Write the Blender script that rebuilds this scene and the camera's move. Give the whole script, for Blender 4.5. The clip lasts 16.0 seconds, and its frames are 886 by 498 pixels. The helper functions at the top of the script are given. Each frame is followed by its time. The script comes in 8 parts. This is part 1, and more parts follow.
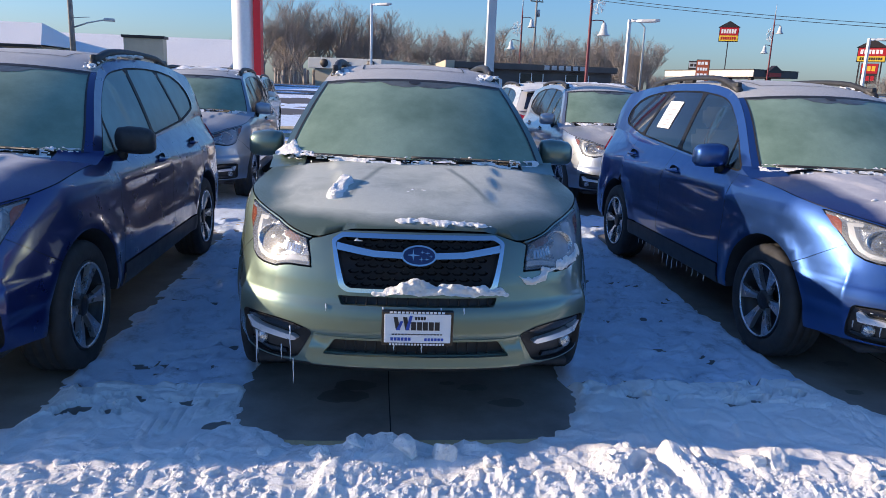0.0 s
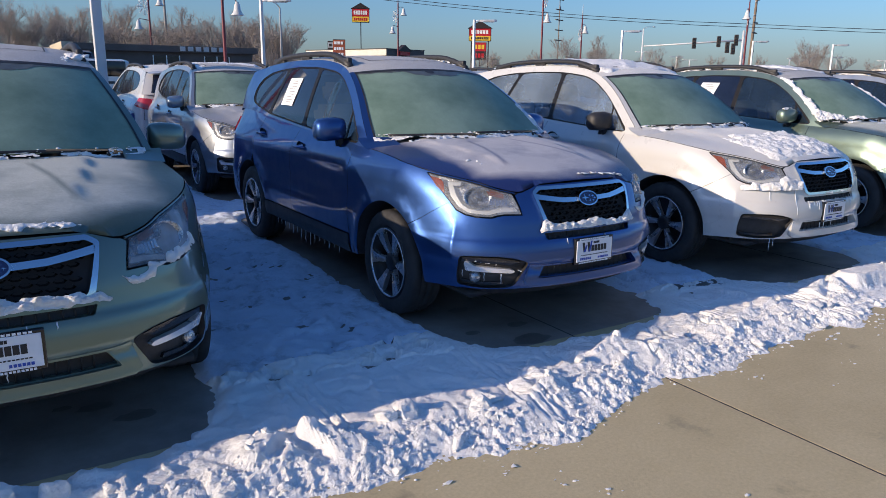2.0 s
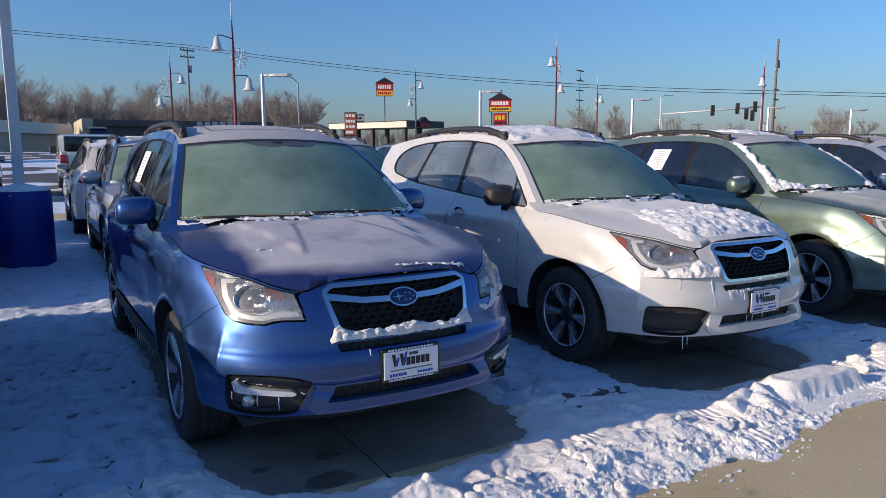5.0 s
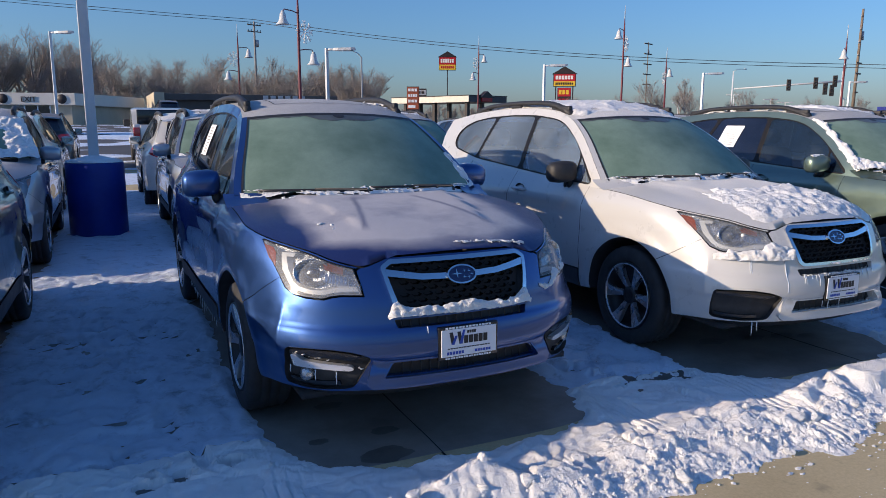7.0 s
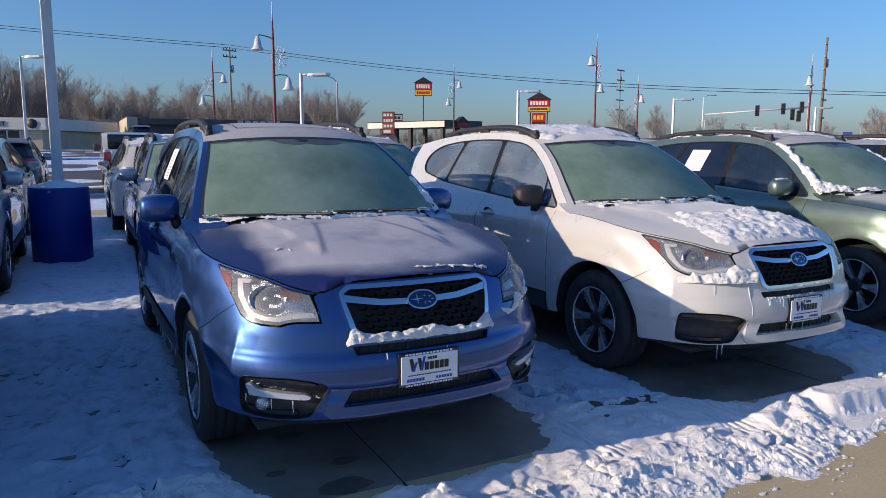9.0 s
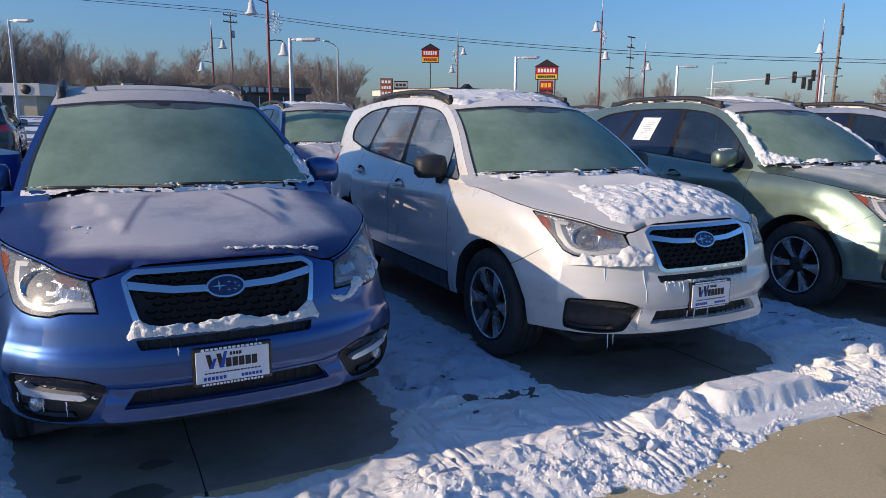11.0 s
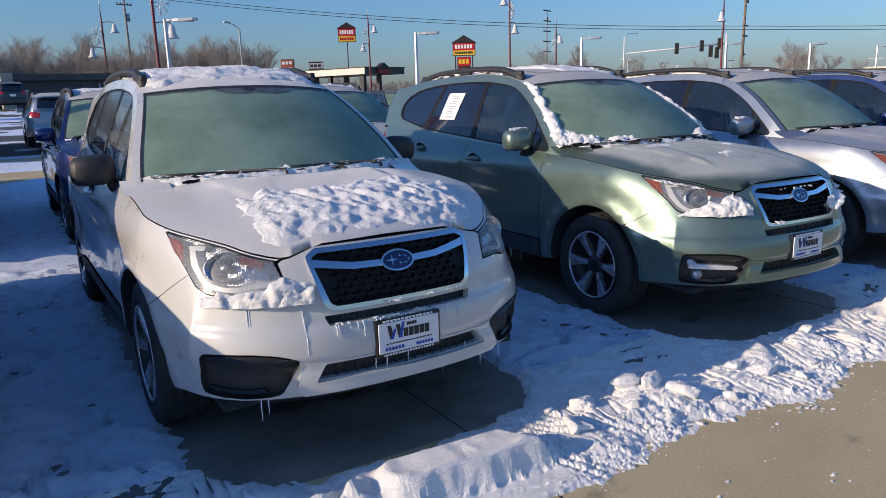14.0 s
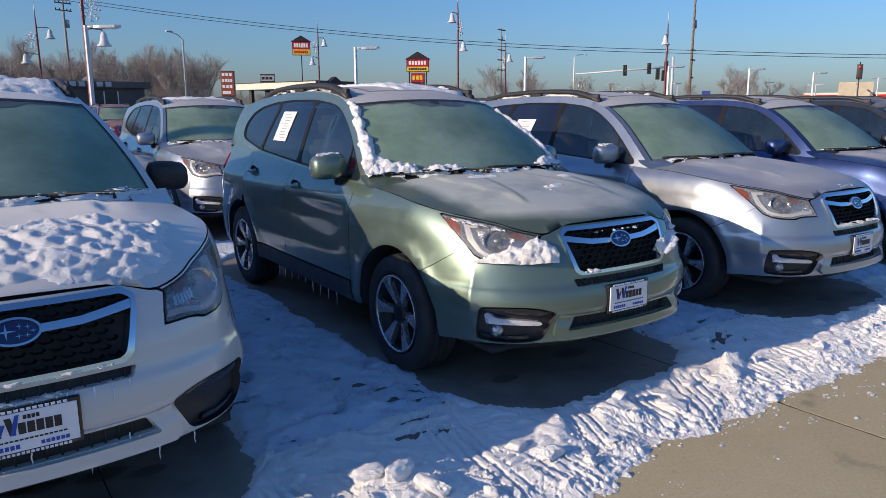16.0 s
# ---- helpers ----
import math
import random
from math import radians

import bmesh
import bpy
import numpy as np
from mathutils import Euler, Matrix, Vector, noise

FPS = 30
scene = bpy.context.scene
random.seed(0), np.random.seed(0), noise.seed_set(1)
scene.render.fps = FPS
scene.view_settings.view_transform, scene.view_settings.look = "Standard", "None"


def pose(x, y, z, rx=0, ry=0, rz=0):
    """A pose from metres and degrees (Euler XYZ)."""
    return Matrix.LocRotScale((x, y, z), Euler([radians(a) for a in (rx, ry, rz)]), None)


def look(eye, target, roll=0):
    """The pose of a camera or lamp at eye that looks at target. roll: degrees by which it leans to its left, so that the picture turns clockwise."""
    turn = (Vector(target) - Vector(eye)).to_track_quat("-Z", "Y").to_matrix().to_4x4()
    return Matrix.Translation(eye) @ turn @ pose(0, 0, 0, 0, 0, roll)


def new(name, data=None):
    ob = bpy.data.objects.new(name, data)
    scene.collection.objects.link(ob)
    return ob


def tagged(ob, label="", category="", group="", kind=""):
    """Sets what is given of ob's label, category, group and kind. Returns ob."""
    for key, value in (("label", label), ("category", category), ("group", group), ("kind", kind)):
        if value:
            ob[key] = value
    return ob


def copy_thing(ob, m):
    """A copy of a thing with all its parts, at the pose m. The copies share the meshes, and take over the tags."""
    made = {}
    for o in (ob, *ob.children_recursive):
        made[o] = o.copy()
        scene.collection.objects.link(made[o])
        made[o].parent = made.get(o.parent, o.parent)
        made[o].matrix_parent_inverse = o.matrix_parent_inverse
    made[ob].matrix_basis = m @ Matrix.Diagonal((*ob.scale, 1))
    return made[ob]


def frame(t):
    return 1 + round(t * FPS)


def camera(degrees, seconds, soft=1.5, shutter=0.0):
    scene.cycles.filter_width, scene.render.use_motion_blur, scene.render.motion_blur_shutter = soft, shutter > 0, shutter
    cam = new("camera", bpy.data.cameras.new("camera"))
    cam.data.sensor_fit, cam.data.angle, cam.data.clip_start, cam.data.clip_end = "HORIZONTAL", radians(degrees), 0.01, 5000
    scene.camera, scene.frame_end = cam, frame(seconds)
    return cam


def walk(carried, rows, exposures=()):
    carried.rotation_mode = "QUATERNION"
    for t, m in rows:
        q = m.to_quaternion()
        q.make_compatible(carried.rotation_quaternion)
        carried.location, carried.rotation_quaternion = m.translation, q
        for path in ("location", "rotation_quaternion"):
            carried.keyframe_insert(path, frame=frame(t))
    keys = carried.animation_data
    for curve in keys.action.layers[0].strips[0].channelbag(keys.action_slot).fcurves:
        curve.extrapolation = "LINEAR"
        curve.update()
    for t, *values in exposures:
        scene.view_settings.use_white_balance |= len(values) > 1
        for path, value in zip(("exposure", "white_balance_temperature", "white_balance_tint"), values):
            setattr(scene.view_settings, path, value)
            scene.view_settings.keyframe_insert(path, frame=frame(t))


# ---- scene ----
# ---- camera ----
cam = camera(63.58, 16.0, 0.75)
PATH = [
    (0, 0.052, -5.975, 1.534, -5.45, -12.72, 2.25),
    (0.5, 0.087, -5.982, 1.527, -8.15, -11.80, 2.37),
    (1, 0.183, -5.981, 1.517, -16.56, -11.85, 2.01),
    (1.5, 0.243, -5.982, 1.510, -25.97, -11.57, 1.06),
    (2, 0.300, -5.949, 1.513, -32.24, -13.47, 0.72),
    (2.5, 0.561, -5.966, 1.521, -32.29, -11.65, -0.86),
    (3, 0.840, -5.898, 1.526, -29.54, -8.22, -3.57),
    (3.5, 1.119, -5.832, 1.540, -29.19, -6.67, -0.56),
    (4, 1.421, -5.774, 1.524, -32.26, -7.08, -0.67),
    (4.2, 1.567, -5.812, 1.521, -31.56, -7.21, -0.16),
    (6.3, 1.876, -5.677, 1.506, -26.95, -9.59, -1.32),
    (6.5, 1.872, -5.665, 1.504, -25.57, -9.75, -0.50),
    (7, 1.830, -5.735, 1.515, -25.08, -10.01, 0.19),
    (7.5, 1.811, -5.750, 1.525, -26.45, -9.68, 0.37),
    (8, 1.823, -5.752, 1.525, -27.07, -8.95, 0.53),
    (8.5, 1.847, -5.727, 1.519, -27.30, -8.17, 0.06),
    (8.7, 1.864, -5.730, 1.515, -26.94, -7.94, 0.26),
    (10.8, 2.739, -5.654, 1.494, -27.64, -10.70, -0.18),
    (11, 2.835, -5.704, 1.499, -26.21, -10.56, 0.41),
    (11.5, 3.051, -5.812, 1.504, -27.96, -11.46, -0.63),
    (12, 3.349, -5.702, 1.518, -32.40, -10.77, 1.11),
    (12.5, 3.682, -5.591, 1.500, -32.36, -11.15, -0.93),
    (13, 3.985, -5.523, 1.502, -28.61, -11.21, 1.03),
    (13.5, 4.252, -5.444, 1.514, -28.85, -11.23, 2.08),
    (14, 4.549, -5.362, 1.495, -31.61, -12.25, -1.64),
    (14.5, 4.872, -5.370, 1.508, -30.54, -11.59, 1.43),
    (15, 5.187, -5.391, 1.501, -30.29, -11.48, -1.51),
    (15.5, 5.483, -5.333, 1.523, -34.28, -11.02, 1.69),
    (16, 5.764, -5.340, 1.509, -35.17, -11.08, -0.31),
]
walk(cam, [(t, pose(x, y, z, 90 + pitch, 0, yaw) @ pose(0, 0, 0, 0, 0, roll)) for t, x, y, z, yaw, pitch, roll in PATH], exposures=[(0.0, 0.65, 5630, 18), (0.6, 0.65, 5630, 18), (1.2, 0.49, 5630, 18), (2.2, 0.25, 5630, 18), (3.5, 0.18, 5630, 18), (16.0, 0.18, 5630, 18)])

# ---- light ----
SUN_TO = Vector((-1.0, 0.10, 0.315)).normalized()
world = bpy.data.worlds.new("world")
scene.world = world
world.use_nodes = True
wn = world.node_tree.nodes
sky = wn.new("ShaderNodeTexSky")
sky.sky_type = "NISHITA"
sky.sun_disc = False
sky.sun_elevation = math.asin(SUN_TO.z)
sky.sun_rotation = math.atan2(SUN_TO.x, SUN_TO.y)
sky.altitude = 300
sky.air_density, sky.dust_density, sky.ozone_density = 1.35, 1.25, 7.0
world.node_tree.links.new(sky.outputs[0], wn["Background"].inputs[0])
wn["Background"].inputs[1].default_value = 0.122
sun = new("sun", bpy.data.lights.new("sun", "SUN"))
sun.data.energy, sun.data.angle, sun.data.color = 4.5, radians(0.5), (1.0, 0.76, 0.455)
sun.matrix_world = look(SUN_TO * 50, (0, 0, 0))

# ---- materials ----
def nodes_of(name):
    m = bpy.data.materials.new(name)
    m.use_nodes = True
    return m, m.node_tree.nodes, m.node_tree.links, m.node_tree.nodes["Principled BSDF"]


def noise_node(nt, lk, scale, detail=5.0, rough=0.6, coord="Object"):
    tc = nt.new("ShaderNodeTexCoord")
    tex = nt.new("ShaderNodeTexNoise")
    tex.inputs["Scale"].default_value = scale
    tex.inputs["Detail"].default_value = detail
    tex.inputs["Roughness"].default_value = rough
    lk.new(tc.outputs[coord], tex.inputs["Vector"])
    return tex.outputs["Fac"]


def ramp_node(nt, lk, fac, stops):
    r = nt.new("ShaderNodeValToRGB")
    while len(r.color_ramp.elements) < len(stops):
        r.color_ramp.elements.new(0.5)
    for e, (p, c) in zip(r.color_ramp.elements, stops):
        e.position = p
        e.color = (*c, 1) if len(c) == 3 else c
    lk.new(fac, r.inputs[0])
    return r.outputs[0]


def bump_node(nt, lk, b, height, strength, distance):
    n = nt.new("ShaderNodeBump")
    n.inputs["Strength"].default_value = strength
    n.inputs["Distance"].default_value = distance
    lk.new(height, n.inputs["Height"])
    lk.new(n.outputs[0], b.inputs["Normal"])


def mat(name, color, rough=0.5, metal=0.0, vary=0.15, scale=6.0, bump=0.0, bscale=60.0, bdist=0.004, coat=0.0, coord="Object"):
    m, nt, lk, b = nodes_of(name)
    b.inputs["Metallic"].default_value = metal
    b.inputs["Coat Weight"].default_value = coat
    b.inputs["Coat Roughness"].default_value = 0.06
    f = noise_node(nt, lk, scale, 6.0, 0.65, coord)
    lo = tuple(c * (1 - vary) for c in color)
    hi = tuple(min(1, c * (1 + vary)) for c in color)
    lk.new(ramp_node(nt, lk, f, [(0.3, lo), (0.7, hi)]), b.inputs["Base Color"])
    rr = ramp_node(nt, lk, noise_node(nt, lk, scale * 2.3, 4.0, 0.6, coord), [(0.3, (max(0.02, rough - 0.06),) * 3), (0.7, (min(1, rough + 0.06),) * 3)])
    lk.new(rr, b.inputs["Roughness"])
    if bump:
        bump_node(nt, lk, b, noise_node(nt, lk, bscale, 4.0, 0.6, coord), bump, bdist)
    return m


def paint(name, color, metal=0.45, rough=0.34, dirt=(0.42, 0.44, 0.46), amount=0.035):
    """Car paint under clear coat, with a thin film of winter road dirt and frost."""
    m, nt, lk, b = nodes_of(name)
    f = ramp_node(nt, lk, noise_node(nt, lk, 3.0, 7.0, 0.7), [(0.5, (0, 0, 0)), (0.85, (amount,) * 3)])
    mix = nt.new("ShaderNodeMix")
    mix.data_type = "RGBA"
    lk.new(f, mix.inputs[0])
    mix.inputs[6].default_value = (*color, 1)
    mix.inputs[7].default_value = (*dirt, 1)
    lk.new(mix.outputs[2], b.inputs["Base Color"])
    b.inputs["Metallic"].default_value = metal
    lk.new(ramp_node(nt, lk, noise_node(nt, lk, 9.0), [(0.3, (rough - 0.05,) * 3), (0.7, (rough + 0.08,) * 3)]), b.inputs["Roughness"])
    b.inputs["Coat Weight"].default_value = 1.0
    b.inputs["Coat Roughness"].default_value = 0.025
    return m


def math_node(nt, lk, op, a, b=0.0):
    n = nt.new("ShaderNodeMath")
    n.operation = op
    for k, v in ((0, a), (1, b)):
        if isinstance(v, (int, float)):
            n.inputs[k].default_value = v
        else:
            lk.new(v, n.inputs[k])
    return n.outputs[0]


def bare_mask(nt, lk, wide):
    """1 on the frosted middle of a bonnet, 0 on its thawed borders and over the ribs below."""
    tc = nt.new("ShaderNodeTexCoord")
    sp = nt.new("ShaderNodeSeparateXYZ")
    lk.new(tc.outputs["Object"], sp.inputs[0])
    ax = math_node(nt, lk, "ABSOLUTE", sp.outputs[0])
    y = sp.outputs[1]
    wob = math_node(nt, lk, "MULTIPLY", math_node(nt, lk, "SUBTRACT", noise_node(nt, lk, 3.0, 5.0, 0.6), 0.5), 0.16)
    side = math_node(nt, lk, "SUBTRACT", wide, math_node(nt, lk, "ADD", ax, wob))
    front = math_node(nt, lk, "SUBTRACT", math_node(nt, lk, "ADD", y, wob), math_node(nt, lk, "ADD", 0.17, math_node(nt, lk, "MULTIPLY", math_node(nt, lk, "MULTIPLY", ax, ax), 0.55)))
    edge = math_node(nt, lk, "MINIMUM", side, front)
    m = nt.new("ShaderNodeMapRange")
    m.inputs["From Min"].default_value, m.inputs["From Max"].default_value = -0.02, 0.10
    lk.new(edge, m.inputs["Value"])
    out = m.outputs[0]
    for a, k, y0, y1 in ((0.44, -0.24, 0.50, 1.02),):
        line = math_node(nt, lk, "ADD", math_node(nt, lk, "MULTIPLY", y, k), a)
        d = math_node(nt, lk, "ABSOLUTE", math_node(nt, lk, "SUBTRACT", ax, math_node(nt, lk, "ADD", line, math_node(nt, lk, "MULTIPLY", wob, 0.12))))
        ends = math_node(nt, lk, "MAXIMUM", math_node(nt, lk, "SUBTRACT", y0, y), math_node(nt, lk, "SUBTRACT", y, y1))
        d = math_node(nt, lk, "MAXIMUM", d, math_node(nt, lk, "MULTIPLY", ends, 0.3))
        q = nt.new("ShaderNodeMapRange")
        q.inputs["From Min"].default_value, q.inputs["From Max"].default_value = 0.002, 0.026
        q.inputs["To Min"].default_value = 0.45
        lk.new(d, q.inputs["Value"])
        out = math_node(nt, lk, "MULTIPLY", out, q.outputs[0])
    return out


def frosted(name, color, frost, cover, wide=0.0, fuzz=0.06):
    """Paint with a crust of frost: patches, fine grain and bare spots."""
    m, nt, lk, b = nodes_of(name)
    big = noise_node(nt, lk, 2.2, 6.0, 0.65)
    f = ramp_node(nt, lk, big, [(0.5 - cover * 0.5, (0.12, 0.12, 0.12)), (0.78 - cover * 0.4, (0.92, 0.92, 0.92))])
    if wide:
        f = math_node(nt, lk, "MULTIPLY", f, bare_mask(nt, lk, wide))
    mix = nt.new("ShaderNodeMix")
    mix.data_type = "RGBA"
    lk.new(f, mix.inputs[0])
    mix.inputs[6].default_value = (*color, 1)
    fine = ramp_node(nt, lk, noise_node(nt, lk, 170.0, 6.0, 0.8), [(0.30, tuple(c * 0.66 for c in frost)), (0.70, tuple(min(1, c * 1.32) for c in frost))])
    lk.new(fine, mix.inputs[7])
    lk.new(mix.outputs[2], b.inputs["Base Color"])
    lk.new(ramp_node(nt, lk, f, [(0.0, (0.28,) * 3), (1.0, (0.8,) * 3)]), b.inputs["Roughness"])
    b.inputs["Metallic"].default_value = 0.06
    lk.new(math_node(nt, lk, "MULTIPLY", f, fuzz), b.inputs["Sheen Weight"])
    b.inputs["Sheen Roughness"].default_value = 0.45
    bump_node(nt, lk, b, noise_node(nt, lk, 240.0, 5.0, 0.75), 0.45, 0.002)
    return m


def iced_glass(name):
    """A windscreen under even hoar frost, greenish, thinner toward the top and bottom edges."""
    m, nt, lk, b = nodes_of(name)
    big = noise_node(nt, lk, 2.4, 7.0, 0.62)
    fine = noise_node(nt, lk, 90.0, 5.0, 0.7)
    a = ramp_node(nt, lk, big, [(0.3, (0.14, 0.22, 0.16)), (0.7, (0.29, 0.40, 0.305))])
    c = ramp_node(nt, lk, fine, [(0.3, (0.9, 0.9, 0.9)), (0.7, (1.0, 1.0, 1.0))])
    mix = nt.new("ShaderNodeMix")
    mix.data_type, mix.blend_type = "RGBA", "MULTIPLY"
    mix.inputs[0].default_value = 1.0
    lk.new(a, mix.inputs[6])
    lk.new(c, mix.inputs[7])
    lk.new(mix.outputs[2], b.inputs["Base Color"])
    b.inputs["Roughness"].default_value = 0.62
    b.inputs["Coat Weight"].default_value = 0.08
    b.inputs["Coat Roughness"].default_value = 0.3
    bump_node(nt, lk, b, fine, 0.15, 0.002)
    return m


def tinted(name, color, clear, frost=0.0, frost_color=(0.3, 0.38, 0.4), film=(0.01, 0.012, 0.014)):
    """Car side glass: tinted see-through with gloss, partly frosted."""
    m, nt, lk, b = nodes_of(name)
    tr = nt.new("ShaderNodeBsdfTransparent")
    tr.inputs[0].default_value = (*color, 1)
    mix = nt.new("ShaderNodeMixShader")
    lk.new(ramp_node(nt, lk, noise_node(nt, lk, 1.8, 5.0, 0.6), [(0.3, tuple(c * 0.6 for c in film)), (0.7, tuple(c * 1.3 for c in film))]), b.inputs["Base Color"])
    if frost:
        f = ramp_node(nt, lk, noise_node(nt, lk, 2.5, 5.0, 0.6), [(0.3, tuple(c * (0.62 if clear < 0.3 else 0.1) for c in frost_color)), (0.7, frost_color)])
        lk.new(f, b.inputs["Base Color"])
    b.inputs["Roughness"].default_value = 0.03 if not frost else 0.42
    b.inputs["Coat Weight"].default_value = 1.0 if not frost else 0.35
    b.inputs["Coat Roughness"].default_value = 0.03 if not frost else 0.12
    mix.inputs[0].default_value = clear
    lk.new(b.outputs[0], mix.inputs[1])
    lk.new(tr.outputs[0], mix.inputs[2])
    lk.new(mix.outputs[0], nt["Material Output"].inputs[0])
    return m


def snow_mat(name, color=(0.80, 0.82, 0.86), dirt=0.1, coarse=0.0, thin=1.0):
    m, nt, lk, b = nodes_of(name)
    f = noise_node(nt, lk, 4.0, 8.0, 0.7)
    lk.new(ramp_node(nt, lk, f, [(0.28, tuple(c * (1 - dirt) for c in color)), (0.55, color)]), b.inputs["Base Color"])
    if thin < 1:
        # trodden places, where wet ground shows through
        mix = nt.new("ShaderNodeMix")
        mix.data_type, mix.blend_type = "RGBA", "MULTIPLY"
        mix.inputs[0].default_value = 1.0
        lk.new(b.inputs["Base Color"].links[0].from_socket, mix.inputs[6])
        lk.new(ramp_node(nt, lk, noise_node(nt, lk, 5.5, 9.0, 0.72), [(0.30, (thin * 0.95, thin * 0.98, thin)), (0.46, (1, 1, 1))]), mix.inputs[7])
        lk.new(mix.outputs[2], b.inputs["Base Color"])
    b.inputs["Roughness"].default_value = 0.75
    b.inputs["Subsurface Weight"].default_value = 0.0
    fine = noise_node(nt, lk, 85.0, 6.0, 0.8)
    n = nt.new("ShaderNodeBump")
    n.inputs["Strength"].default_value = 0.9
    n.inputs["Distance"].default_value = 0.010
    lk.new(fine, n.inputs["Height"])
    lk.new(n.outputs[0], b.inputs["Normal"])
    if coarse:
        m2 = nt.new("ShaderNodeBump")
        m2.inputs["Strength"].default_value = 0.8
        m2.inputs["Distance"].default_value = coarse
        lk.new(noise_node(nt, lk, 11.0, 7.0, 0.7), m2.inputs["Height"])
        lk.new(m2.outputs[0], n.inputs["Normal"])
    return m


def concrete_mat():
    m, nt, lk, b = nodes_of("concrete")
    big = noise_node(nt, lk, 0.7, 7.0, 0.65)
    fine = noise_node(nt, lk, 60.0, 6.0, 0.75)
    a = ramp_node(nt, lk, big, [(0.25, (0.43, 0.345, 0.186)), (0.5, (0.55, 0.452, 0.256)), (0.8, (0.635, 0.532, 0.318))])
    c = ramp_node(nt, lk, fine, [(0.25, (0.78, 0.78, 0.78)), (0.7, (1.08, 1.08, 1.08))])
    mix = nt.new("ShaderNodeMix")
    mix.data_type, mix.blend_type = "RGBA", "MULTIPLY"
    mix.inputs[0].default_value = 1.0
    lk.new(a, mix.inputs[6])
    lk.new(c, mix.inputs[7])
    wet = ramp_node(nt, lk, noise_node(nt, lk, 2.1, 5.0, 0.6), [(0.62, (1, 1, 1)), (0.72, (0.55, 0.55, 0.56))])
    mix2 = nt.new("ShaderNodeMix")
    mix2.data_type, mix2.blend_type = "RGBA", "MULTIPLY"
    mix2.inputs[0].default_value = 1.0
    lk.new(mix.outputs[2], mix2.inputs[6])
    lk.new(wet, mix2.inputs[7])
    lk.new(mix2.outputs[2], b.inputs["Base Color"])
    lk.new(ramp_node(nt, lk, wet, [(0.5, (0.45,) * 3), (1.0, (0.85,) * 3)]), b.inputs["Roughness"])
    bump_node(nt, lk, b, fine, 0.35, 0.004)
    return m


CONCRETE = concrete_mat()
ROADGREY = mat("asphalt", (0.09, 0.09, 0.095), 0.8, vary=0.3, scale=0.15, bump=0.3, bscale=8)
SNOW = snow_mat("snow", (0.90, 0.90, 0.89), 0.07, 0.012, 0.86)
ROOF_FROST = frosted("frost_white_roof", (0.24, 0.25, 0.26), (0.46, 0.46, 0.46), 0.75)
BANDGLASS = mat("thawed_glass", (0.105, 0.115, 0.105), 0.4, vary=0.35, scale=9, coat=0.2)
# trodden snow; the blue of its open shade is put into the base colour
SNOW_FIELD = snow_mat("trodden_snow_shade_blue", (0.755, 0.85, 0.985), 0.14, 0.036, 0.55)
ICE = mat("ice", (0.72, 0.77, 0.84), 0.12, vary=0.1, scale=40, coat=1.0)
BLACK = mat("black_plastic", (0.028, 0.028, 0.03), 0.55, vary=0.3, scale=20, bump=0.15, bscale=300, bdist=0.001)
FRAMEBLACK = mat("dull_black_frame", (0.012, 0.012, 0.014), 0.5, vary=0.2)
FRAMEBLACK.node_tree.nodes["Principled BSDF"].inputs["Specular IOR Level"].default_value = 0.2
GLOSSBLACK = mat("gloss_black", (0.012, 0.012, 0.014), 0.15, vary=0.2, coat=0.5)
DARK = mat("dark_cavity", (0.026, 0.026, 0.029), 0.8, vary=0.3)
CLAD = mat("grey_cladding", (0.05, 0.052, 0.057), 0.55, vary=0.25, scale=5)
CHROME = mat("chrome", (0.72, 0.74, 0.77), 0.12, 1.0, vary=0.05)
REFLECTOR = mat("lamp_reflector", (0.44, 0.46, 0.49), 0.28, 0.85, vary=0.4, scale=55, bump=0.6, bscale=70, bdist=0.006)
HAZE_LENS = tinted("lamp_lens", (0.95, 0.97, 1.0), 0.54, 0.5, (0.58, 0.64, 0.73))
SIGNAL_WHITE = mat("frosted_light_guide", (0.62, 0.64, 0.66), 0.4, 0.1, vary=0.1, scale=30)
FOGTRIM = mat("satin_silver_trim", (0.80, 0.81, 0.83), 0.30, 0.55, vary=0.06)
AMBER = mat("amber_lens", (0.20, 0.050, 0.012), 0.25, vary=0.3, scale=40, coat=1.0)
REDLENS = mat("red_lens", (0.42, 0.012, 0.015), 0.18, vary=0.15, coat=1.0)
RUBBER = mat("tyre_rubber", (0.029, 0.029, 0.030), 0.75, vary=0.35, scale=9, bump=0.3, bscale=40)
ALLOY = mat("machined_alloy", (0.60, 0.61, 0.63), 0.28, 0.9, vary=0.08)
RIMDARK = mat("painted_rim", (0.012, 0.012, 0.014), 0.45, 0.0, vary=0.2)
EMBLEM = mat("blue_badge", (0.014, 0.022, 0.095), 0.2, 0.2, vary=0.1, coat=1.0)
SEATCLOTH = mat("seat_cloth", (0.09, 0.088, 0.085), 0.9, vary=0.2, scale=30, bump=0.3, bscale=200)
WSCREEN = iced_glass("frosted_windscreen")
# film: the blue of reflected sky is mixed into the glass colour
PRIVACY = tinted("privacy_glass", (0.06, 0.065, 0.08), 0.40, film=(0.022, 0.030, 0.062))
# this pale film paints in the bright sky seen through clear windows
CLEARGLASS = tinted("side_glass", (0.80, 0.88, 0.92), 0.58, film=(0.31, 0.40, 0.52))
FRONTGLASS = tinted("front_side_glass", (0.34, 0.42, 0.48), 0.45, film=(0.026, 0.045, 0.075))
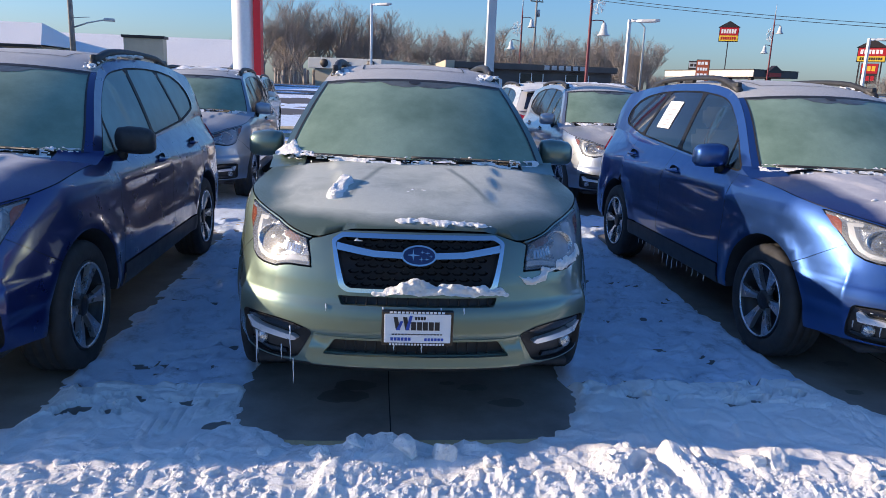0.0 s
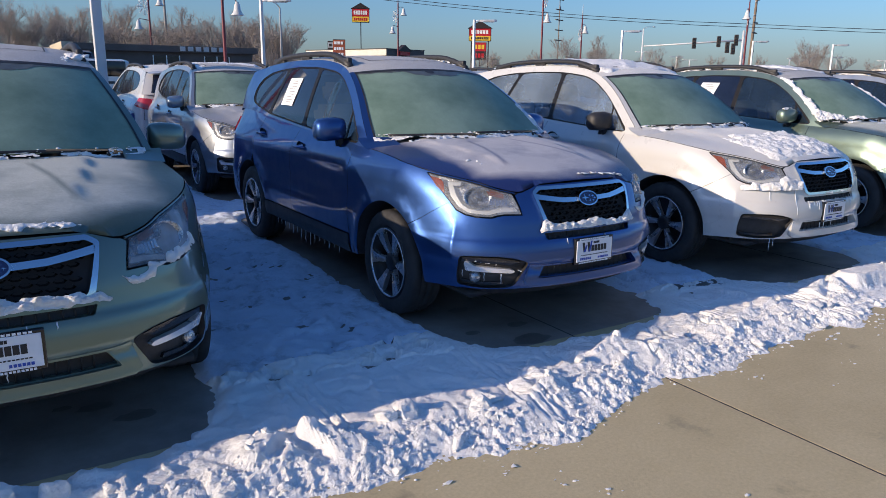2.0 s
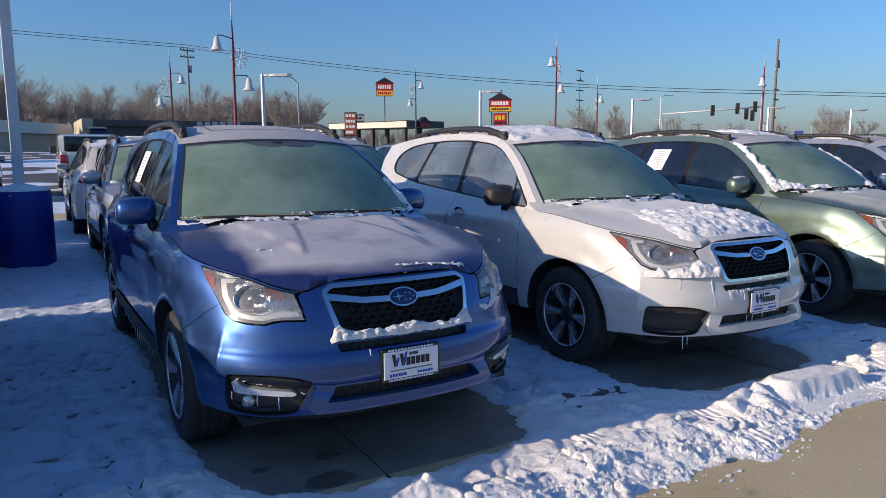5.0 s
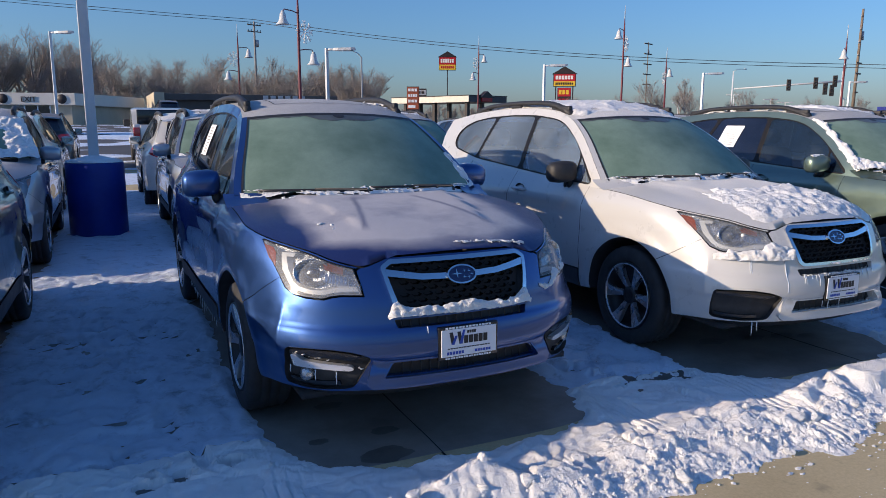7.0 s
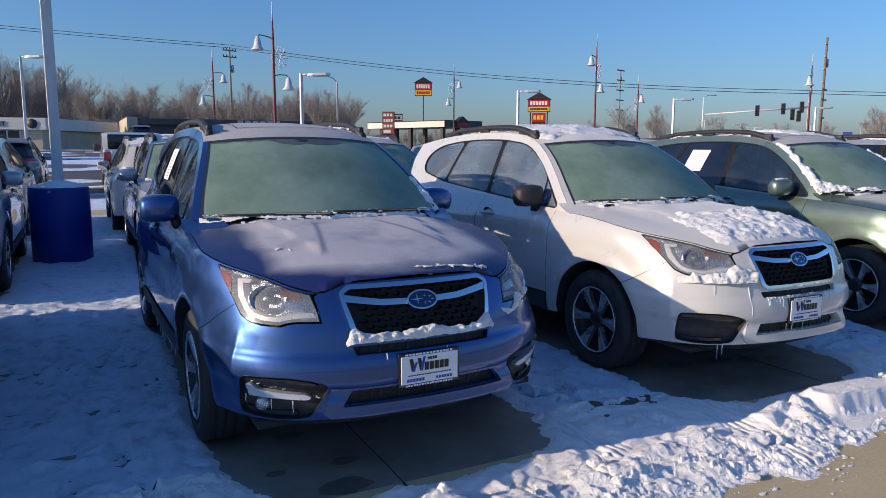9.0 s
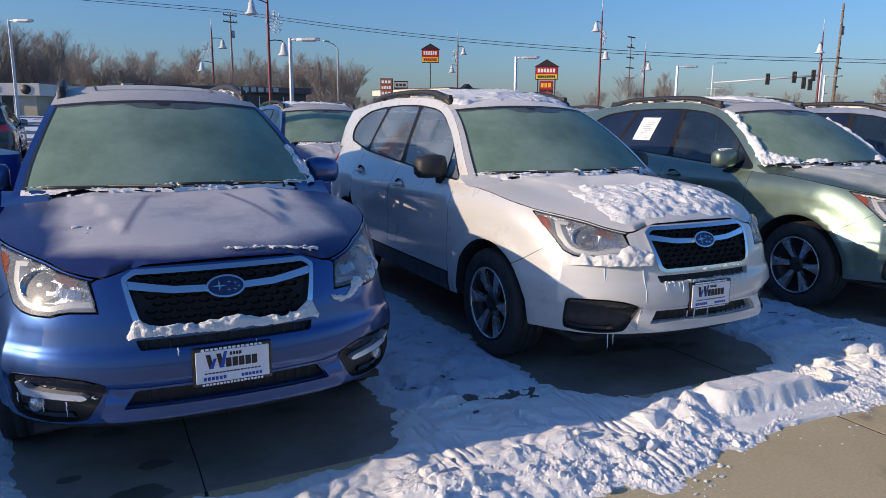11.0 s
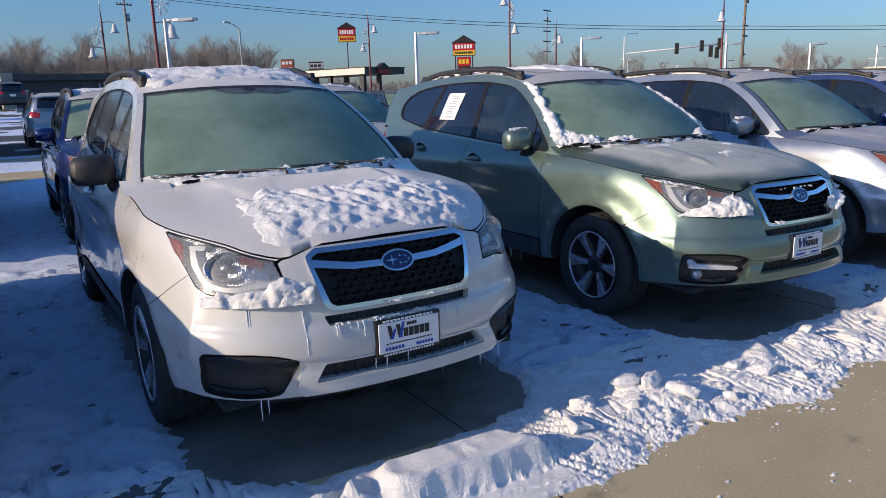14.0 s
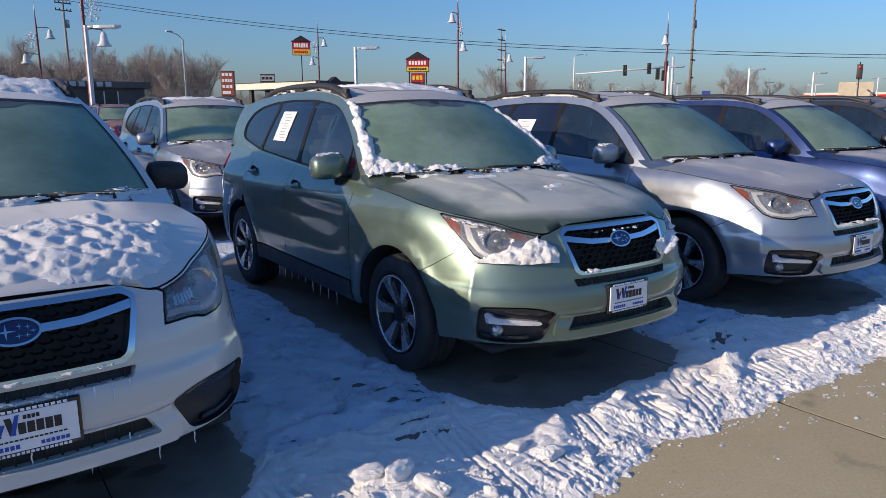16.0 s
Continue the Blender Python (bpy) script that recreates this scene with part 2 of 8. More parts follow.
FROSTGLASS = tinted("frosted_side_glass", (0.4, 0.5, 0.5), 0.10, 0.6, (0.20, 0.335, 0.33))
PLATE = mat("plate_white", (0.82, 0.83, 0.86), 0.45, vary=0.04)
INKBLACK = mat("ink_black", (0.02, 0.02, 0.025), 0.5, vary=0.1)
INKBLUE = mat("ink_blue", (0.03, 0.08, 0.42), 0.5, vary=0.1)
PAPER = mat("paper", (0.85, 0.86, 0.88), 0.8, vary=0.03)
INKGREY = mat("ink_grey", (0.35, 0.36, 0.38), 0.8, vary=0.05)
SKIN = {
    "green": (paint("sage_metallic_paint", (0.162, 0.222, 0.185), 0.66, 0.37), frosted("sage_paint_frosted", (0.085, 0.115, 0.09), (0.50, 0.525, 0.475), 0.66, 0.71)),
    "blue": (paint("blue_metallic_paint", (0.031, 0.082, 0.262), 0.76, 0.36, amount=0.015), frosted("blue_paint_frosted", (0.022, 0.035, 0.13), (0.52, 0.51, 0.53), 0.7, 0.63)),
    "deep": (paint("deep_blue_paint", (0.016, 0.027, 0.135), 0.55, 0.30, amount=0.01), frosted("deep_blue_frosted", (0.018, 0.028, 0.115), (0.50, 0.50, 0.53), 0.7, 0.63)),
    "white": (paint("white_paint", (0.585, 0.582, 0.562), 0.0, 0.3, (0.5, 0.48, 0.46)), frosted("white_paint_frosted", (0.68, 0.66, 0.61), (0.69, 0.67, 0.63), 0.4, 0.62, 0.3)),
    "silver": (paint("silver_metallic_paint", (0.35, 0.385, 0.43), 0.78, 0.38), frosted("silver_paint_frosted", (0.26, 0.27, 0.30), (0.40, 0.41, 0.43), 0.5, 0.64)),
    "dark": (paint("dark_grey_paint", (0.03, 0.033, 0.04), 0.4), frosted("dark_paint_frosted", (0.03, 0.033, 0.04), (0.2, 0.2, 0.22), 0.4)),
    "navy": (paint("indigo_paint", (0.045, 0.072, 0.19), 0.74, 0.38), frosted("indigo_paint_frosted", (0.03, 0.03, 0.10), (0.40, 0.40, 0.43), 0.6, 0.64)),
    "red": (paint("red_paint", (0.22, 0.014, 0.016), 0.3), frosted("red_paint_frosted", (0.2, 0.02, 0.02), (0.3, 0.25, 0.25), 0.3)),
}


# ---- mesh helpers ----
def link_mesh(name, bm, material, parent=None, label="", smooth=True):
    me = bpy.data.meshes.new(name)
    bm.to_mesh(me)
    bm.free()
    if smooth:
        for p in me.polygons:
            p.use_smooth = True
    if "lifted" in me.attributes:
        ns = np.zeros(len(me.vertices) * 3)
        me.attributes["lifted"].data.foreach_get("vector", ns)
        me.attributes.remove(me.attributes["lifted"])
        if smooth:
            me.normals_split_custom_set_from_vertices(ns.reshape(-1, 3).tolist())
    me.materials.append(material)
    ob = new(name, me)
    if parent is not None:
        ob.parent = parent
    if label:
        ob["label"] = label
    return ob


def part(name, bm, material, parent, label="", smooth=True):
    return link_mesh(name, bm, material, parent, label, smooth)


def add_box(bm, x0, y0, z0, x1, y1, z1, bevel=0.0):
    r = bmesh.ops.create_cube(bm, size=1.0)
    vs = r["verts"]
    for v in vs:
        v.co = Vector(((x0 + x1) / 2 + v.co.x * (x1 - x0), (y0 + y1) / 2 + v.co.y * (y1 - y0), (z0 + z1) / 2 + v.co.z * (z1 - z0)))
    if bevel:
        es = list({e for v in vs for e in v.link_edges})
        bmesh.ops.bevel(bm, geom=es, offset=bevel, segments=2, affect="EDGES", profile=0.6)


def add_tube(bm, pts, radii, n=8, cap=True):
    """A tube along points; radii: one for each point."""
    pts = [Vector(p) for p in pts]
    rings = []
    for i, p in enumerate(pts):
        d = (pts[min(i + 1, len(pts) - 1)] - pts[max(i - 1, 0)]).normalized()
        a = d.cross(Vector((0, 0, 1)) if abs(d.z) < 0.95 else Vector((1, 0, 0))).normalized()
        b = d.cross(a)
        rings.append([bm.verts.new(p + (a * math.cos(2 * math.pi * k / n) + b * math.sin(2 * math.pi * k / n)) * radii[i]) for k in range(n)])
    for r0, r1 in zip(rings, rings[1:]):
        for k in range(n):
            bm.faces.new((r0[k], r0[(k + 1) % n], r1[(k + 1) % n], r1[k]))
    if cap:
        bm.faces.new(rings[0][::-1])
        bm.faces.new(rings[-1])


def add_lathe(bm, profile, n, centre, axis="x"):
    """Turns (along, radius) pairs about an axis through centre."""
    rings = []
    c = Vector(centre)
    for a, r in profile:
        ring = []
        for k in range(n):
            s, q = math.sin(2 * math.pi * k / n) * r, math.cos(2 * math.pi * k / n) * r
            ring.append(bm.verts.new(c + (Vector((a, s, q)) if axis == "x" else Vector((s, a, q)) if axis == "y" else Vector((s, q, a)))))
        rings.append(ring)
    for r0, r1 in zip(rings, rings[1:]):
        for k in range(n):
            bm.faces.new((r0[k], r0[(k + 1) % n], r1[(k + 1) % n], r1[k]))
    return rings


def dense(loop, step):
    """Adds points to a closed 2D loop so that no edge is longer than step."""
    out = []
    for (ax, ay), (bx, by) in zip(loop, loop[1:] + loop[:1]):
        n = max(1, math.ceil(math.hypot(bx - ax, by - ay) / step))
        out += [(ax + (bx - ax) * k / n, ay + (by - ay) * k / n) for k in range(n)]
    return out


def inside(px, py, loop):
    n = len(loop)
    a = np.array(loop)
    b = np.roll(a, -1, axis=0)
    hit = np.zeros(len(px), bool)
    for (x0, y0), (x1, y1) in zip(a, b):
        c = (y0 > py) != (y1 > py)
        if y1 != y0:
            hit ^= c & (px < (x1 - x0) * (py - y0) / (y1 - y0) + x0)
    return hit


from mathutils import geometry


def add_patch(bm, loop, lift, step=0.06, holes=(), out=None):
    """Fills a 2D outline with holes by a triangle net and lifts it into space. out: a point that the faces look away from."""
    lay = bm.verts.layers.float_vector.get("lifted") or bm.verts.layers.float_vector.new("lifted")
    loops = [dense(loop, step)] + [dense(list(h), step) for h in holes]
    pts, edges = [], []
    for lp in loops:
        k = len(pts)
        pts += lp
        edges += [(k + i, k + (i + 1) % len(lp)) for i in range(len(lp))]
    arr = np.array(loops[0])
    lo, hi = arr.min(0), arr.max(0)
    gx, gy = np.meshgrid(np.arange(lo[0] + step * 0.5, hi[0], step), np.arange(lo[1] + step * 0.5, hi[1], step))
    gx, gy = gx.ravel(), gy.ravel()
    if len(gx):
        ok = inside(gx, gy, loops[0])
        for h in loops[1:]:
            ok &= ~inside(gx, gy, h)
        ok[ok] = (np.min(np.hypot(gx[ok][:, None] - np.array(pts)[:, 0], gy[ok][:, None] - np.array(pts)[:, 1]), axis=1) > step * 0.45) if ok.any() else ok[ok]
        pts += list(zip(gx[ok].tolist(), gy[ok].tolist()))
    vs, _, fs, *_ = geometry.delaunay_2d_cdt([Vector(p) for p in pts], edges, [], 0, 1e-6)
    va = np.array([tuple(v) for v in vs])
    tri = np.array([f for f in fs if len(f) == 3])
    mid = va[tri].mean(1)
    ok = inside(mid[:, 0], mid[:, 1], loops[0])
    for h in loops[1:]:
        ok &= ~inside(mid[:, 0], mid[:, 1], h)
    used = {}
    for f in tri[ok]:
        ids = []
        for i in f:
            if i not in used:
                a, b = va[i]
                v = used[i] = bm.verts.new(lift(a, b))
                if out is not None:
                    n = (lift(a + 0.004, b) - lift(a - 0.004, b)).cross(lift(a, b + 0.004) - lift(a, b - 0.004))
                    if n.length > 1e-12:
                        n.normalize()
                        v[lay] = n if n.dot(v.co - Vector(out)) > 0 else -n
            ids.append(used[i])
        face = bm.faces.new(ids)
        if out is not None:
            face.normal_update()
            if face.normal.dot(face.calc_center_median() - Vector(out)) < 0:
                face.normal_flip()


def add_rim(bm, loop, lift0, lift1, step=0.05):
    lp = dense(list(loop), step)
    a = [bm.verts.new(lift0(*p)) for p in lp]
    b = [bm.verts.new(lift1(*p)) for p in lp]
    for i in range(len(lp)):
        j = (i + 1) % len(lp)
        bm.faces.new((a[i], a[j], b[j], b[i]))


def lerp_table(x, table):
    xs, ys = zip(*table)
    return float(np.interp(x, xs, ys))


def smooth(a, b, x):
    t = min(1.0, max(0.0, (x - a) / (b - a)))
    return t * t * (3 - 2 * t)


# ---- the car model: one mid-size wagon, shared by all that stand here ----
def curve_table(points):
    """A smooth function through (x, y) points (Catmull-Rom tangents), as a dense lookup."""
    xs, ys = np.array([p[0] for p in points], float), np.array([p[1] for p in points], float)
    d = np.gradient(ys, xs)
    sec = np.diff(ys) / np.diff(xs)
    for i in range(len(xs)):
        near = [s for s in (sec[i - 1] if i else None, sec[i] if i < len(sec) else None) if s is not None]
        if len(near) == 2 and near[0] * near[1] <= 0:
            d[i] = 0
        else:
            m = min(abs(s) for s in near) * 3
            d[i] = max(-m, min(m, d[i]))
    X = np.linspace(xs[0], xs[-1], 600)
    k = np.clip(np.searchsorted(xs, X, "right") - 1, 0, len(xs) - 2)
    h = xs[k + 1] - xs[k]
    t = (X - xs[k]) / h
    Y = (2 * t**3 - 3 * t**2 + 1) * ys[k] + (t**3 - 2 * t**2 + t) * h * d[k] + (3 * t**2 - 2 * t**3) * ys[k + 1] + (t**3 - t**2) * h * d[k + 1]
    return lambda x: float(np.interp(x, X, Y))


# plan of the body, half: across, along (front bumper at 0)
PLAN = [(0, 0.0), (0.30, 0.018), (0.52, 0.075), (0.68, 0.17), (0.79, 0.31), (0.855, 0.50), (0.89, 0.75), (0.903, 1.05), (0.908, 1.8), (0.91, 2.5), (0.905, 3.3), (0.89, 3.9), (0.85, 4.30), (0.74, 4.50), (0.55, 4.57), (0.3, 4.6), (0, 4.61)]


def plan_points():
    p = [(-PLAN[1][0], PLAN[1][1])] + PLAN + [(-PLAN[-2][0], PLAN[-2][1])]
    out = []
    for i in range(1, len(p) - 2):
        for k in range(24):
            t = k / 24
            out.append([0.5 * (2 * p[i][c] + (p[i + 1][c] - p[i - 1][c]) * t + (2 * p[i - 1][c] - 5 * p[i][c] + 4 * p[i + 1][c] - p[i + 2][c]) * t * t + (3 * p[i][c] - p[i - 1][c] - 3 * p[i + 1][c] + p[i + 2][c]) * t**3) for c in (0, 1)])
    out.append(list(p[-2]))
    return np.array(out)


PL = plan_points()
PU = np.concatenate([[0], np.cumsum(np.hypot(*np.diff(PL, axis=0).T))])
UMAX = float(PU[-1])
_t = np.gradient(PL, PU, axis=0)
PN = np.stack([_t[:, 1], -_t[:, 0]], 1)


def u_at_y(y):
    side = slice(40, len(PL) - 40)
    return float(np.interp(y, PL[side, 1], PU[side]))


SIDE_OFF = curve_table([(0.15, 0.10), (0.22, 0.075), (0.28, 0.045), (0.36, 0.018), (0.47, 0.012), (0.60, 0.0), (0.74, 0.008), (0.86, 0.010), (0.925, 0.020), (1.0, 0.050), (1.06, 0.095), (1.12, 0.135), (1.2, 0.172)])
FRONT_OFF = curve_table([(0.15, 0.14), (0.22, 0.08), (0.30, 0.034), (0.38, 0.016), (0.455, 0.014), (0.485, 0.002), (0.50, -0.002), (0.56, 0.002), (0.605, 0.014), (0.625, 0.026), (0.66, 0.034), (0.72, 0.046), (0.80, 0.076), (0.88, 0.118), (0.94, 0.165), (1.0, 0.23), (1.1, 0.3)])
REAR_OFF = curve_table([(0.15, 0.13), (0.3, 0.05), (0.45, 0.0), (0.62, 0.0), (0.70, 0.035), (0.85, 0.045), (1.0, 0.065), (1.12, 0.10), (1.2, 0.13)])
U_SEAM, U_MIRROR = u_at_y(0.72), u_at_y(1.2)
FRONT_HUB, REAR_HUB, HUB_Z, TYRE_R = 0.955, 3.595, 0.345, 0.345


def body_skin(u, z, off=0.0):
    """The lower body: u runs along the plan from the middle of the nose, z is up. off: outward."""
    s, a = (1 if u >= 0 else -1), min(abs(u), UMAX)
    x, y = float(np.interp(a, PU, PL[:, 0])), float(np.interp(a, PU, PL[:, 1]))
    nx, ny = float(np.interp(a, PU, PN[:, 0])), float(np.interp(a, PU, PN[:, 1]))
    n = math.hypot(nx, ny)
    wf, wr = 1 - smooth(0.75, 1.45, a), smooth(UMAX - 1.2, UMAX - 0.6, a)
    inw = wf * FRONT_OFF(z) + wr * REAR_OFF(z) + (1 - wf - wr) * SIDE_OFF(z)
    for hy in (FRONT_HUB, REAR_HUB):
        d = math.hypot(y - hy, z - HUB_Z)
        inw -= 0.016 * math.exp(-(((d - 0.43) / 0.05) ** 2)) * (1 - wf * 0.6)
    # a crease that rises along the doors
    if 1.3 < y < 4.2:
        inw -= 0.012 * math.exp(-(((z - 0.90 - 0.02 * (y - 1.3)) / 0.022) ** 2)) * smooth(1.3, 1.7, y)
        inw += 0.014 * math.exp(-(((z - 0.66) / 0.09) ** 2)) * smooth(1.5, 1.9, y) * (1 - smooth(3.0, 3.3, y))
    # a fold down the corner of the bumper, beside the fog lamps
    fold = abs(a - 0.905 - 0.05 * (z - 0.5))
    if fold < 0.25:
        inw -= 0.017 * math.exp(-fold / 0.055) * smooth(0.34, 0.42, z) * (1 - smooth(0.62, 0.74, z))
    q = off - inw
    return Vector((s * (x + nx / n * q), y + ny / n * q, z))


TOP_EDGE = curve_table([(0, 0.918), (0.34, 0.915), (0.43, 0.893), (0.50, 0.876), (0.62, 0.893), (0.8, 0.925), (1.0, 0.950), (1.19, 0.973), (u_at_y(0.75), 0.998), (u_at_y(1.1), 1.034), (u_at_y(1.45), 1.050), (u_at_y(2.5), 1.098), (u_at_y(3.5), 1.155), (u_at_y(4.2), 1.19), (UMAX, 1.17)])
BOTTOM = curve_table([(0, 0.335), (0.6, 0.332), (0.95, 0.325), (1.2, 0.31), (u_at_y(1.5), 0.30), (u_at_y(3.0), 0.30), (u_at_y(4.0), 0.33), (UMAX, 0.36)])
ROOF_LINE = curve_table([(1.40, 1.098), (1.56, 1.235), (1.78, 1.398), (2.045, 1.540), (2.18, 1.585), (2.42, 1.628), (2.9, 1.646), (3.5, 1.628), (4.0, 1.588), (4.30, 1.545)])
ROOF_HALF = curve_table([(1.40, 0.70), (2.045, 0.585), (2.3, 0.572), (3.3, 0.57), (4.3, 0.54)])


def belt_point(y):
    z = TOP_EDGE(u_at_y(y))
    return body_skin(u_at_y(y), z)


def upper_skin(y, z, off=0.0, side=1):
    """The cabin's side above the belt line, leaning inwards."""
    b = belt_point(y)
    zr, xr = max(ROOF_LINE(min(y, 4.3)), b.z + 0.02), ROOF_HALF(min(max(y, 1.40), 4.3))
    if y < 2.18:
        zr = ROOF_LINE(2.18)
        xr = 0.58
        b.x -= 0.02 * (1 - smooth(1.3, 1.6, y))
    if y > 4.0:
        zr, xr = ROOF_LINE(4.0), ROOF_HALF(4.0)
    t = (z - b.z) / (zr - b.z)
    tt = max(-0.3, t)
    x = b.x + (xr - b.x) * (0.78 * tt + 0.22 * tt * abs(tt)) + off
    return Vector((side * x, y, z))


def hood_edge():
    """Right half of the bonnet's outline, from the nose to the windscreen."""
    return [body_skin(u, TOP_EDGE(u)) for u in np.linspace(0.0, u_at_y(1.48), 66)]


HOOD_MID = curve_table([(0.08, 0.90), (0.14, 0.922), (0.22, 0.955), (0.4, 1.005), (0.6, 1.042), (0.8, 1.068), (1.0, 1.086), (1.2, 1.100), (1.5, 1.11)])
HE = np.array([tuple(p) for p in hood_edge()])
HE[:, 1] = np.maximum.accumulate(HE[:, 1]) + np.arange(len(HE)) * 1e-5


def hood_z(x, y):
    w = float(np.interp(y, HE[:, 1], HE[:, 0]))
    e = float(np.interp(y, HE[:, 1], HE[:, 2]))
    s = min(1.0, abs(x) / max(w, 1e-3))
    z = e + (max(HOOD_MID(y), e) - e) * (1 - s**2.6)
    # two long creases that run apart towards the windscreen
    c = 0.30 + 0.16 * y
    z += 0.010 * smooth(0.35, 0.6, y) * (1 - smooth(-0.045, 0.0, abs(x) - c)) * smooth(c - 0.35, c, abs(x))
    return z




def screen_point(s, t, off=0.0):
    """The windscreen: s across from -1 to 1, t from the cowl to the roof."""
    y = 1.40 + 0.645 * t
    e = upper_skin(y, ROOF_LINE(y))
    y2 = y - (0.20 - 0.08 * t) * (1 - abs(s) ** 2.2)
    z2 = e.z + (0.012 + 0.025 * t) * (1 - abs(s) ** 2.2)
    return Vector((s * e.x, y2 - off * 0.55, z2 + off * 0.83))


def roof_point(s, t, off=0.0):
    y = 2.045 + (4.30 - 2.045) * t
    e = upper_skin(y, ROOF_LINE(y))
    y2 = y - (0.12 * (1 - t) - 0.08 * t) * (1 - abs(s) ** 2.2)
    z2 = e.z + (0.037 + 0.012 * math.sin(math.pi * t)) * (1 - abs(s) ** 2.4)
    return Vector((s * e.x, y2, z2 + off))


def roof_z(x, y):
    t = min(1, max(0, (y - 2.045) / 2.255))
    e = upper_skin(y, ROOF_LINE(y)) if y < 4.3 else upper_skin(4.3, ROOF_LINE(4.3))
    s = min(1, abs(x) / e.x)
    return e.z + (0.037 + 0.012 * math.sin(math.pi * t)) * (1 - s**2.4)


def grid_faces(bm, f, us, vs, out):
    vv = [[bm.verts.new(f(u, v)) for u in us] for v in vs]
    for r0, r1 in zip(vv, vv[1:]):
        for k in range(len(us) - 1):
            face = bm.faces.new((r0[k], r0[k + 1], r1[k + 1], r1[k]))
            face.normal_update()
            if face.normal.dot(face.calc_center_median() - Vector(out)) < 0:
                face.normal_flip()


MID = (0, 2.3, 0.7)
def soften(loop, reach=0.022, times=2):
    """Rounds the corners of a closed outline."""
    for _ in range(times):
        out = []
        for p, q, r in zip(loop[-1:] + loop[:-1], loop, loop[1:] + loop[:1]):
            for s in (p, r):
                d = math.hypot(s[0] - q[0], s[1] - q[1])
                f = min(0.3, reach / max(d, 1e-6))
                out.append((q[0] + (s[0] - q[0]) * f, q[1] + (s[1] - q[1]) * f))
        loop, reach = out, reach * 0.4
    return loop


# outlines on the nose in (u, z)
LAMP_TOP = [(u, TOP_EDGE(u) - 0.010) for u in (0.545, 0.62, 0.72, 0.82, 0.92, 1.02, 1.12, 1.19)]
HEADLAMP = [(0.495, 0.762), (0.508, 0.80)] + LAMP_TOP + [(1.10, 0.905), (1.008, 0.838), (0.925, 0.777), (0.86, 0.757), (0.79, 0.748), (0.69, 0.746), (0.65, 0.757), (0.60, 0.763)]
GRILLE_OUT = [(-0.36, 0.908), (-0.405, 0.880), (-0.345, 0.688), (-0.31, 0.668), (0.31, 0.668), (0.345, 0.688), (0.405, 0.880), (0.36, 0.908)]
GRILLE_IN = [(-0.350, 0.889), (-0.383, 0.870), (-0.322, 0.700), (-0.298, 0.686), (0.298, 0.686), (0.322, 0.700), (0.383, 0.870), (0.350, 0.889)]
SLOT = [(-0.352, 0.650), (-0.335, 0.612), (0.335, 0.612), (0.352, 0.650)]
INTAKE = [(-0.358, 0.458), (-0.402, 0.397), (0.402, 0.397), (0.358, 0.458)]
FOG = [(0.457, 0.486), (0.50, 0.505), (0.556, 0.520), (0.64, 0.530), (0.75, 0.530), (0.862, 0.525), (0.882, 0.44), (0.888, 0.350), (0.80, 0.341), (0.70, 0.338), (0.60, 0.342), (0.54, 0.352)]

FOG, SLOT, INTAKE = soften(FOG, 0.012), soften(SLOT, 0.005), soften(INTAKE, 0.006)
GRILLE_OUT, GRILLE_IN = soften(GRILLE_OUT, 0.007), soften(GRILLE_IN, 0.006)


def arch(hub, r, a0, a1, n=22):
    return [(u_at_y(hub - r * math.cos(a)), HUB_Z + r * math.sin(a)) for a in np.linspace(a0, a1, n)]


def flip(loop):
    return [(-a, b) for a, b in loop][::-1]


def arch_low(r, z):
    return math.asin((z - HUB_Z) / r)


AR = 0.405
A0 = arch_low(AR, 0.315)
SEAM_Z = 0.66


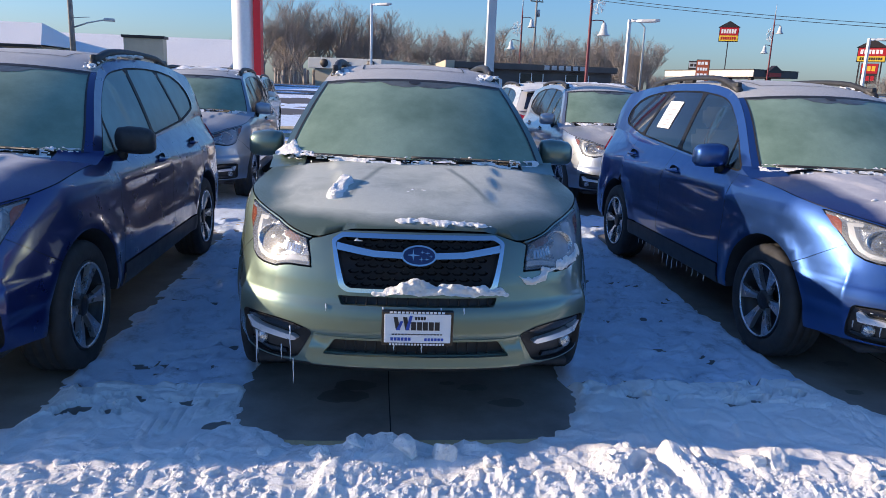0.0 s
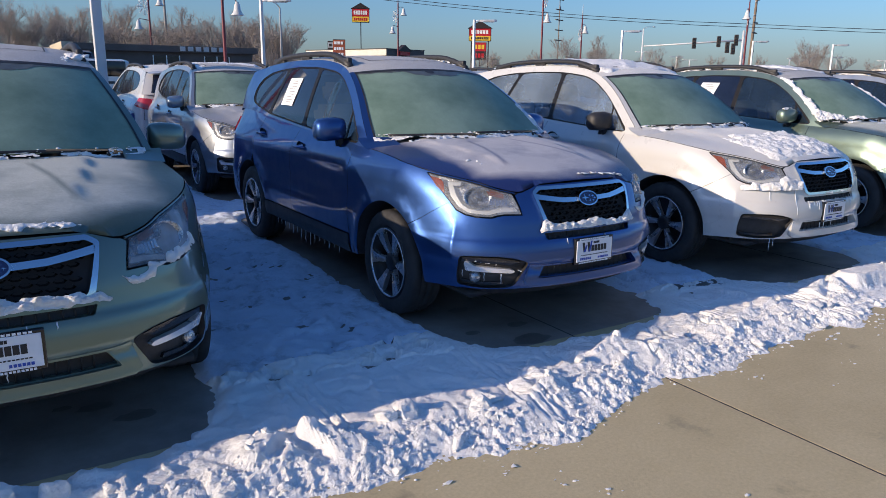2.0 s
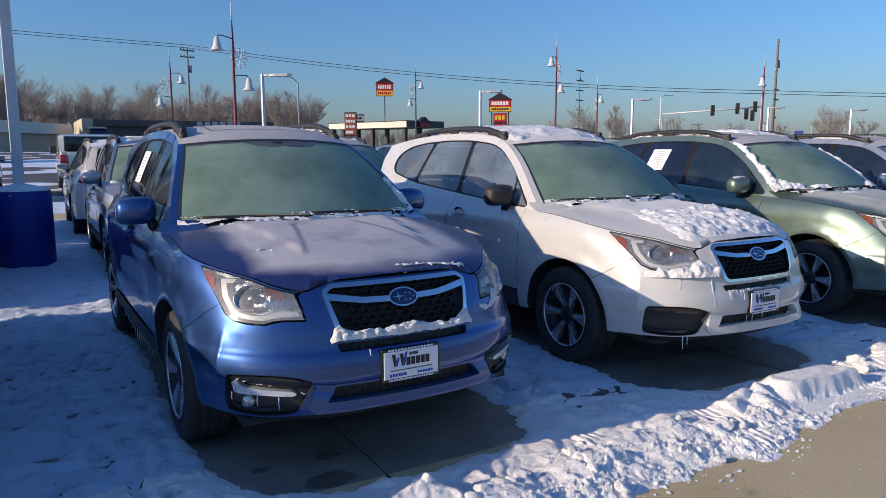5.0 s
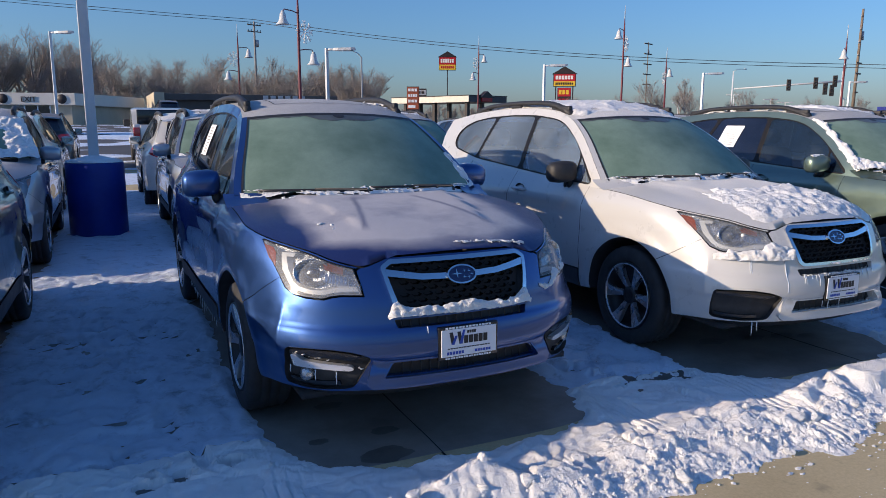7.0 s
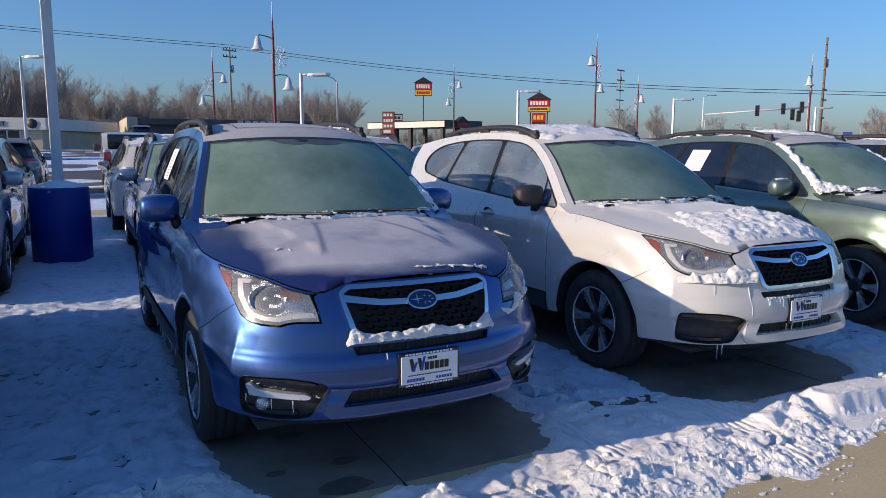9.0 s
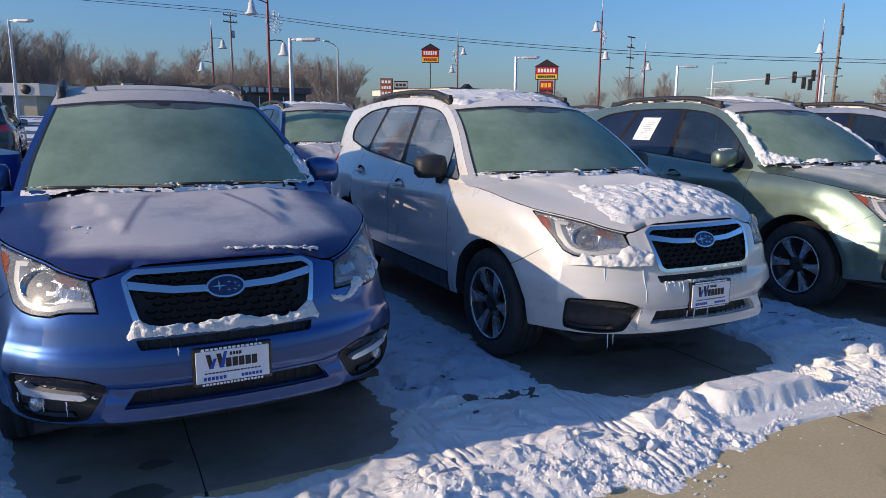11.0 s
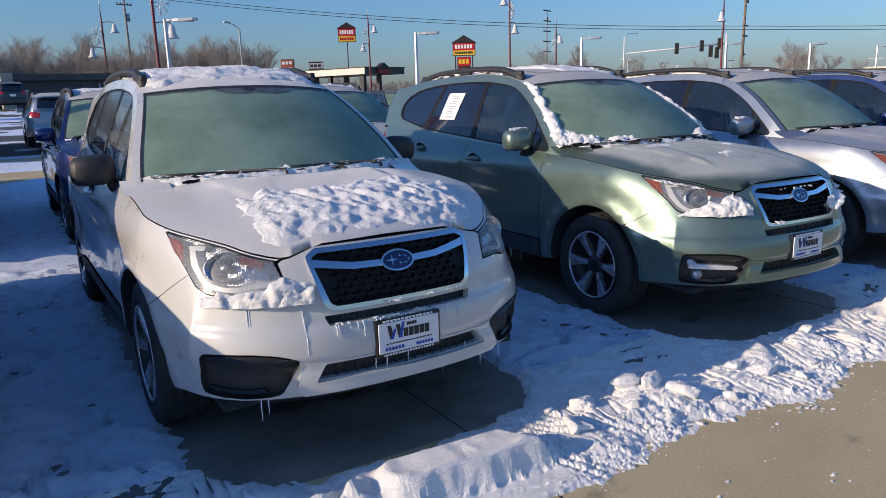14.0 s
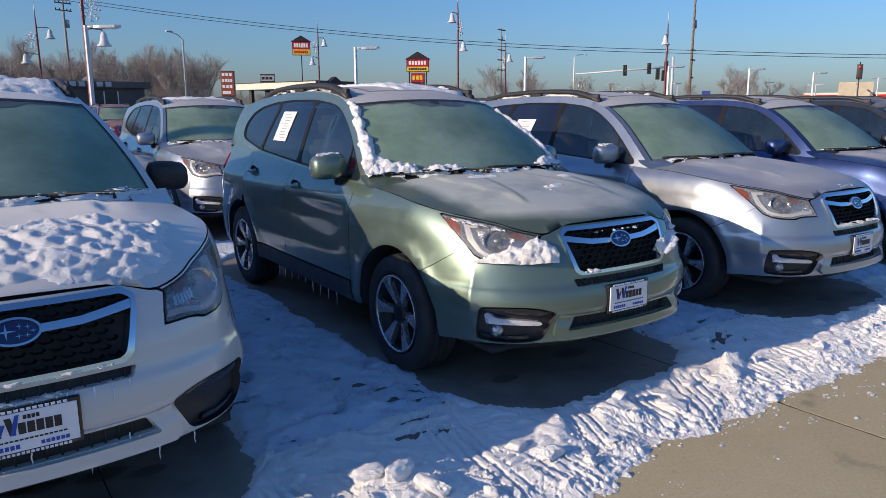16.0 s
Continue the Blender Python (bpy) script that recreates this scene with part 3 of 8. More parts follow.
def side_loops():
    """Body panels of the right side in (u, z), with gaps of a few millimetres between them."""
    g = 0.0025
    ud1, ud2, ud3 = u_at_y(1.50), u_at_y(2.58), u_at_y(3.50)
    top = lambda a, b, n=14: [(u, TOP_EDGE(u)) for u in np.linspace(a, b, n)]
    front_arch = arch(FRONT_HUB, AR, A0, math.pi - A0, 30)
    ks = max(i for i, p in enumerate(front_arch) if p[1] < SEAM_Z + 0.01 and i < 15)
    bumper_tail = front_arch[: ks + 1]
    fender = [(u_at_y(0.600), SEAM_Z + 0.034), (front_arch[ks][0] + 0.0015, front_arch[ks][1] + 0.004)] + front_arch[ks + 1:] + [(ud1 - g, BOTTOM(ud1))] + top(ud1 - g, 0.52, 30) + [(0.53, TOP_EDGE(0.53) - 0.0055)] + [(u, z + 0.005) for u, z in LAMP_TOP] + [(1.203, 0.964), (1.108, 0.903), (1.013, 0.835), (0.985, 0.8165)]
    door_f = [(ud1 + g, BOTTOM(ud1) + 0.14), (ud2 - g, BOTTOM(ud2) + 0.14)] + top(ud2 - g, ud1 + g)
    rear_arch = arch(REAR_HUB, AR, A0, math.pi - A0, 30)
    kr = [p for p in rear_arch if p[0] < ud3 - g]
    door_r = [(ud2 + g, BOTTOM(ud2) + 0.14), (kr[0][0] - 0.02, BOTTOM(ud2) + 0.14)] + [p for p in rear_arch if p[0] < ud3 - 0.02 and p[1] > BOTTOM(ud2) + 0.14] + [(ud3 - g, 0.82)] + top(ud3 - g, ud2 + g)
    quarter = [p for p in rear_arch if p[0] > ud3 - 0.012] + [(UMAX - 0.72, BOTTOM(UMAX)), (UMAX - 0.72, 1.172)] + top(UMAX - 0.73, ud3 + g) + [(ud3 + g, 0.82)]
    sill = [(front_arch[-1][0] + 0.002, BOTTOM(ud1))] + [(rear_arch[0][0] - 0.002, BOTTOM(ud3))] + [(kr[0][0] - 0.016, BOTTOM(ud2) + 0.132), (ud1 + 0.004, BOTTOM(ud1) + 0.132), (ud1 + 0.004, BOTTOM(ud1) + 0.004)]
    return fender, door_f, door_r, quarter, sill, bumper_tail, front_arch, rear_arch


def front_bumper_loop(tail):
    right = [(u, BOTTOM(u)) for u in np.linspace(0, tail[0][0], 14)] + tail[1:] + [(u_at_y(0.603), SEAM_Z + 0.028), (0.985, 0.8135), (0.93, 0.772), (0.86, 0.749)]
    right += [(0.79, 0.740), (0.685, 0.738), (0.643, 0.749), (0.60, 0.755), (0.486, 0.754), (0.499, 0.80), (0.525, 0.862)] + [(u, TOP_EDGE(u) - 0.003) for u in (0.505, 0.47, 0.43, 0.40, 0.37, 0.34, 0.2)]
    left = [(-a, b) for a, b in right[1:]][::-1]
    return right + left


def lathe_part(name, profile, n, centre, material, parent, label="", axis="x"):
    bm = bmesh.new()
    add_lathe(bm, profile, n, centre, axis)
    return part(name, bm, material, parent, label)


def build_wheel(parent, x, y, side):
    """Tyre, dark dish and machined spokes; side: +1 where the outer face looks to +x."""
    s = side
    w = part_wheel_tyre(parent, x, y, s)
    lathe_part("rim", [(s * a, r) for a, r in ((0.10, 0.235), (0.112, 0.233), (0.112, 0.222), (0.085, 0.214), (0.03, 0.205), (0.02, 0.05), (0.02, 0.004))], 40, (x, y, HUB_Z), RIMDARK, w)
    bm = bmesh.new()
    add_lathe(bm, [(s * a, r) for a, r in ((0.108, 0.226), (0.1145, 0.226), (0.1145, 0.2185), (0.106, 0.2165))], 48, (x, y, HUB_Z))
    part("rim_lip", bm, ALLOY, w, "bright machined outer lip of the wheel")
    for k in range(6):
        a = 2 * math.pi * k / 6 + 0.52
        bm = bmesh.new()
        rows = []
        for r, h, dep in ((0.052, 0.013, 0.080), (0.10, 0.019, 0.092), (0.145, 0.026, 0.100), (0.185, 0.035, 0.105), (0.219, 0.045, 0.108)):
            row = []
            for along, back in ((-h - 0.004, 0.028), (-h, 0.0), (0.0, 0.004), (h, 0.0), (h + 0.004, 0.028)):
                ang = a + along / r
                row.append(bm.verts.new((x + s * (dep - back), y + math.sin(ang) * r, HUB_Z + math.cos(ang) * r)))
            rows.append(row)
        for r0, r1 in zip(rows, rows[1:]):
            for q in range(4):
                bm.faces.new((r0[q], r0[q + 1], r1[q + 1], r1[q]))
        bmesh.ops.recalc_face_normals(bm, faces=bm.faces)
        part("spoke", bm, ALLOY, w, smooth=False)
    lathe_part("hub_cap", [(s * a, r) for a, r in ((0.05, 0.062), (0.088, 0.058), (0.092, 0.03), (0.093, 0.002))], 20, (x, y, HUB_Z), RIMDARK, w)


def part_wheel_tyre(parent, x, y, s):
    prof = [(-0.10, 0.235), (-0.112, 0.26), (-0.114, 0.30), (-0.104, 0.33), (-0.085, 0.342), (-0.055, 0.345), (-0.052, 0.338), (-0.042, 0.338), (-0.039, 0.345), (-0.004, 0.345), (-0.002, 0.337), (0.008, 0.337), (0.010, 0.345), (0.04, 0.345), (0.043, 0.338), (0.052, 0.338), (0.056, 0.345), (0.085, 0.342), (0.104, 0.33), (0.114, 0.30), (0.116, 0.262), (0.108, 0.24), (0.10, 0.236)]
    bm = bmesh.new()
    rings = add_lathe(bm, [(s * a, r) for a, r in prof], 64, (x, y, HUB_Z))
    for i in (4, 5, 8, 9, 12, 13, 16, 17):
        for k in range(0, 64, 2):
            v = rings[i][k]
            d = Vector((0, v.co.y - y, v.co.z - HUB_Z)).normalized()
            v.co -= d * 0.006
    return part("wheel", bm, RUBBER, parent, "black winter-worn tyre on a dark and machined alloy wheel")


def build_car():
    car = new("car")
    fender, door_f, door_r, quarter, sill, tail, front_arch, rear_arch = side_loops()
    # nose
    bm = bmesh.new()
    loop = front_bumper_loop(tail)
    holes = [GRILLE_OUT, SLOT, INTAKE, FOG, flip(FOG)]
    add_patch(bm, loop, body_skin, 0.026, holes, MID)
    for h in (SLOT, INTAKE):
        add_rim(bm, h, body_skin, lambda u, z: body_skin(u, z, -0.035))
    bumper = part("front_bumper", bm, SKIN["green"][0], car)
    for s, nm in ((1, "fender"), (-1, "fender")):
        bm = bmesh.new()
        add_patch(bm, fender if s > 0 else flip(fender), body_skin, 0.05, (), MID)
        part("fender", bm, SKIN["green"][0], car)
        bm = bmesh.new()
        add_patch(bm, door_f if s > 0 else flip(door_f), body_skin, 0.07, (), MID)
        d1 = part("front_door", bm, SKIN["green"][0], car)
        bm = bmesh.new()
        add_patch(bm, door_r if s > 0 else flip(door_r), body_skin, 0.07, (), MID)
        d2 = part("rear_door", bm, SKIN["green"][0], car)
        for d, y in ((d1, 2.40), (d2, 3.36)):
            bm = bmesh.new()
            add_lathe(bm, [(0.0, 0.062), (-0.012, 0.055), (-0.03, 0.03), (-0.034, 0.002)], 18, (0, 0, 0))
            bmesh.ops.scale(bm, vec=(1, 1.15, 0.75), verts=bm.verts)
            p = body_skin(s * u_at_y(y), 0.965 + 0.045 * (y > 3), 0.001)
            bmesh.ops.scale(bm, vec=(s, 1, 1), verts=bm.verts)
            bmesh.ops.translate(bm, vec=p, verts=bm.verts)
            part("handle_recess", bm, DARK, d, "dark recess behind the handle")
            bm = bmesh.new()
            pts = [body_skin(s * u_at_y(y - 0.10 + 0.2 * k / 8), 0.968 + 0.045 * (y > 3), 0.006 + 0.026 * math.sin(math.pi * k / 8) ** 0.5) for k in range(9)]
            add_tube(bm, pts, [0.010] + [0.0145] * 7 + [0.010], 8)
            part("door_handle", bm, SKIN["green"][0], d)
        bm = bmesh.new()
        add_patch(bm, quarter if s > 0 else flip(quarter), body_skin, 0.07, (), MID)
        part("quarter_panel", bm, SKIN["green"][0], car)
        bm = bmesh.new()
        sl = sill if s > 0 else flip(sill)
        add_patch(bm, sl, lambda u, z: body_skin(u, z, 0.008), 0.06, (), MID)
        part("sill_cladding", bm, CLAD, car, "dark grey plastic sill cladding")
    # tail
    ut = UMAX - 0.715
    bm = bmesh.new()
    tl = [(UMAX - 0.71, 0.74), (UMAX - 0.001, 0.74), (UMAX - 0.001, 1.168), (UMAX - 0.71, 1.175)]
    for lp in (tl, flip(tl)):
        add_patch(bm, lp, body_skin, 0.07, (), MID)
    gate = part("tailgate", bm, SKIN["green"][0], car)
    bm = bmesh.new()
    rb = [(UMAX - 0.715, 0.36), (UMAX - 0.001, 0.36), (UMAX - 0.001, 0.735), (UMAX - 0.715, 0.735)]
    for lp in (rb, flip(rb)):
        add_patch(bm, lp, lambda u, z: body_skin(u, z, 0.012), 0.06, (), MID)
    part("rear_bumper", bm, SKIN["green"][0], car)
    bm = bmesh.new()
    lp = [(UMAX - 0.5, 0.37), (UMAX - 0.001, 0.37), (UMAX - 0.001, 0.5), (UMAX - 0.45, 0.5)]
    for q in (lp, flip(lp)):
        add_patch(bm, q, lambda u, z: body_skin(u, z, 0.018), 0.06, (), MID)
    part("rear_skirt", bm, CLAD, car, "dark plastic lower rear bumper")
    for s in (1, -1):
        bm = bmesh.new()
        lp = [(UMAX - 0.98, 0.98), (UMAX - 0.62, 0.90), (UMAX - 0.50, 0.92), (UMAX - 0.47, 1.06), (UMAX - 0.62, 1.10), (UMAX - 0.9, 1.11)]
        add_patch(bm, lp if s > 0 else flip(lp), lambda u, z: body_skin(u, z, 0.010), 0.05, (), MID)
        add_rim(bm, lp if s > 0 else flip(lp), lambda u, z: body_skin(u, z, 0.010), lambda u, z: body_skin(u, z, -0.01))
        part("tail_lamp", bm, REDLENS, car, "red tail lamp wrapping the rear corner")
    # dark lining behind the gaps, and the wheel wells
    bm = bmesh.new()
    whole = [(u, BOTTOM(u) - 0.01) for u in np.linspace(0, front_arch[0][0], 10)] + front_arch + [(u, 0.30) for u in np.linspace(front_arch[-1][0], rear_arch[0][0], 16)[1:-1]] + rear_arch + [(UMAX - 0.01, 0.36)] + [(u, TOP_EDGE(u) - 0.01) for u in np.linspace(UMAX - 0.01, 0, 40)]
    whole = whole[1:-1]
    whole = [(0.0005, BOTTOM(0))] + whole + [(0.0005, TOP_EDGE(0) - 0.01)]
    for lp in (whole, flip(whole)):
        add_patch(bm, lp, lambda u, z: body_skin(u, z, -0.075), 0.09, (), MID)
    add_box(bm, -0.72, 0.25, 0.27, 0.72, 4.4, 0.30)
    part("inner_shell", bm, DARK, car, "black inner structure and underbody")
    for hy in (FRONT_HUB, REAR_HUB):
        for s in (1, -1):
            bm = bmesh.new()
            rings = []
            for xx in (0.86, 0.55):
                rings.append([bm.verts.new((s * (xx if xx < 0.8 else abs(body_skin(u_at_y(hy - (AR + 0.002) * math.cos(a)), HUB_Z + AR * math.sin(a)).x) - 0.004), hy - AR * math.cos(a), HUB_Z + AR * math.sin(a))) for a in np.linspace(A0, math.pi - A0, 24)])
            for k in range(23):
                bm.faces.new((rings[0][k], rings[0][k + 1], rings[1][k + 1], rings[1][k]))
            bm.faces.new(rings[1])
            part("wheel_well", bm, DARK, car)
            build_wheel(car, s * 0.775, hy, s)
    # grille
    bm = bmesh.new()
    add_patch(bm, GRILLE_OUT, lambda u, z: body_skin(u, z, 0.012), 0.03, [GRILLE_IN], MID)
    add_rim(bm, GRILLE_OUT, lambda u, z: body_skin(u, z, 0.012), lambda u, z: body_skin(u, z, -0.01))
    add_rim(bm, GRILLE_IN, lambda u, z: body_skin(u, z, 0.012), lambda u, z: body_skin(u, z, -0.03))
    grille = part("grille", bm, CHROME, car, "chrome hexagonal grille surround with black mesh")
    bm = bmesh.new()
    add_patch(bm, GRILLE_IN, lambda u, z: body_skin(u, z, -0.034), 0.05, (), MID)
    part("grille_back", bm, DARK, grille)
    bm = bmesh.new()
    for row in range(8):
        z = 0.696 + row * 0.0262
        w = 0.320 + (z - 0.69) * 0.27
        for k in range(-6, 7):
            u = (k + 0.5 * (row % 2)) * 0.058
            if abs(u) > w - 0.03:
                continue
            c = [body_skin(u + du, z + dz, -0.014) for du, dz in ((-0.026, 0.002), (-0.013, 0.011), (0.013, 0.011), (0.026, 0.002), (0.013, -0.007), (-0.013, -0.007))]
            o = [body_skin(u + du * 0.72, z + dz * 0.6, -0.03) for du, dz in ((-0.026, 0.002), (-0.013, 0.011), (0.013, 0.011), (0.026, 0.002), (0.013, -0.007), (-0.013, -0.007))]
            a, b = [bm.verts.new(p) for p in c], [bm.verts.new(p) for p in o]
            for i in range(6):
                bm.faces.new((a[i], a[(i + 1) % 6], b[(i + 1) % 6], b[i]))
    part("grille_mesh", bm, GLOSSBLACK, grille, smooth=False)
    bm = bmesh.new()
    bar = [(-0.380, 0.868), (-0.372, 0.838), (-0.20, 0.815), (-0.05, 0.811), (0.05, 0.811), (0.20, 0.815), (0.372, 0.838), (0.380, 0.868), (0.20, 0.841), (0.05, 0.836), (-0.05, 0.836), (-0.20, 0.841)]
    add_patch(bm, bar, lambda u, z: body_skin(u, z, 0.008), 0.03, (), MID)
    add_rim(bm, bar, lambda u, z: body_skin(u, z, 0.008), lambda u, z: body_skin(u, z, -0.02))
    part("grille_wing", bm, CHROME, grille, "chrome wing bar across the grille")
    bm = bmesh.new()
    oval = lambda a, b, n=28: [(a * math.cos(2 * math.pi * k / n), 0.828 + b * math.sin(2 * math.pi * k / n)) for k in range(n)]
    add_patch(bm, oval(0.078, 0.042), lambda u, z: body_skin(u, z, 0.022), 0.03, [oval(0.070, 0.035)], MID)
    add_rim(bm, oval(0.078, 0.042), lambda u, z: body_skin(u, z, 0.022), lambda u, z: body_skin(u, z, 0.0))
    for cx, cz, r in ((-0.026, 0.002, 0.024), (0.014, 0.014, 0.009), (0.038, 0.010, 0.009), (0.010, -0.014, 0.009), (0.034, -0.014, 0.009), (0.052, -0.003, 0.008)):
        star = [(cx + r * (1.35 if i % 2 == 0 else 0.22) * math.cos(math.pi * i / 4 ), 0.828 + cz + r * (1.0 if i % 2 == 0 else 0.2) * math.sin(math.pi * i / 4)) for i in range(8)]
        add_patch(bm, star, lambda u, z: body_skin(u, z, 0.0215), 0.02, (), MID)
    badge = part("badge_rim", bm, CHROME, grille, "chrome oval badge rim with small star shapes")
    bm = bmesh.new()
    add_patch(bm, oval(0.071, 0.036), lambda u, z: body_skin(u, z, 0.018), 0.02, (), MID)
    part("badge", bm, EMBLEM, grille, "blue oval badge")
    # slot and intake filling
    for lp, nm in ((SLOT, "upper_slot"), (INTAKE, "lower_intake")):
        bm = bmesh.new()
        add_patch(bm, lp, lambda u, z: body_skin(u, z, -0.033), 0.05, (), MID)
        zs = (min(p[1] for p in lp), max(p[1] for p in lp))
        for k in range(-7, 8):
            p, q = body_skin(k * 0.045, zs[0], -0.018), body_skin(k * 0.045, zs[1], -0.018)
            add_tube(bm, [p, q], [0.004, 0.004], 4)
        part(nm, bm, BLACK, bumper)
    bm = bmesh.new()
    lip = [(-0.452, 0.480), (-0.484, 0.372), (-0.455, 0.346), (0.455, 0.346), (0.484, 0.372), (0.452, 0.480), (0.385, 0.470), (-0.385, 0.470)]
    hole = [(u * 1.012, 0.4275 + (z - 0.4275) * 1.08) for u, z in INTAKE]
    jut = lambda u, z: body_skin(u, z, 0.003 + 0.024 * smooth(0.485, 0.40, z) + 0.010 * smooth(0.39, 0.352, z))
    add_patch(bm, lip, jut, 0.035, [hole], MID)
    add_rim(bm, lip, jut, lambda u, z: body_skin(u, z, -0.006))
    add_rim(bm, hole, jut, lambda u, z: body_skin(u, z, -0.02))
    part("chin_trim", bm, SKIN["green"][0], bumper)
    bm = bmesh.new()
    chin = [(u, BOTTOM(u)) for u in np.linspace(-0.95, 0.95, 30)]
    a = [bm.verts.new(body_skin(u, z + 0.012, -0.004)) for u, z in chin]
    b = [bm.verts.new(body_skin(u, z - 0.055, -0.07)) for u, z in chin]
    for i in range(len(chin) - 1):
        bm.faces.new((a[i], a[i + 1], b[i + 1], b[i]))
    part("air_dam", bm, BLACK, bumper)
    for s in (1, -1):
        fl = FOG if s > 0 else flip(FOG)
        bm = bmesh.new()
        add_patch(bm, fl, lambda u, z: body_skin(u, z, -0.028), 0.05, (), MID)
        add_rim(bm, fl, lambda u, z: body_skin(u, z, 0.004), lambda u, z: body_skin(u, z, -0.03))
        bz = part("fog_bezel", bm, BLACK, bumper, "black plastic bezel around the fog lamp")
        bm = bmesh.new()
        shelf = [(0.505, 0.494), (0.556, 0.509), (0.64, 0.519), (0.75, 0.519), (0.850, 0.514), (0.854, 0.494), (0.75, 0.490), (0.64, 0.485), (0.56, 0.474)]
        shelf = shelf if s > 0 else flip(shelf)
        add_patch(bm, shelf, lambda u, z: body_skin(u, z, -0.010), 0.04, (), MID)
        add_rim(bm, shelf, lambda u, z: body_skin(u, z, -0.010), lambda u, z: body_skin(u, z, -0.03))
        part("bezel_shelf", bm, GLOSSBLACK, bz)
        bm = bmesh.new()
        sill = [(0.60, 0.358), (0.70, 0.354), (0.80, 0.357), (0.868, 0.364), (0.866, 0.382), (0.80, 0.374), (0.70, 0.371), (0.61, 0.376)]
        sill = sill if s > 0 else flip(sill)
        add_patch(bm, sill, lambda u, z: body_skin(u, z, -0.012), 0.04, (), MID)
        add_rim(bm, sill, lambda u, z: body_skin(u, z, -0.012), lambda u, z: body_skin(u, z, -0.03))
        part("bezel_sill", bm, GLOSSBLACK, bz)
        bm = bmesh.new()
        bar = [(0.535, 0.437), (0.557, 0.451), (0.68, 0.462), (0.784, 0.470), (0.812, 0.497), (0.838, 0.493), (0.832, 0.437), (0.68, 0.434), (0.557, 0.428)]
        bl = soften(bar, 0.006)
        bl = bl if s > 0 else flip(bl)
        add_patch(bm, bl, lambda u, z: body_skin(u, z, 0.006), 0.03, (), MID)
        add_rim(bm, bl, lambda u, z: body_skin(u, z, 0.006), lambda u, z: body_skin(u, z, -0.025))
        part("fog_trim", bm, FOGTRIM, bz, "chrome accent bar")
        c = body_skin(s * 0.775, 0.396, -0.012)
        bm = bmesh.new()
        add_lathe(bm, [(-0.010, 0.002), (-0.008, 0.022), (0.0, 0.030), (0.006, 0.033), (0.02, 0.035)], 20, (0, 0, 0), "y")
        m = Matrix.Translation(c) @ Matrix.Rotation(s * 0.5, 4, "Z")
        bmesh.ops.transform(bm, matrix=m, verts=bm.verts)
        part("fog_lamp", bm, REFLECTOR, bz, "round clear fog lamp")
        # headlamp
        hl = HEADLAMP if s > 0 else flip(HEADLAMP)
        bm = bmesh.new()
        add_patch(bm, hl, lambda u, z: body_skin(u, z, -0.05), 0.04, (), MID)
        add_rim(bm, hl, lambda u, z: body_skin(u, z, 0.001), lambda u, z: body_skin(u, z, -0.05))
        head = part("headlamp", bm, REFLECTOR, car, "clear wrap-around headlamp with amber corner")
        bm = bmesh.new()
        add_patch(bm, hl, lambda u, z: body_skin(u, z, 0.003), 0.04, (), MID)
        lens = part("lens", bm, HAZE_LENS, head, "frost-hazed clear lens")
        lens.visible_shadow = False
        bm = bmesh.new()
        frame = [(a + (0.78 - a) * 0.010, b + (0.845 - b) * 0.02) for a, b in HEADLAMP]
        f1 = frame if s > 0 else flip(frame)
        add_patch(bm, hl, lambda u, z: body_skin(u, z, 0.005), 0.05, [f1], MID)
        part("lamp_border", bm, GLOSSBLACK, head)
        bm = bmesh.new()
        am = [(1.030, 0.858), (1.062, 0.918), (1.095, 0.938), (1.168, 0.948), (1.10, 0.895)]
        add_patch(bm, am if s > 0 else flip(am), lambda u, z: body_skin(u, z, 0.0042), 0.04, (), MID)
        part("turn_signal", bm, AMBER, head, "amber turn signal")
        bm = bmesh.new()
        horn = [(0.515, 0.775), (0.60, 0.774), (0.66, 0.766), (0.70, 0.757), (0.79, 0.759), (0.86, 0.768), (0.92, 0.790), (0.995, 0.845), (1.045, 0.918), (0.95, 0.922), (0.95, 0.905), (1.0, 0.903), (0.955, 0.850), (0.895, 0.800), (0.85, 0.784), (0.78, 0.776), (0.71, 0.776), (0.67, 0.784), (0.61, 0.793), (0.53, 0.796)]
        hn = horn if s > 0 else flip(horn)
        add_patch(bm, hn, lambda u, z: body_skin(u, z, -0.012), 0.03, (), MID)
        add_rim(bm, hn, lambda u, z: body_skin(u, z, -0.012), lambda u, z: body_skin(u, z, -0.045))
        part("light_guide", bm, SIGNAL_WHITE, head, "pale light guide along the lamp's foot")
        c = body_skin(s * 0.80, 0.842, -0.030)
        bm = bmesh.new()
        add_lathe(bm, [(-0.016, 0.001), (-0.015, 0.016), (-0.008, 0.020), (0.022, 0.022), (0.016, 0.036), (0.0, 0.052), (-0.020, 0.064), (-0.020, 0.068), (0.02, 0.070)], 22, (0, 0, 0), "y")
        m = Matrix.Translation(c) @ Matrix.Rotation(s * 0.45, 4, "Z") @ Matrix.Rotation(-0.3, 4, "X") @ Matrix.Diagonal((1.25, 1, 0.9, 1))
        bmesh.ops.transform(bm, matrix=m, verts=bm.verts)
        part("lamp_bowl", bm, REFLECTOR, head, "broad crinkled reflector bowl")
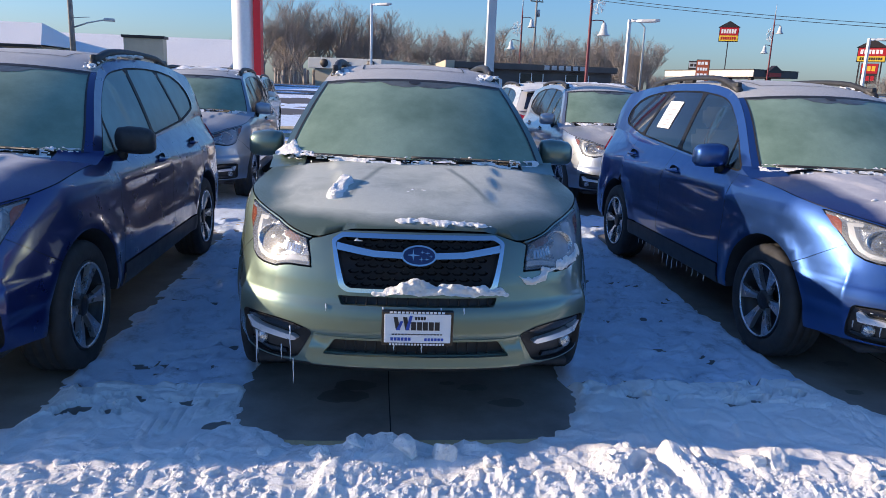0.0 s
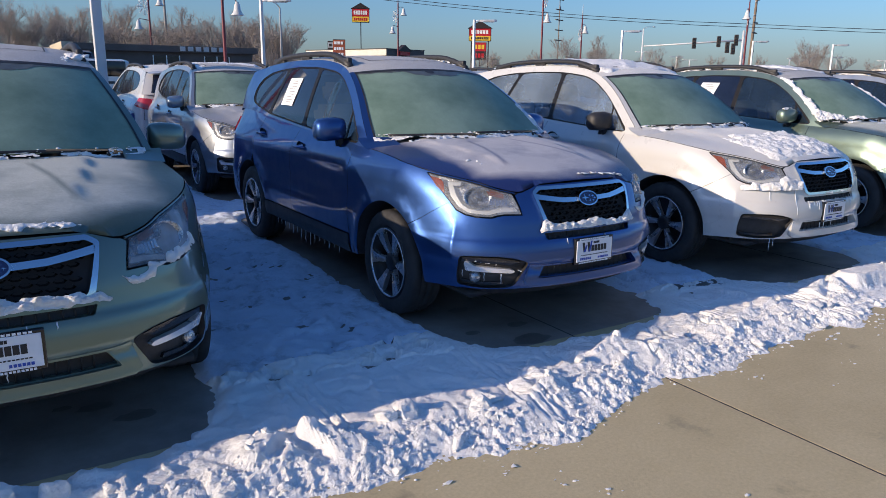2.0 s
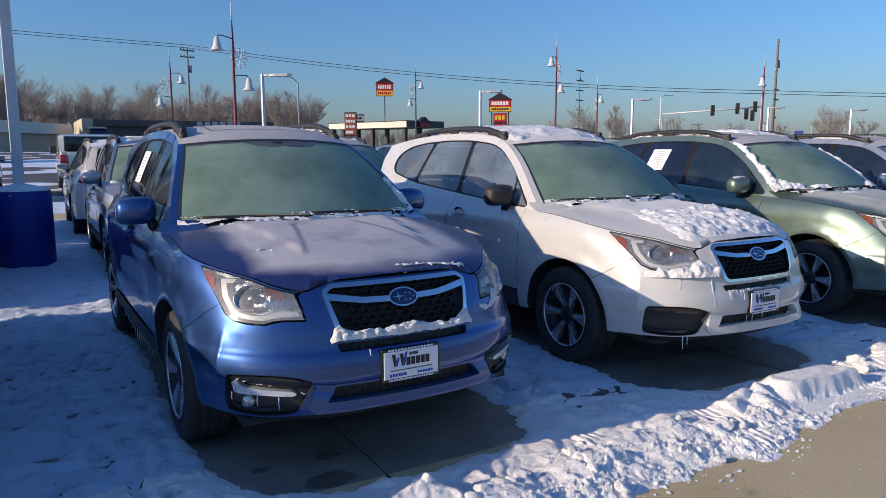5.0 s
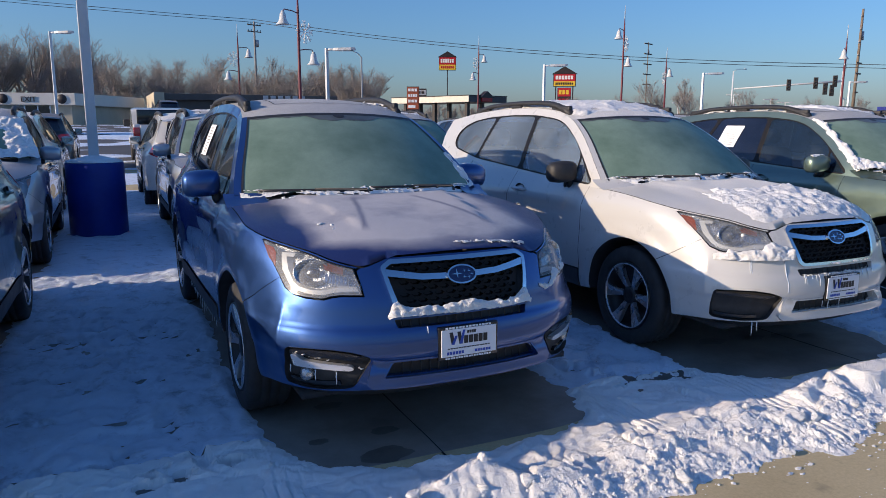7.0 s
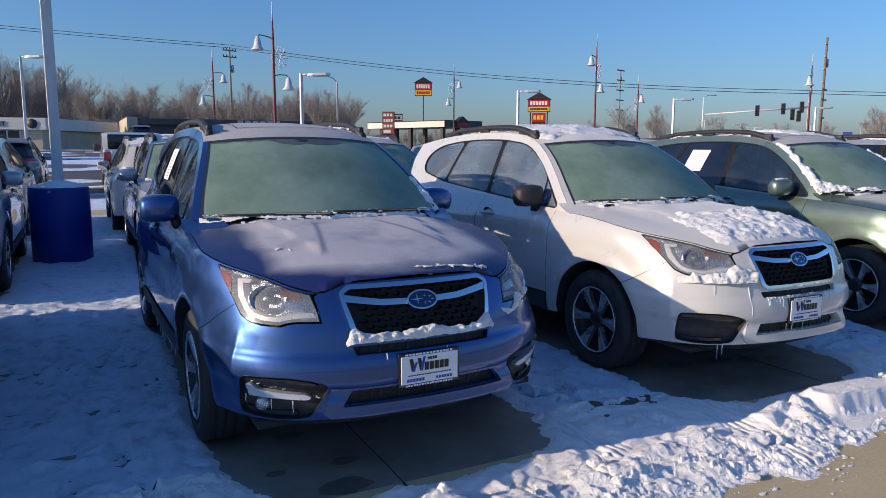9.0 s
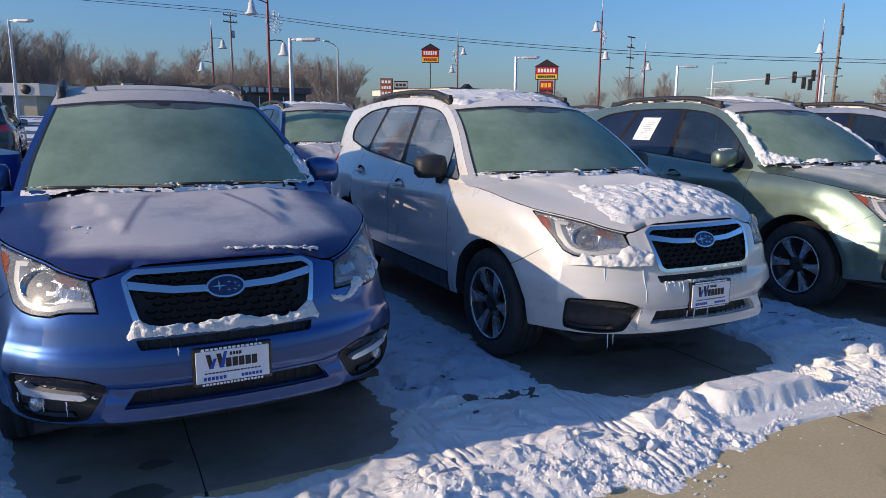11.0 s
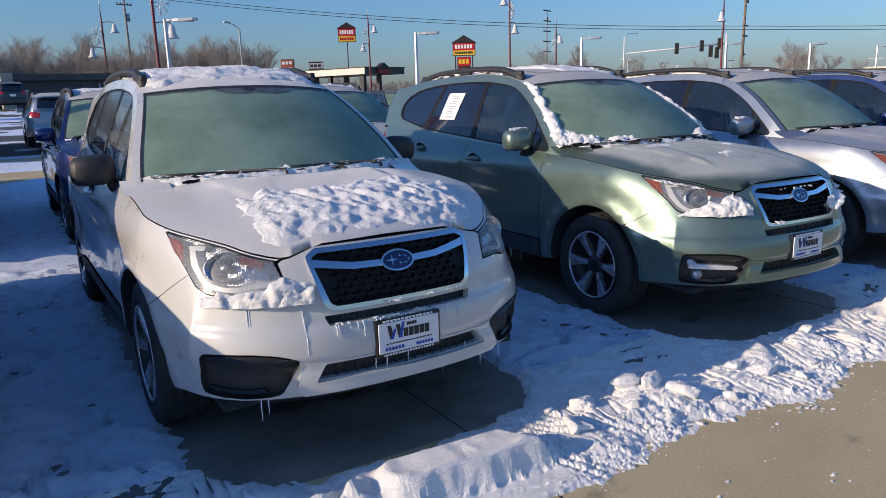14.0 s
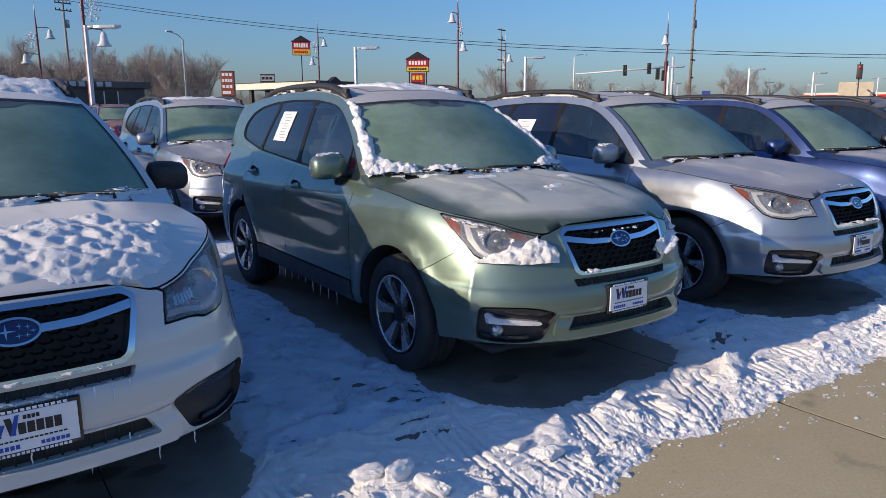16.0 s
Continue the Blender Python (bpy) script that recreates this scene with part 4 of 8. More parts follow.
        for k in range(6):
            bm = bmesh.new()
            u0, z0 = 0.575 + 0.022 * k, 0.800 + 0.002 * k
            rib = [(u0, z0), (u0 + 0.016, z0), (u0 + 0.020, z0 + 0.034), (u0 + 0.004, z0 + 0.034)]
            add_patch(bm, rib if s > 0 else flip(rib), lambda u, z: body_skin(u, z, -0.02), 0.05, (), MID)
            part("reflector_rib", bm, CHROME, head)
        bm = bmesh.new()
        add_patch(bm, [(q * s, w) for q, w in ((0.50, 0.765), (0.50, 0.80), (0.55, 0.82), (0.58, 0.765))][::s], lambda u, z: body_skin(u, z, -0.03), 0.04, (), MID)
        part("lamp_baffle", bm, REFLECTOR, head)
        bm = bmesh.new()
        add_patch(bm, [(q * s, w) for q, w in ((0.60, 0.842), (0.60, 0.868), (0.70, 0.888), (0.735, 0.884), (0.72, 0.862))][::s], lambda u, z: body_skin(u, z, -0.022), 0.04, (), MID)
        part("bulb_cover", bm, AMBER, head, "dull amber bulb cover")
    # plate
    bm = bmesh.new()
    add_box(bm, -0.154, -0.004, 0.446, 0.154, 0.02, 0.604, 0.006)
    plate = part("number_plate", bm, GLOSSBLACK, car, "white dealer plate in a black frame")
    bm = bmesh.new()
    add_box(bm, -0.142, -0.009, 0.462, 0.142, -0.003, 0.590, 0.002)
    part("plate_face", bm, PLATE, plate, smooth=False)
    bm = bmesh.new()
    zb = -0.0105
    rng = random.Random(5)
    def ink_row(z, h, x0, x1, n, gap=0.25):
        wd = (x1 - x0) / n
        for k in range(n):
            add_box(bm, x0 + k * wd, zb, z, x0 + (k + 1 - gap) * wd, -0.008, z + h)
    ink_row(0.519, 0.037, -0.028, 0.098, 5, 0.16)
    ink_row(0.566, 0.013, -0.012, 0.036, 4, 0.2)
    ink_row(0.498, 0.005, -0.11, 0.11, 16)
    for x0 in (-0.104, -0.064):
        vs = [bm.verts.new((x, zb, z)) for x, z in ((x0, 0.578), (x0 + 0.018, 0.578), (x0 + 0.030, 0.519), (x0 + 0.012, 0.519))]
        bm.faces.new(vs)
    part("plate_print", bm, INKBLACK, plate, "dark bars of printing", False)["kind"] = "stuff"
    bm = bmesh.new()
    for x0, z1 in ((-0.092, 0.560), (-0.052, 0.584)):
        vs = [bm.verts.new((x, zb - 0.0004, z)) for x, z in ((x0 + 0.018, z1), (x0 + 0.030, z1), (x0 + 0.015, 0.519), (x0, 0.519))]
        bm.faces.new(vs)
    ink_row(0.472, 0.014, -0.115, -0.025, 6)
    ink_row(0.472, 0.012, 0.03, 0.115, 6)
    part("plate_mark", bm, INKBLUE, plate, "blue tick mark and bars", False)["kind"] = "stuff"
    bm = bmesh.new()
    for z, n in ((0.4495, 18), (0.592, 14)):
        wd = 0.24 / n
        for k in range(n):
            add_box(bm, -0.12 + k * wd, -0.0065, z, -0.12 + (k + 0.7) * wd, -0.004, z + 0.008)
    part("frame_print", bm, PLATE, plate, smooth=False)["kind"] = "stuff"
    # bonnet
    bm = bmesh.new()
    edge = [(p[0] - 0.004, p[1] + 0.003) for p in HE]
    edge[0] = (0, HE[0][1] + 0.003)
    back = [(screen_point(s, 0.0).x, screen_point(s, 0.0).y + 0.012) for s in (0.97, 0.9, 0.75, 0.5, 0.25, 0.0)]
    ring = [(x, y) for x, y in edge if y < back[0][1] - 0.02] + back
    ring = ring + [(-x, y) for x, y in ring[1:-1]][::-1]
    add_patch(bm, ring, lambda x, y: Vector((x, y, hood_z(x, y) + 0.002)), 0.045, (), (0, 0.9, 0.3))
    hood = part("bonnet", bm, SKIN["green"][1], car, "bonnet under a crust of frost")
    # windscreen, cowl, wipers
    bm = bmesh.new()
    grid_faces(bm, lambda s, t: screen_point(s, t), np.linspace(-0.955, 0.955, 22), np.linspace(0.02, 0.985, 14), MID)
    part("windscreen", bm, WSCREEN, car, "windscreen under greenish hoar frost")
    for a, b in ((-1.0, -0.95), (0.95, 1.0)):
        bm = bmesh.new()
        grid_faces(bm, lambda s, t: screen_point(s, t, 0.004), (a, (a + b) / 2, b), np.linspace(0, 1, 12), MID)
        part("windscreen_pillar", bm, SKIN["green"][0], car)
    bm = bmesh.new()
    grid_faces(bm, lambda s, t: screen_point(s, t, 0.003), np.linspace(-0.95, 0.95, 24), (0.955, 1.0), MID)
    for a, b in ((-0.958, -0.935), (0.935, 0.958)):
        grid_faces(bm, lambda s, t: screen_point(s, t, 0.0035), (a, b), np.linspace(0, 1, 12), MID)
    mount = soften([(-0.07, 0.96), (-0.05, 0.895), (0.05, 0.895), (0.07, 0.96)], 0.02)
    add_patch(bm, mount, lambda s, t: screen_point(s, t, 0.003), 0.05, (), MID)
    band = [(s, 0.99) for s in np.linspace(0.93, -0.93, 12)] + [(s, 0.932 + 0.016 * noise.noise(Vector((s * 5, 0.3, 0))) + 0.022 * noise.noise(Vector((s * 13, 1.3, 0))) + 0.012 * noise.noise(Vector((s * 41, 2.3, 0))) - 0.085 * math.exp(-(((s - 0.05) / 0.36) ** 6))) for s in np.linspace(-0.93, 0.93, 90)]
    bm2 = bmesh.new()
    add_patch(bm2, band, lambda s, t: screen_point(s, t, 0.0015), 0.06, (), MID)
    part("clear_band", bm2, BANDGLASS, car, "thawed darker band along the top of the glass")
    part("screen_seal", bm, BLACK, car, "black glass border with the mirror's mount")
    bm = bmesh.new()
    grid_faces(bm, lambda s, t: screen_point(s, 0.03, -0.004) + Vector((0, -0.10 * t, -0.020 - 0.03 * t)), np.linspace(-0.98, 0.98, 20), (0, 0.5, 1.0), (0, 1.2, 0.2))
    part("cowl", bm, BLACK, car)
    for a, b in ((-1.07, -0.80), (0.80, 1.07)):
        bm = bmesh.new()
        grid_faces(bm, lambda s, t: (lambda p: Vector((p.x, p.y - 0.13 * t, p.z + 0.004 + (hood_z(p.x, p.y - 0.13 * t) - 0.006 - p.z) * t ** 0.6)))(screen_point(s, 0.015)), np.linspace(a, b, 8), np.linspace(0, 1, 7), (0, 1.2, 0.2))
        part("cowl_corner", bm, SKIN["green"][0], car)
    for x0, x1 in ((-0.05, -0.62), (0.52, -0.02)):
        bm = bmesh.new()
        pts = [screen_point(x0 / 0.74 + (x1 - x0) / 0.74 * k / 8, 0.002 + 0.022 * math.sin(k / 8 * 1.6), 0.014) for k in range(9)]
        add_tube(bm, pts, [0.008] * 9, 6)
        add_tube(bm, [pts[0] + Vector((0, -0.03, -0.02)), pts[0] + Vector((0, -0.004, 0.004)), pts[4] + Vector((0, -0.006, 0.006))], [0.010, 0.009, 0.006], 6)
        part("wiper", bm, BLACK, car, "black wiper lying frozen on the glass")
    # roof
    bm = bmesh.new()
    grid_faces(bm, lambda s, t: roof_point(s, t), np.linspace(-1, 1, 20), np.linspace(0, 1, 24), MID)
    part("roof", bm, SKIN["green"][1], car, "roof dulled by frost")
    bm = bmesh.new()
    sun_loop = [(-0.62, 0.10), (0.62, 0.10), (0.62, 0.36), (-0.62, 0.36)]
    add_patch(bm, sun_loop, lambda s, t: roof_point(s, t, 0.003), 0.08, [[(-0.605, 0.104), (0.605, 0.104), (0.605, 0.356), (-0.605, 0.356)]], MID)
    part("sunroof_seal", bm, BLACK, car)
    bm = bmesh.new()
    grid_faces(bm, lambda s, t: roof_point(s, 1.0) + Vector((0, 0.15 * t, -0.035 * t)), np.linspace(-0.97, 0.97, 16), (0, 0.5, 1), (0, 4, 1))
    part("spoiler", bm, SKIN["green"][0], car)
    for s in (1, -1):
        bm = bmesh.new()
        ys = np.linspace(2.15, 3.82, 18)
        pts = []
        for i, y in enumerate(ys):
            lift = 0.036 * min(1, min(i, 17 - i) / 3.0) ** 0.8
            pts.append(Vector((s * (ROOF_HALF(y) - 0.035), y, roof_z(ROOF_HALF(y) - 0.035, y) + 0.004 + lift)))
        rows = []
        for i, p in enumerate(pts):
            w, h = 0.024, 0.023 + 0.010 * max(0.0, 1 - min(i, 17 - i) / 3.0)
            rows.append([bm.verts.new(p + Vector((s * a * w, 0, b * h))) for a, b in ((-1, -0.8), (-1, 0.5), (-0.4, 1), (0.5, 0.8), (1, 0.2), (1, -0.8))])
        for r0, r1 in zip(rows, rows[1:]):
            for k in range(6):
                bm.faces.new((r0[k], r0[(k + 1) % 6], r1[(k + 1) % 6], r1[k]))
        bm.faces.new(rows[0])
        bm.faces.new(rows[-1][::-1])
        for y, ln in ((2.30, 0.13), (3.02, 0.08), (3.68, 0.13)):
            z = roof_z(ROOF_HALF(y) - 0.035, y)
            add_box(bm, s * (ROOF_HALF(y) - 0.035) - 0.020, y - ln, z - 0.005, s * (ROOF_HALF(y) - 0.035) + 0.020, y + ln, z + 0.040, 0.012)
        bmesh.ops.recalc_face_normals(bm, faces=bm.faces)
        part("roof_rail", bm, BLACK, car, "black raised roof rail")
    # cabin sides
    DLO = [(1.47, 1.062), (1.66, 1.225), (1.86, 1.375), (2.10, 1.505), (2.28, 1.555), (2.6, 1.585), (3.0, 1.588), (3.4, 1.572), (3.75, 1.535), (3.98, 1.47), (4.08, 1.37), (4.03, 1.262), (3.45, 1.175), (2.58, 1.120), (1.75, 1.070)]
    DLO = soften(DLO, 0.05)
    W1 = soften([(1.735, 1.079), (1.755, 1.283), (1.90, 1.388), (2.12, 1.498), (2.28, 1.542), (2.55, 1.570), (2.545, 1.128)], 0.025)
    W1B = [(1.52, 1.073), (1.715, 1.079), (1.735, 1.262)]
    W2 = soften([(2.60, 1.131), (2.605, 1.573), (3.0, 1.577), (3.24, 1.566), (3.43, 1.184)], 0.025)
    W3 = soften([(3.475, 1.189), (3.295, 1.563), (3.45, 1.555), (3.73, 1.523), (3.95, 1.46), (4.05, 1.365), (4.0, 1.268)], 0.03)
    for s in (1, -1):
        lift = lambda off: (lambda y, z: upper_skin(y, z, off, s))
        front_edge = [(y, ROOF_LINE(y)) for y in np.linspace(1.40, 4.3, 40)]
        lower = [(y, TOP_EDGE(u_at_y(y)) - 0.002) for y in np.linspace(4.42, 1.36, 30)]
        bm = bmesh.new()
        add_patch(bm, front_edge + [(4.40, 1.38)] + lower, lift(0.0), 0.06, [DLO], MID)
        part("cabin_frame", bm, SKIN["green"][0], car)
        bm = bmesh.new()
        add_patch(bm, DLO, lift(-0.006), 0.06, [W1, W1B, W2, W3], MID)
        add_rim(bm, DLO, lift(0.001), lift(-0.01))
        part("window_frame", bm, FRAMEBLACK, car)
        for nm, lp in (("front_window", W1), ("corner_window", W1B), ("rear_window", W2), ("quarter_window", W3)):
            bm = bmesh.new()
            add_patch(bm, lp, lift(-0.010), 0.08, (), MID)
            g = part(nm, bm, PRIVACY if nm in ("rear_window", "quarter_window") else FRONTGLASS, car)
            g.visible_shadow = False
        # mirror
        bm = bmesh.new()
        c = upper_skin(1.77, 1.115, 0, s) + Vector((s * 0.130, -0.04, 0.035))
        prof = [(-0.105, 0.55), (-0.09, 0.86), (-0.04, 1.0), (0.03, 1.0), (0.085, 0.90), (0.108, 0.62)]
        rows = []
        for along, k in prof:
            row = []
            for i in range(18):
                a = 2 * math.pi * i / 18
                ca, sa = math.cos(a), math.sin(a)
                yy = math.copysign(abs(ca) ** 0.7, ca) * (0.085 if ca < 0 else 0.045) * k
                zz = math.copysign(abs(sa) ** 0.7, sa) * 0.082 * k
                row.append(bm.verts.new(c + Vector((s * along, yy + s * 0 + 0.25 * along * 0.5, zz - 0.03 * (along / 0.1) * 0.2))))
            rows.append(row)
        for r0, r1 in zip(rows, rows[1:]):
            for k in range(18):
                bm.faces.new((r0[k], r0[(k + 1) % 18], r1[(k + 1) % 18], r1[k]))
        bm.faces.new(rows[0])
        bm.faces.new(rows[-1])
        bmesh.ops.recalc_face_normals(bm, faces=bm.faces)
        mir = part("door_mirror", bm, SKIN["green"][0], car)
        bm = bmesh.new()
        b0 = upper_skin(1.78, 1.06, 0, s)
        b1 = c + Vector((-s * 0.075, 0.01, -0.06))
        for p0, p1, r0, r1 in ((b0 + Vector((0, -0.03, -0.02)), b1, 0.034, 0.03), (b0 + Vector((0, 0.02, -0.03)), b1 + Vector((0, 0.01, 0)), 0.03, 0.026)):
            add_tube(bm, [p0, (p0 + p1) / 2 + Vector((0, 0, -0.006)), p1 + Vector((0, 0, 0.02))], [r0, r0 * 0.9, r1], 8)
        part("mirror_foot", bm, BLACK, mir, "black mirror foot")
        bm = bmesh.new()
        lp = [(c.x - s * 0.085, c.z - 0.055), (c.x + s * 0.085, c.z - 0.05), (c.x + s * 0.09, c.z + 0.05), (c.x - s * 0.085, c.z + 0.06)]
        vs = [bm.verts.new((a, c.y + 0.047 + 0.12 * (a - c.x) * s, b)) for a, b in lp]
        bm.faces.new(vs)
        part("mirror_glass", bm, CHROME, mir, smooth=False)
    # rear glass
    bm = bmesh.new()
    def rear_pt(s, t):
        z = 1.165 + (1.53 - 1.165) * t
        y0 = lerp_table(z, [(1.16, 4.42), (1.38, 4.395), (1.47, 4.34), (1.54, 4.29)])
        p = upper_skin(y0, z)
        return Vector((s * p.x, y0 + (0.13 - 0.04 * t) * (1 - abs(s) ** 4), z))
    grid_faces(bm, rear_pt, np.linspace(-1, 1, 24), np.linspace(0, 1, 8), MID)
    part("rear_frame", bm, SKIN["green"][0], car)
    bm = bmesh.new()
    grid_faces(bm, lambda s, t: rear_pt(s, t) + Vector((0, 0.006, 0)), np.linspace(-0.80, 0.80, 16), np.linspace(0.08, 0.92, 6), MID)
    part("rear_glass", bm, PRIVACY, car, "dark tinted rear glass")
    bm = bmesh.new()
    add_box(bm, -0.16, 4.575, 0.78, 0.16, 4.60, 0.93, 0.004)
    part("rear_plate", bm, PLATE, car, smooth=False)
    # cabin: floor, dash, seats
    bm = bmesh.new()
    add_box(bm, -0.70, 1.1, 0.5, 0.70, 4.3, 0.55)
    add_box(bm, -0.66, 1.30, 0.6, 0.66, 1.62, 1.04, 0.05)
    part("dashboard", bm, DARK, car)
    for sx, y in ((-0.37, 2.15), (0.37, 2.15), (-0.37, 3.05), (0.37, 3.05)):
        bm = bmesh.new()
        add_box(bm, sx - 0.25, y - 0.05, 0.58, sx + 0.25, y + 0.45, 0.74, 0.05)
        r = bmesh.ops.create_cube(bm, size=1.0)
        bmesh.ops.transform(bm, matrix=Matrix.Translation((sx, y + 0.50, 0.98)) @ Matrix.Rotation(-0.28, 4, "X") @ Matrix.Diagonal((0.48, 0.12, 0.62, 1)), verts=r["verts"])
        bmesh.ops.bevel(bm, geom=list({e for v in r["verts"] for e in v.link_edges}), offset=0.045, segments=3, affect="EDGES")
        st = part("seat", bm, SEATCLOTH, car, "dark grey cloth seat")
        bm = bmesh.new()
        r = bmesh.ops.create_cube(bm, size=1.0)
        bmesh.ops.transform(bm, matrix=Matrix.Translation((sx, y + 0.62, 1.38)) @ Matrix.Rotation(-0.2, 4, "X") @ Matrix.Diagonal((0.27, 0.09, 0.17, 1)), verts=r["verts"])
        bmesh.ops.bevel(bm, geom=list(bm.edges), offset=0.035, segments=3, affect="EDGES")
        for d in (-0.05, 0.05):
            add_tube(bm, [(sx + d, y + 0.60, 1.22), (sx + d, y + 0.62, 1.34)], [0.007, 0.007], 6)
        part("headrest", bm, SEATCLOTH, st)
    return car


PAINTED = ("cowl_corner", "front_bumper", "fender", "front_door", "rear_door", "quarter_panel", "tailgate", "rear_bumper", "windscreen_pillar", "spoiler", "cabin_frame", "rear_frame", "door_handle", "door_mirror", "chin_trim")
FROSTED = ("bonnet", "roof")


def base_name(ob):
    return ob.name.split(".")[0]


def recolour(car, colour, mirrors=None, privacy=None, clear_rear=False, frost_glass=False, basic=False):
    """Gives a copy of the car its paint; the meshes stay shared."""
    for o in list(car.children_recursive):
        n = base_name(o)
        m = None
        if n in PAINTED:
            m = SKIN[colour][0]
            if n == "door_mirror" and mirrors:
                m = mirrors
        elif n in FROSTED:
            m = SKIN[colour][1]
        elif n in ("rear_window", "quarter_window") and (clear_rear or frost_glass):
            m = FROSTGLASS if frost_glass else CLEARGLASS
        elif n in ("front_window", "corner_window") and (frost_glass or clear_rear):
            m = FROSTGLASS if frost_glass else CLEARGLASS
        if m:
            o.material_slots[0].link = "OBJECT"
            o.material_slots[0].material = ROOF_FROST if n == "roof" and colour in ("green", "blue", "deep", "silver", "navy") else m
        if basic and n in ("fog_trim", "fog_lamp"):
            bpy.data.objects.remove(o)
    return car


CAR = build_car()


# ---- the row of cars ----
def rise(y):
    """The lot climbs gently towards the road behind."""
    return 1.45 * smooth(12, 52, y)


SLOTS = [
    # colour, x, y of the nose, turn in degrees, options, label
    ("deep", -2.34, -3.17, 0.0, dict(mirrors=BLACK, frost_glass=True), "deep blue wagon with black mirrors and frosted windows, parked on snow"),
    ("green", 0.233, -3.07, -1.4, dict(), "sage green wagon with a frost-covered bonnet, parked facing out"),
    ("blue", 3.285, -2.907, 0.9, dict(), "bright blue wagon with frosted bonnet and a paper in its window"),
    ("white", 5.905, -2.867, 0.3, dict(mirrors=BLACK, clear_rear=True, basic=True), "white wagon with black mirrors and snow on its bonnet"),
    ("green", 8.703, -2.883, -1.3, dict(), "sage green wagon with snow along its windscreen pillar"),
    ("silver", 11.353, -2.853, 0.1, dict(), "silver wagon with a paper in its rear side window"),
    ("navy", 14.0, -2.84, 0.0, dict(), "medium indigo blue wagon with frost on its glass"),
    ("dark", 16.6, -2.84, 0.0, dict(), "dark grey wagon at the end of the row"),
    ("white", 19.2, -2.84, 0.0, dict(), "white wagon at the far end of the row"),
]
CARS = []
for i, (colour, x, y, turn, opt, label) in enumerate(SLOTS):
    m = pose(x, y, {"silver": -0.022, "navy": -0.05}.get(colour, -0.05 if x > 15 else 0.0), 0, 0, turn)
    if i == 0:
        car = CAR
        car.matrix_basis = m
    else:
        car = copy_thing(CAR, m)
    CARS.append(tagged(car, label, "car", "front row of parked wagons"))
BACK = [
    ("silver", -2.45, 2.75, 1.5, dict(), "silver wagon with a frosted windscreen in the second row"),
    ("silver", 0.32, 2.08, 0, dict(), "silver wagon with snow on its windscreen in the second row"),
    ("dark", 0.15, 22.1, 180, dict(), "dark car seen from behind across the lot"),
    ("silver", 3.42, 2.72, 0, dict(), "silver wagon with a frosted windscreen in the second row"),
    ("deep", 6.0, 2.80, 0, dict(), "deep blue wagon with a frosted windscreen in the second row"),
    ("silver", 8.95, 2.85, 0, dict(), "silver wagon with a paper in its window in the second row"),
    ("silver", 12.0, 2.8, 0, dict(), "silver wagon in the second row"),
    ("white", 14.8, 2.8, 0, dict(), "white wagon in the second row"),
    ("white", 3.3, 12.0, 180, dict(), "white crossover seen from behind with red tail lamps"),
    ("white", 0.25, 11.7, 180, dict(), "white hatchback seen from behind"),
    ("silver", 6.35, 25.0, 180, dict(), "pale grey crossover standing apart, seen from behind"),
    ("dark", 5.9, 51.0, 180, dict(), "dark wagon parked by the far store"),
    ("red", 11.5, 22.0, 0, dict(), "dark red car in a far row"),
    ("silver", 15.5, 18.5, 0, dict(), "silver car in a far row"),
    ("dark", 18.5, 18.5, 0, dict(), "dark car in a far row"),
    ("white", -4.0, 14.0, 0, dict(), "white car in a far row"),
]
BEHIND = []
for colour, x, y, turn, opt, label in BACK:
    car = copy_thing(CAR, pose(x, y, max(0.0, rise(y) - 0.16), 0, 0, turn))
    BEHIND.append(tagged(car, label, "car", "cars parked behind"))
    recolour(car, colour, **opt)
for car, (colour, x, y, turn, opt, label) in list(zip(CARS, SLOTS))[::-1]:
    recolour(car, colour, **opt)


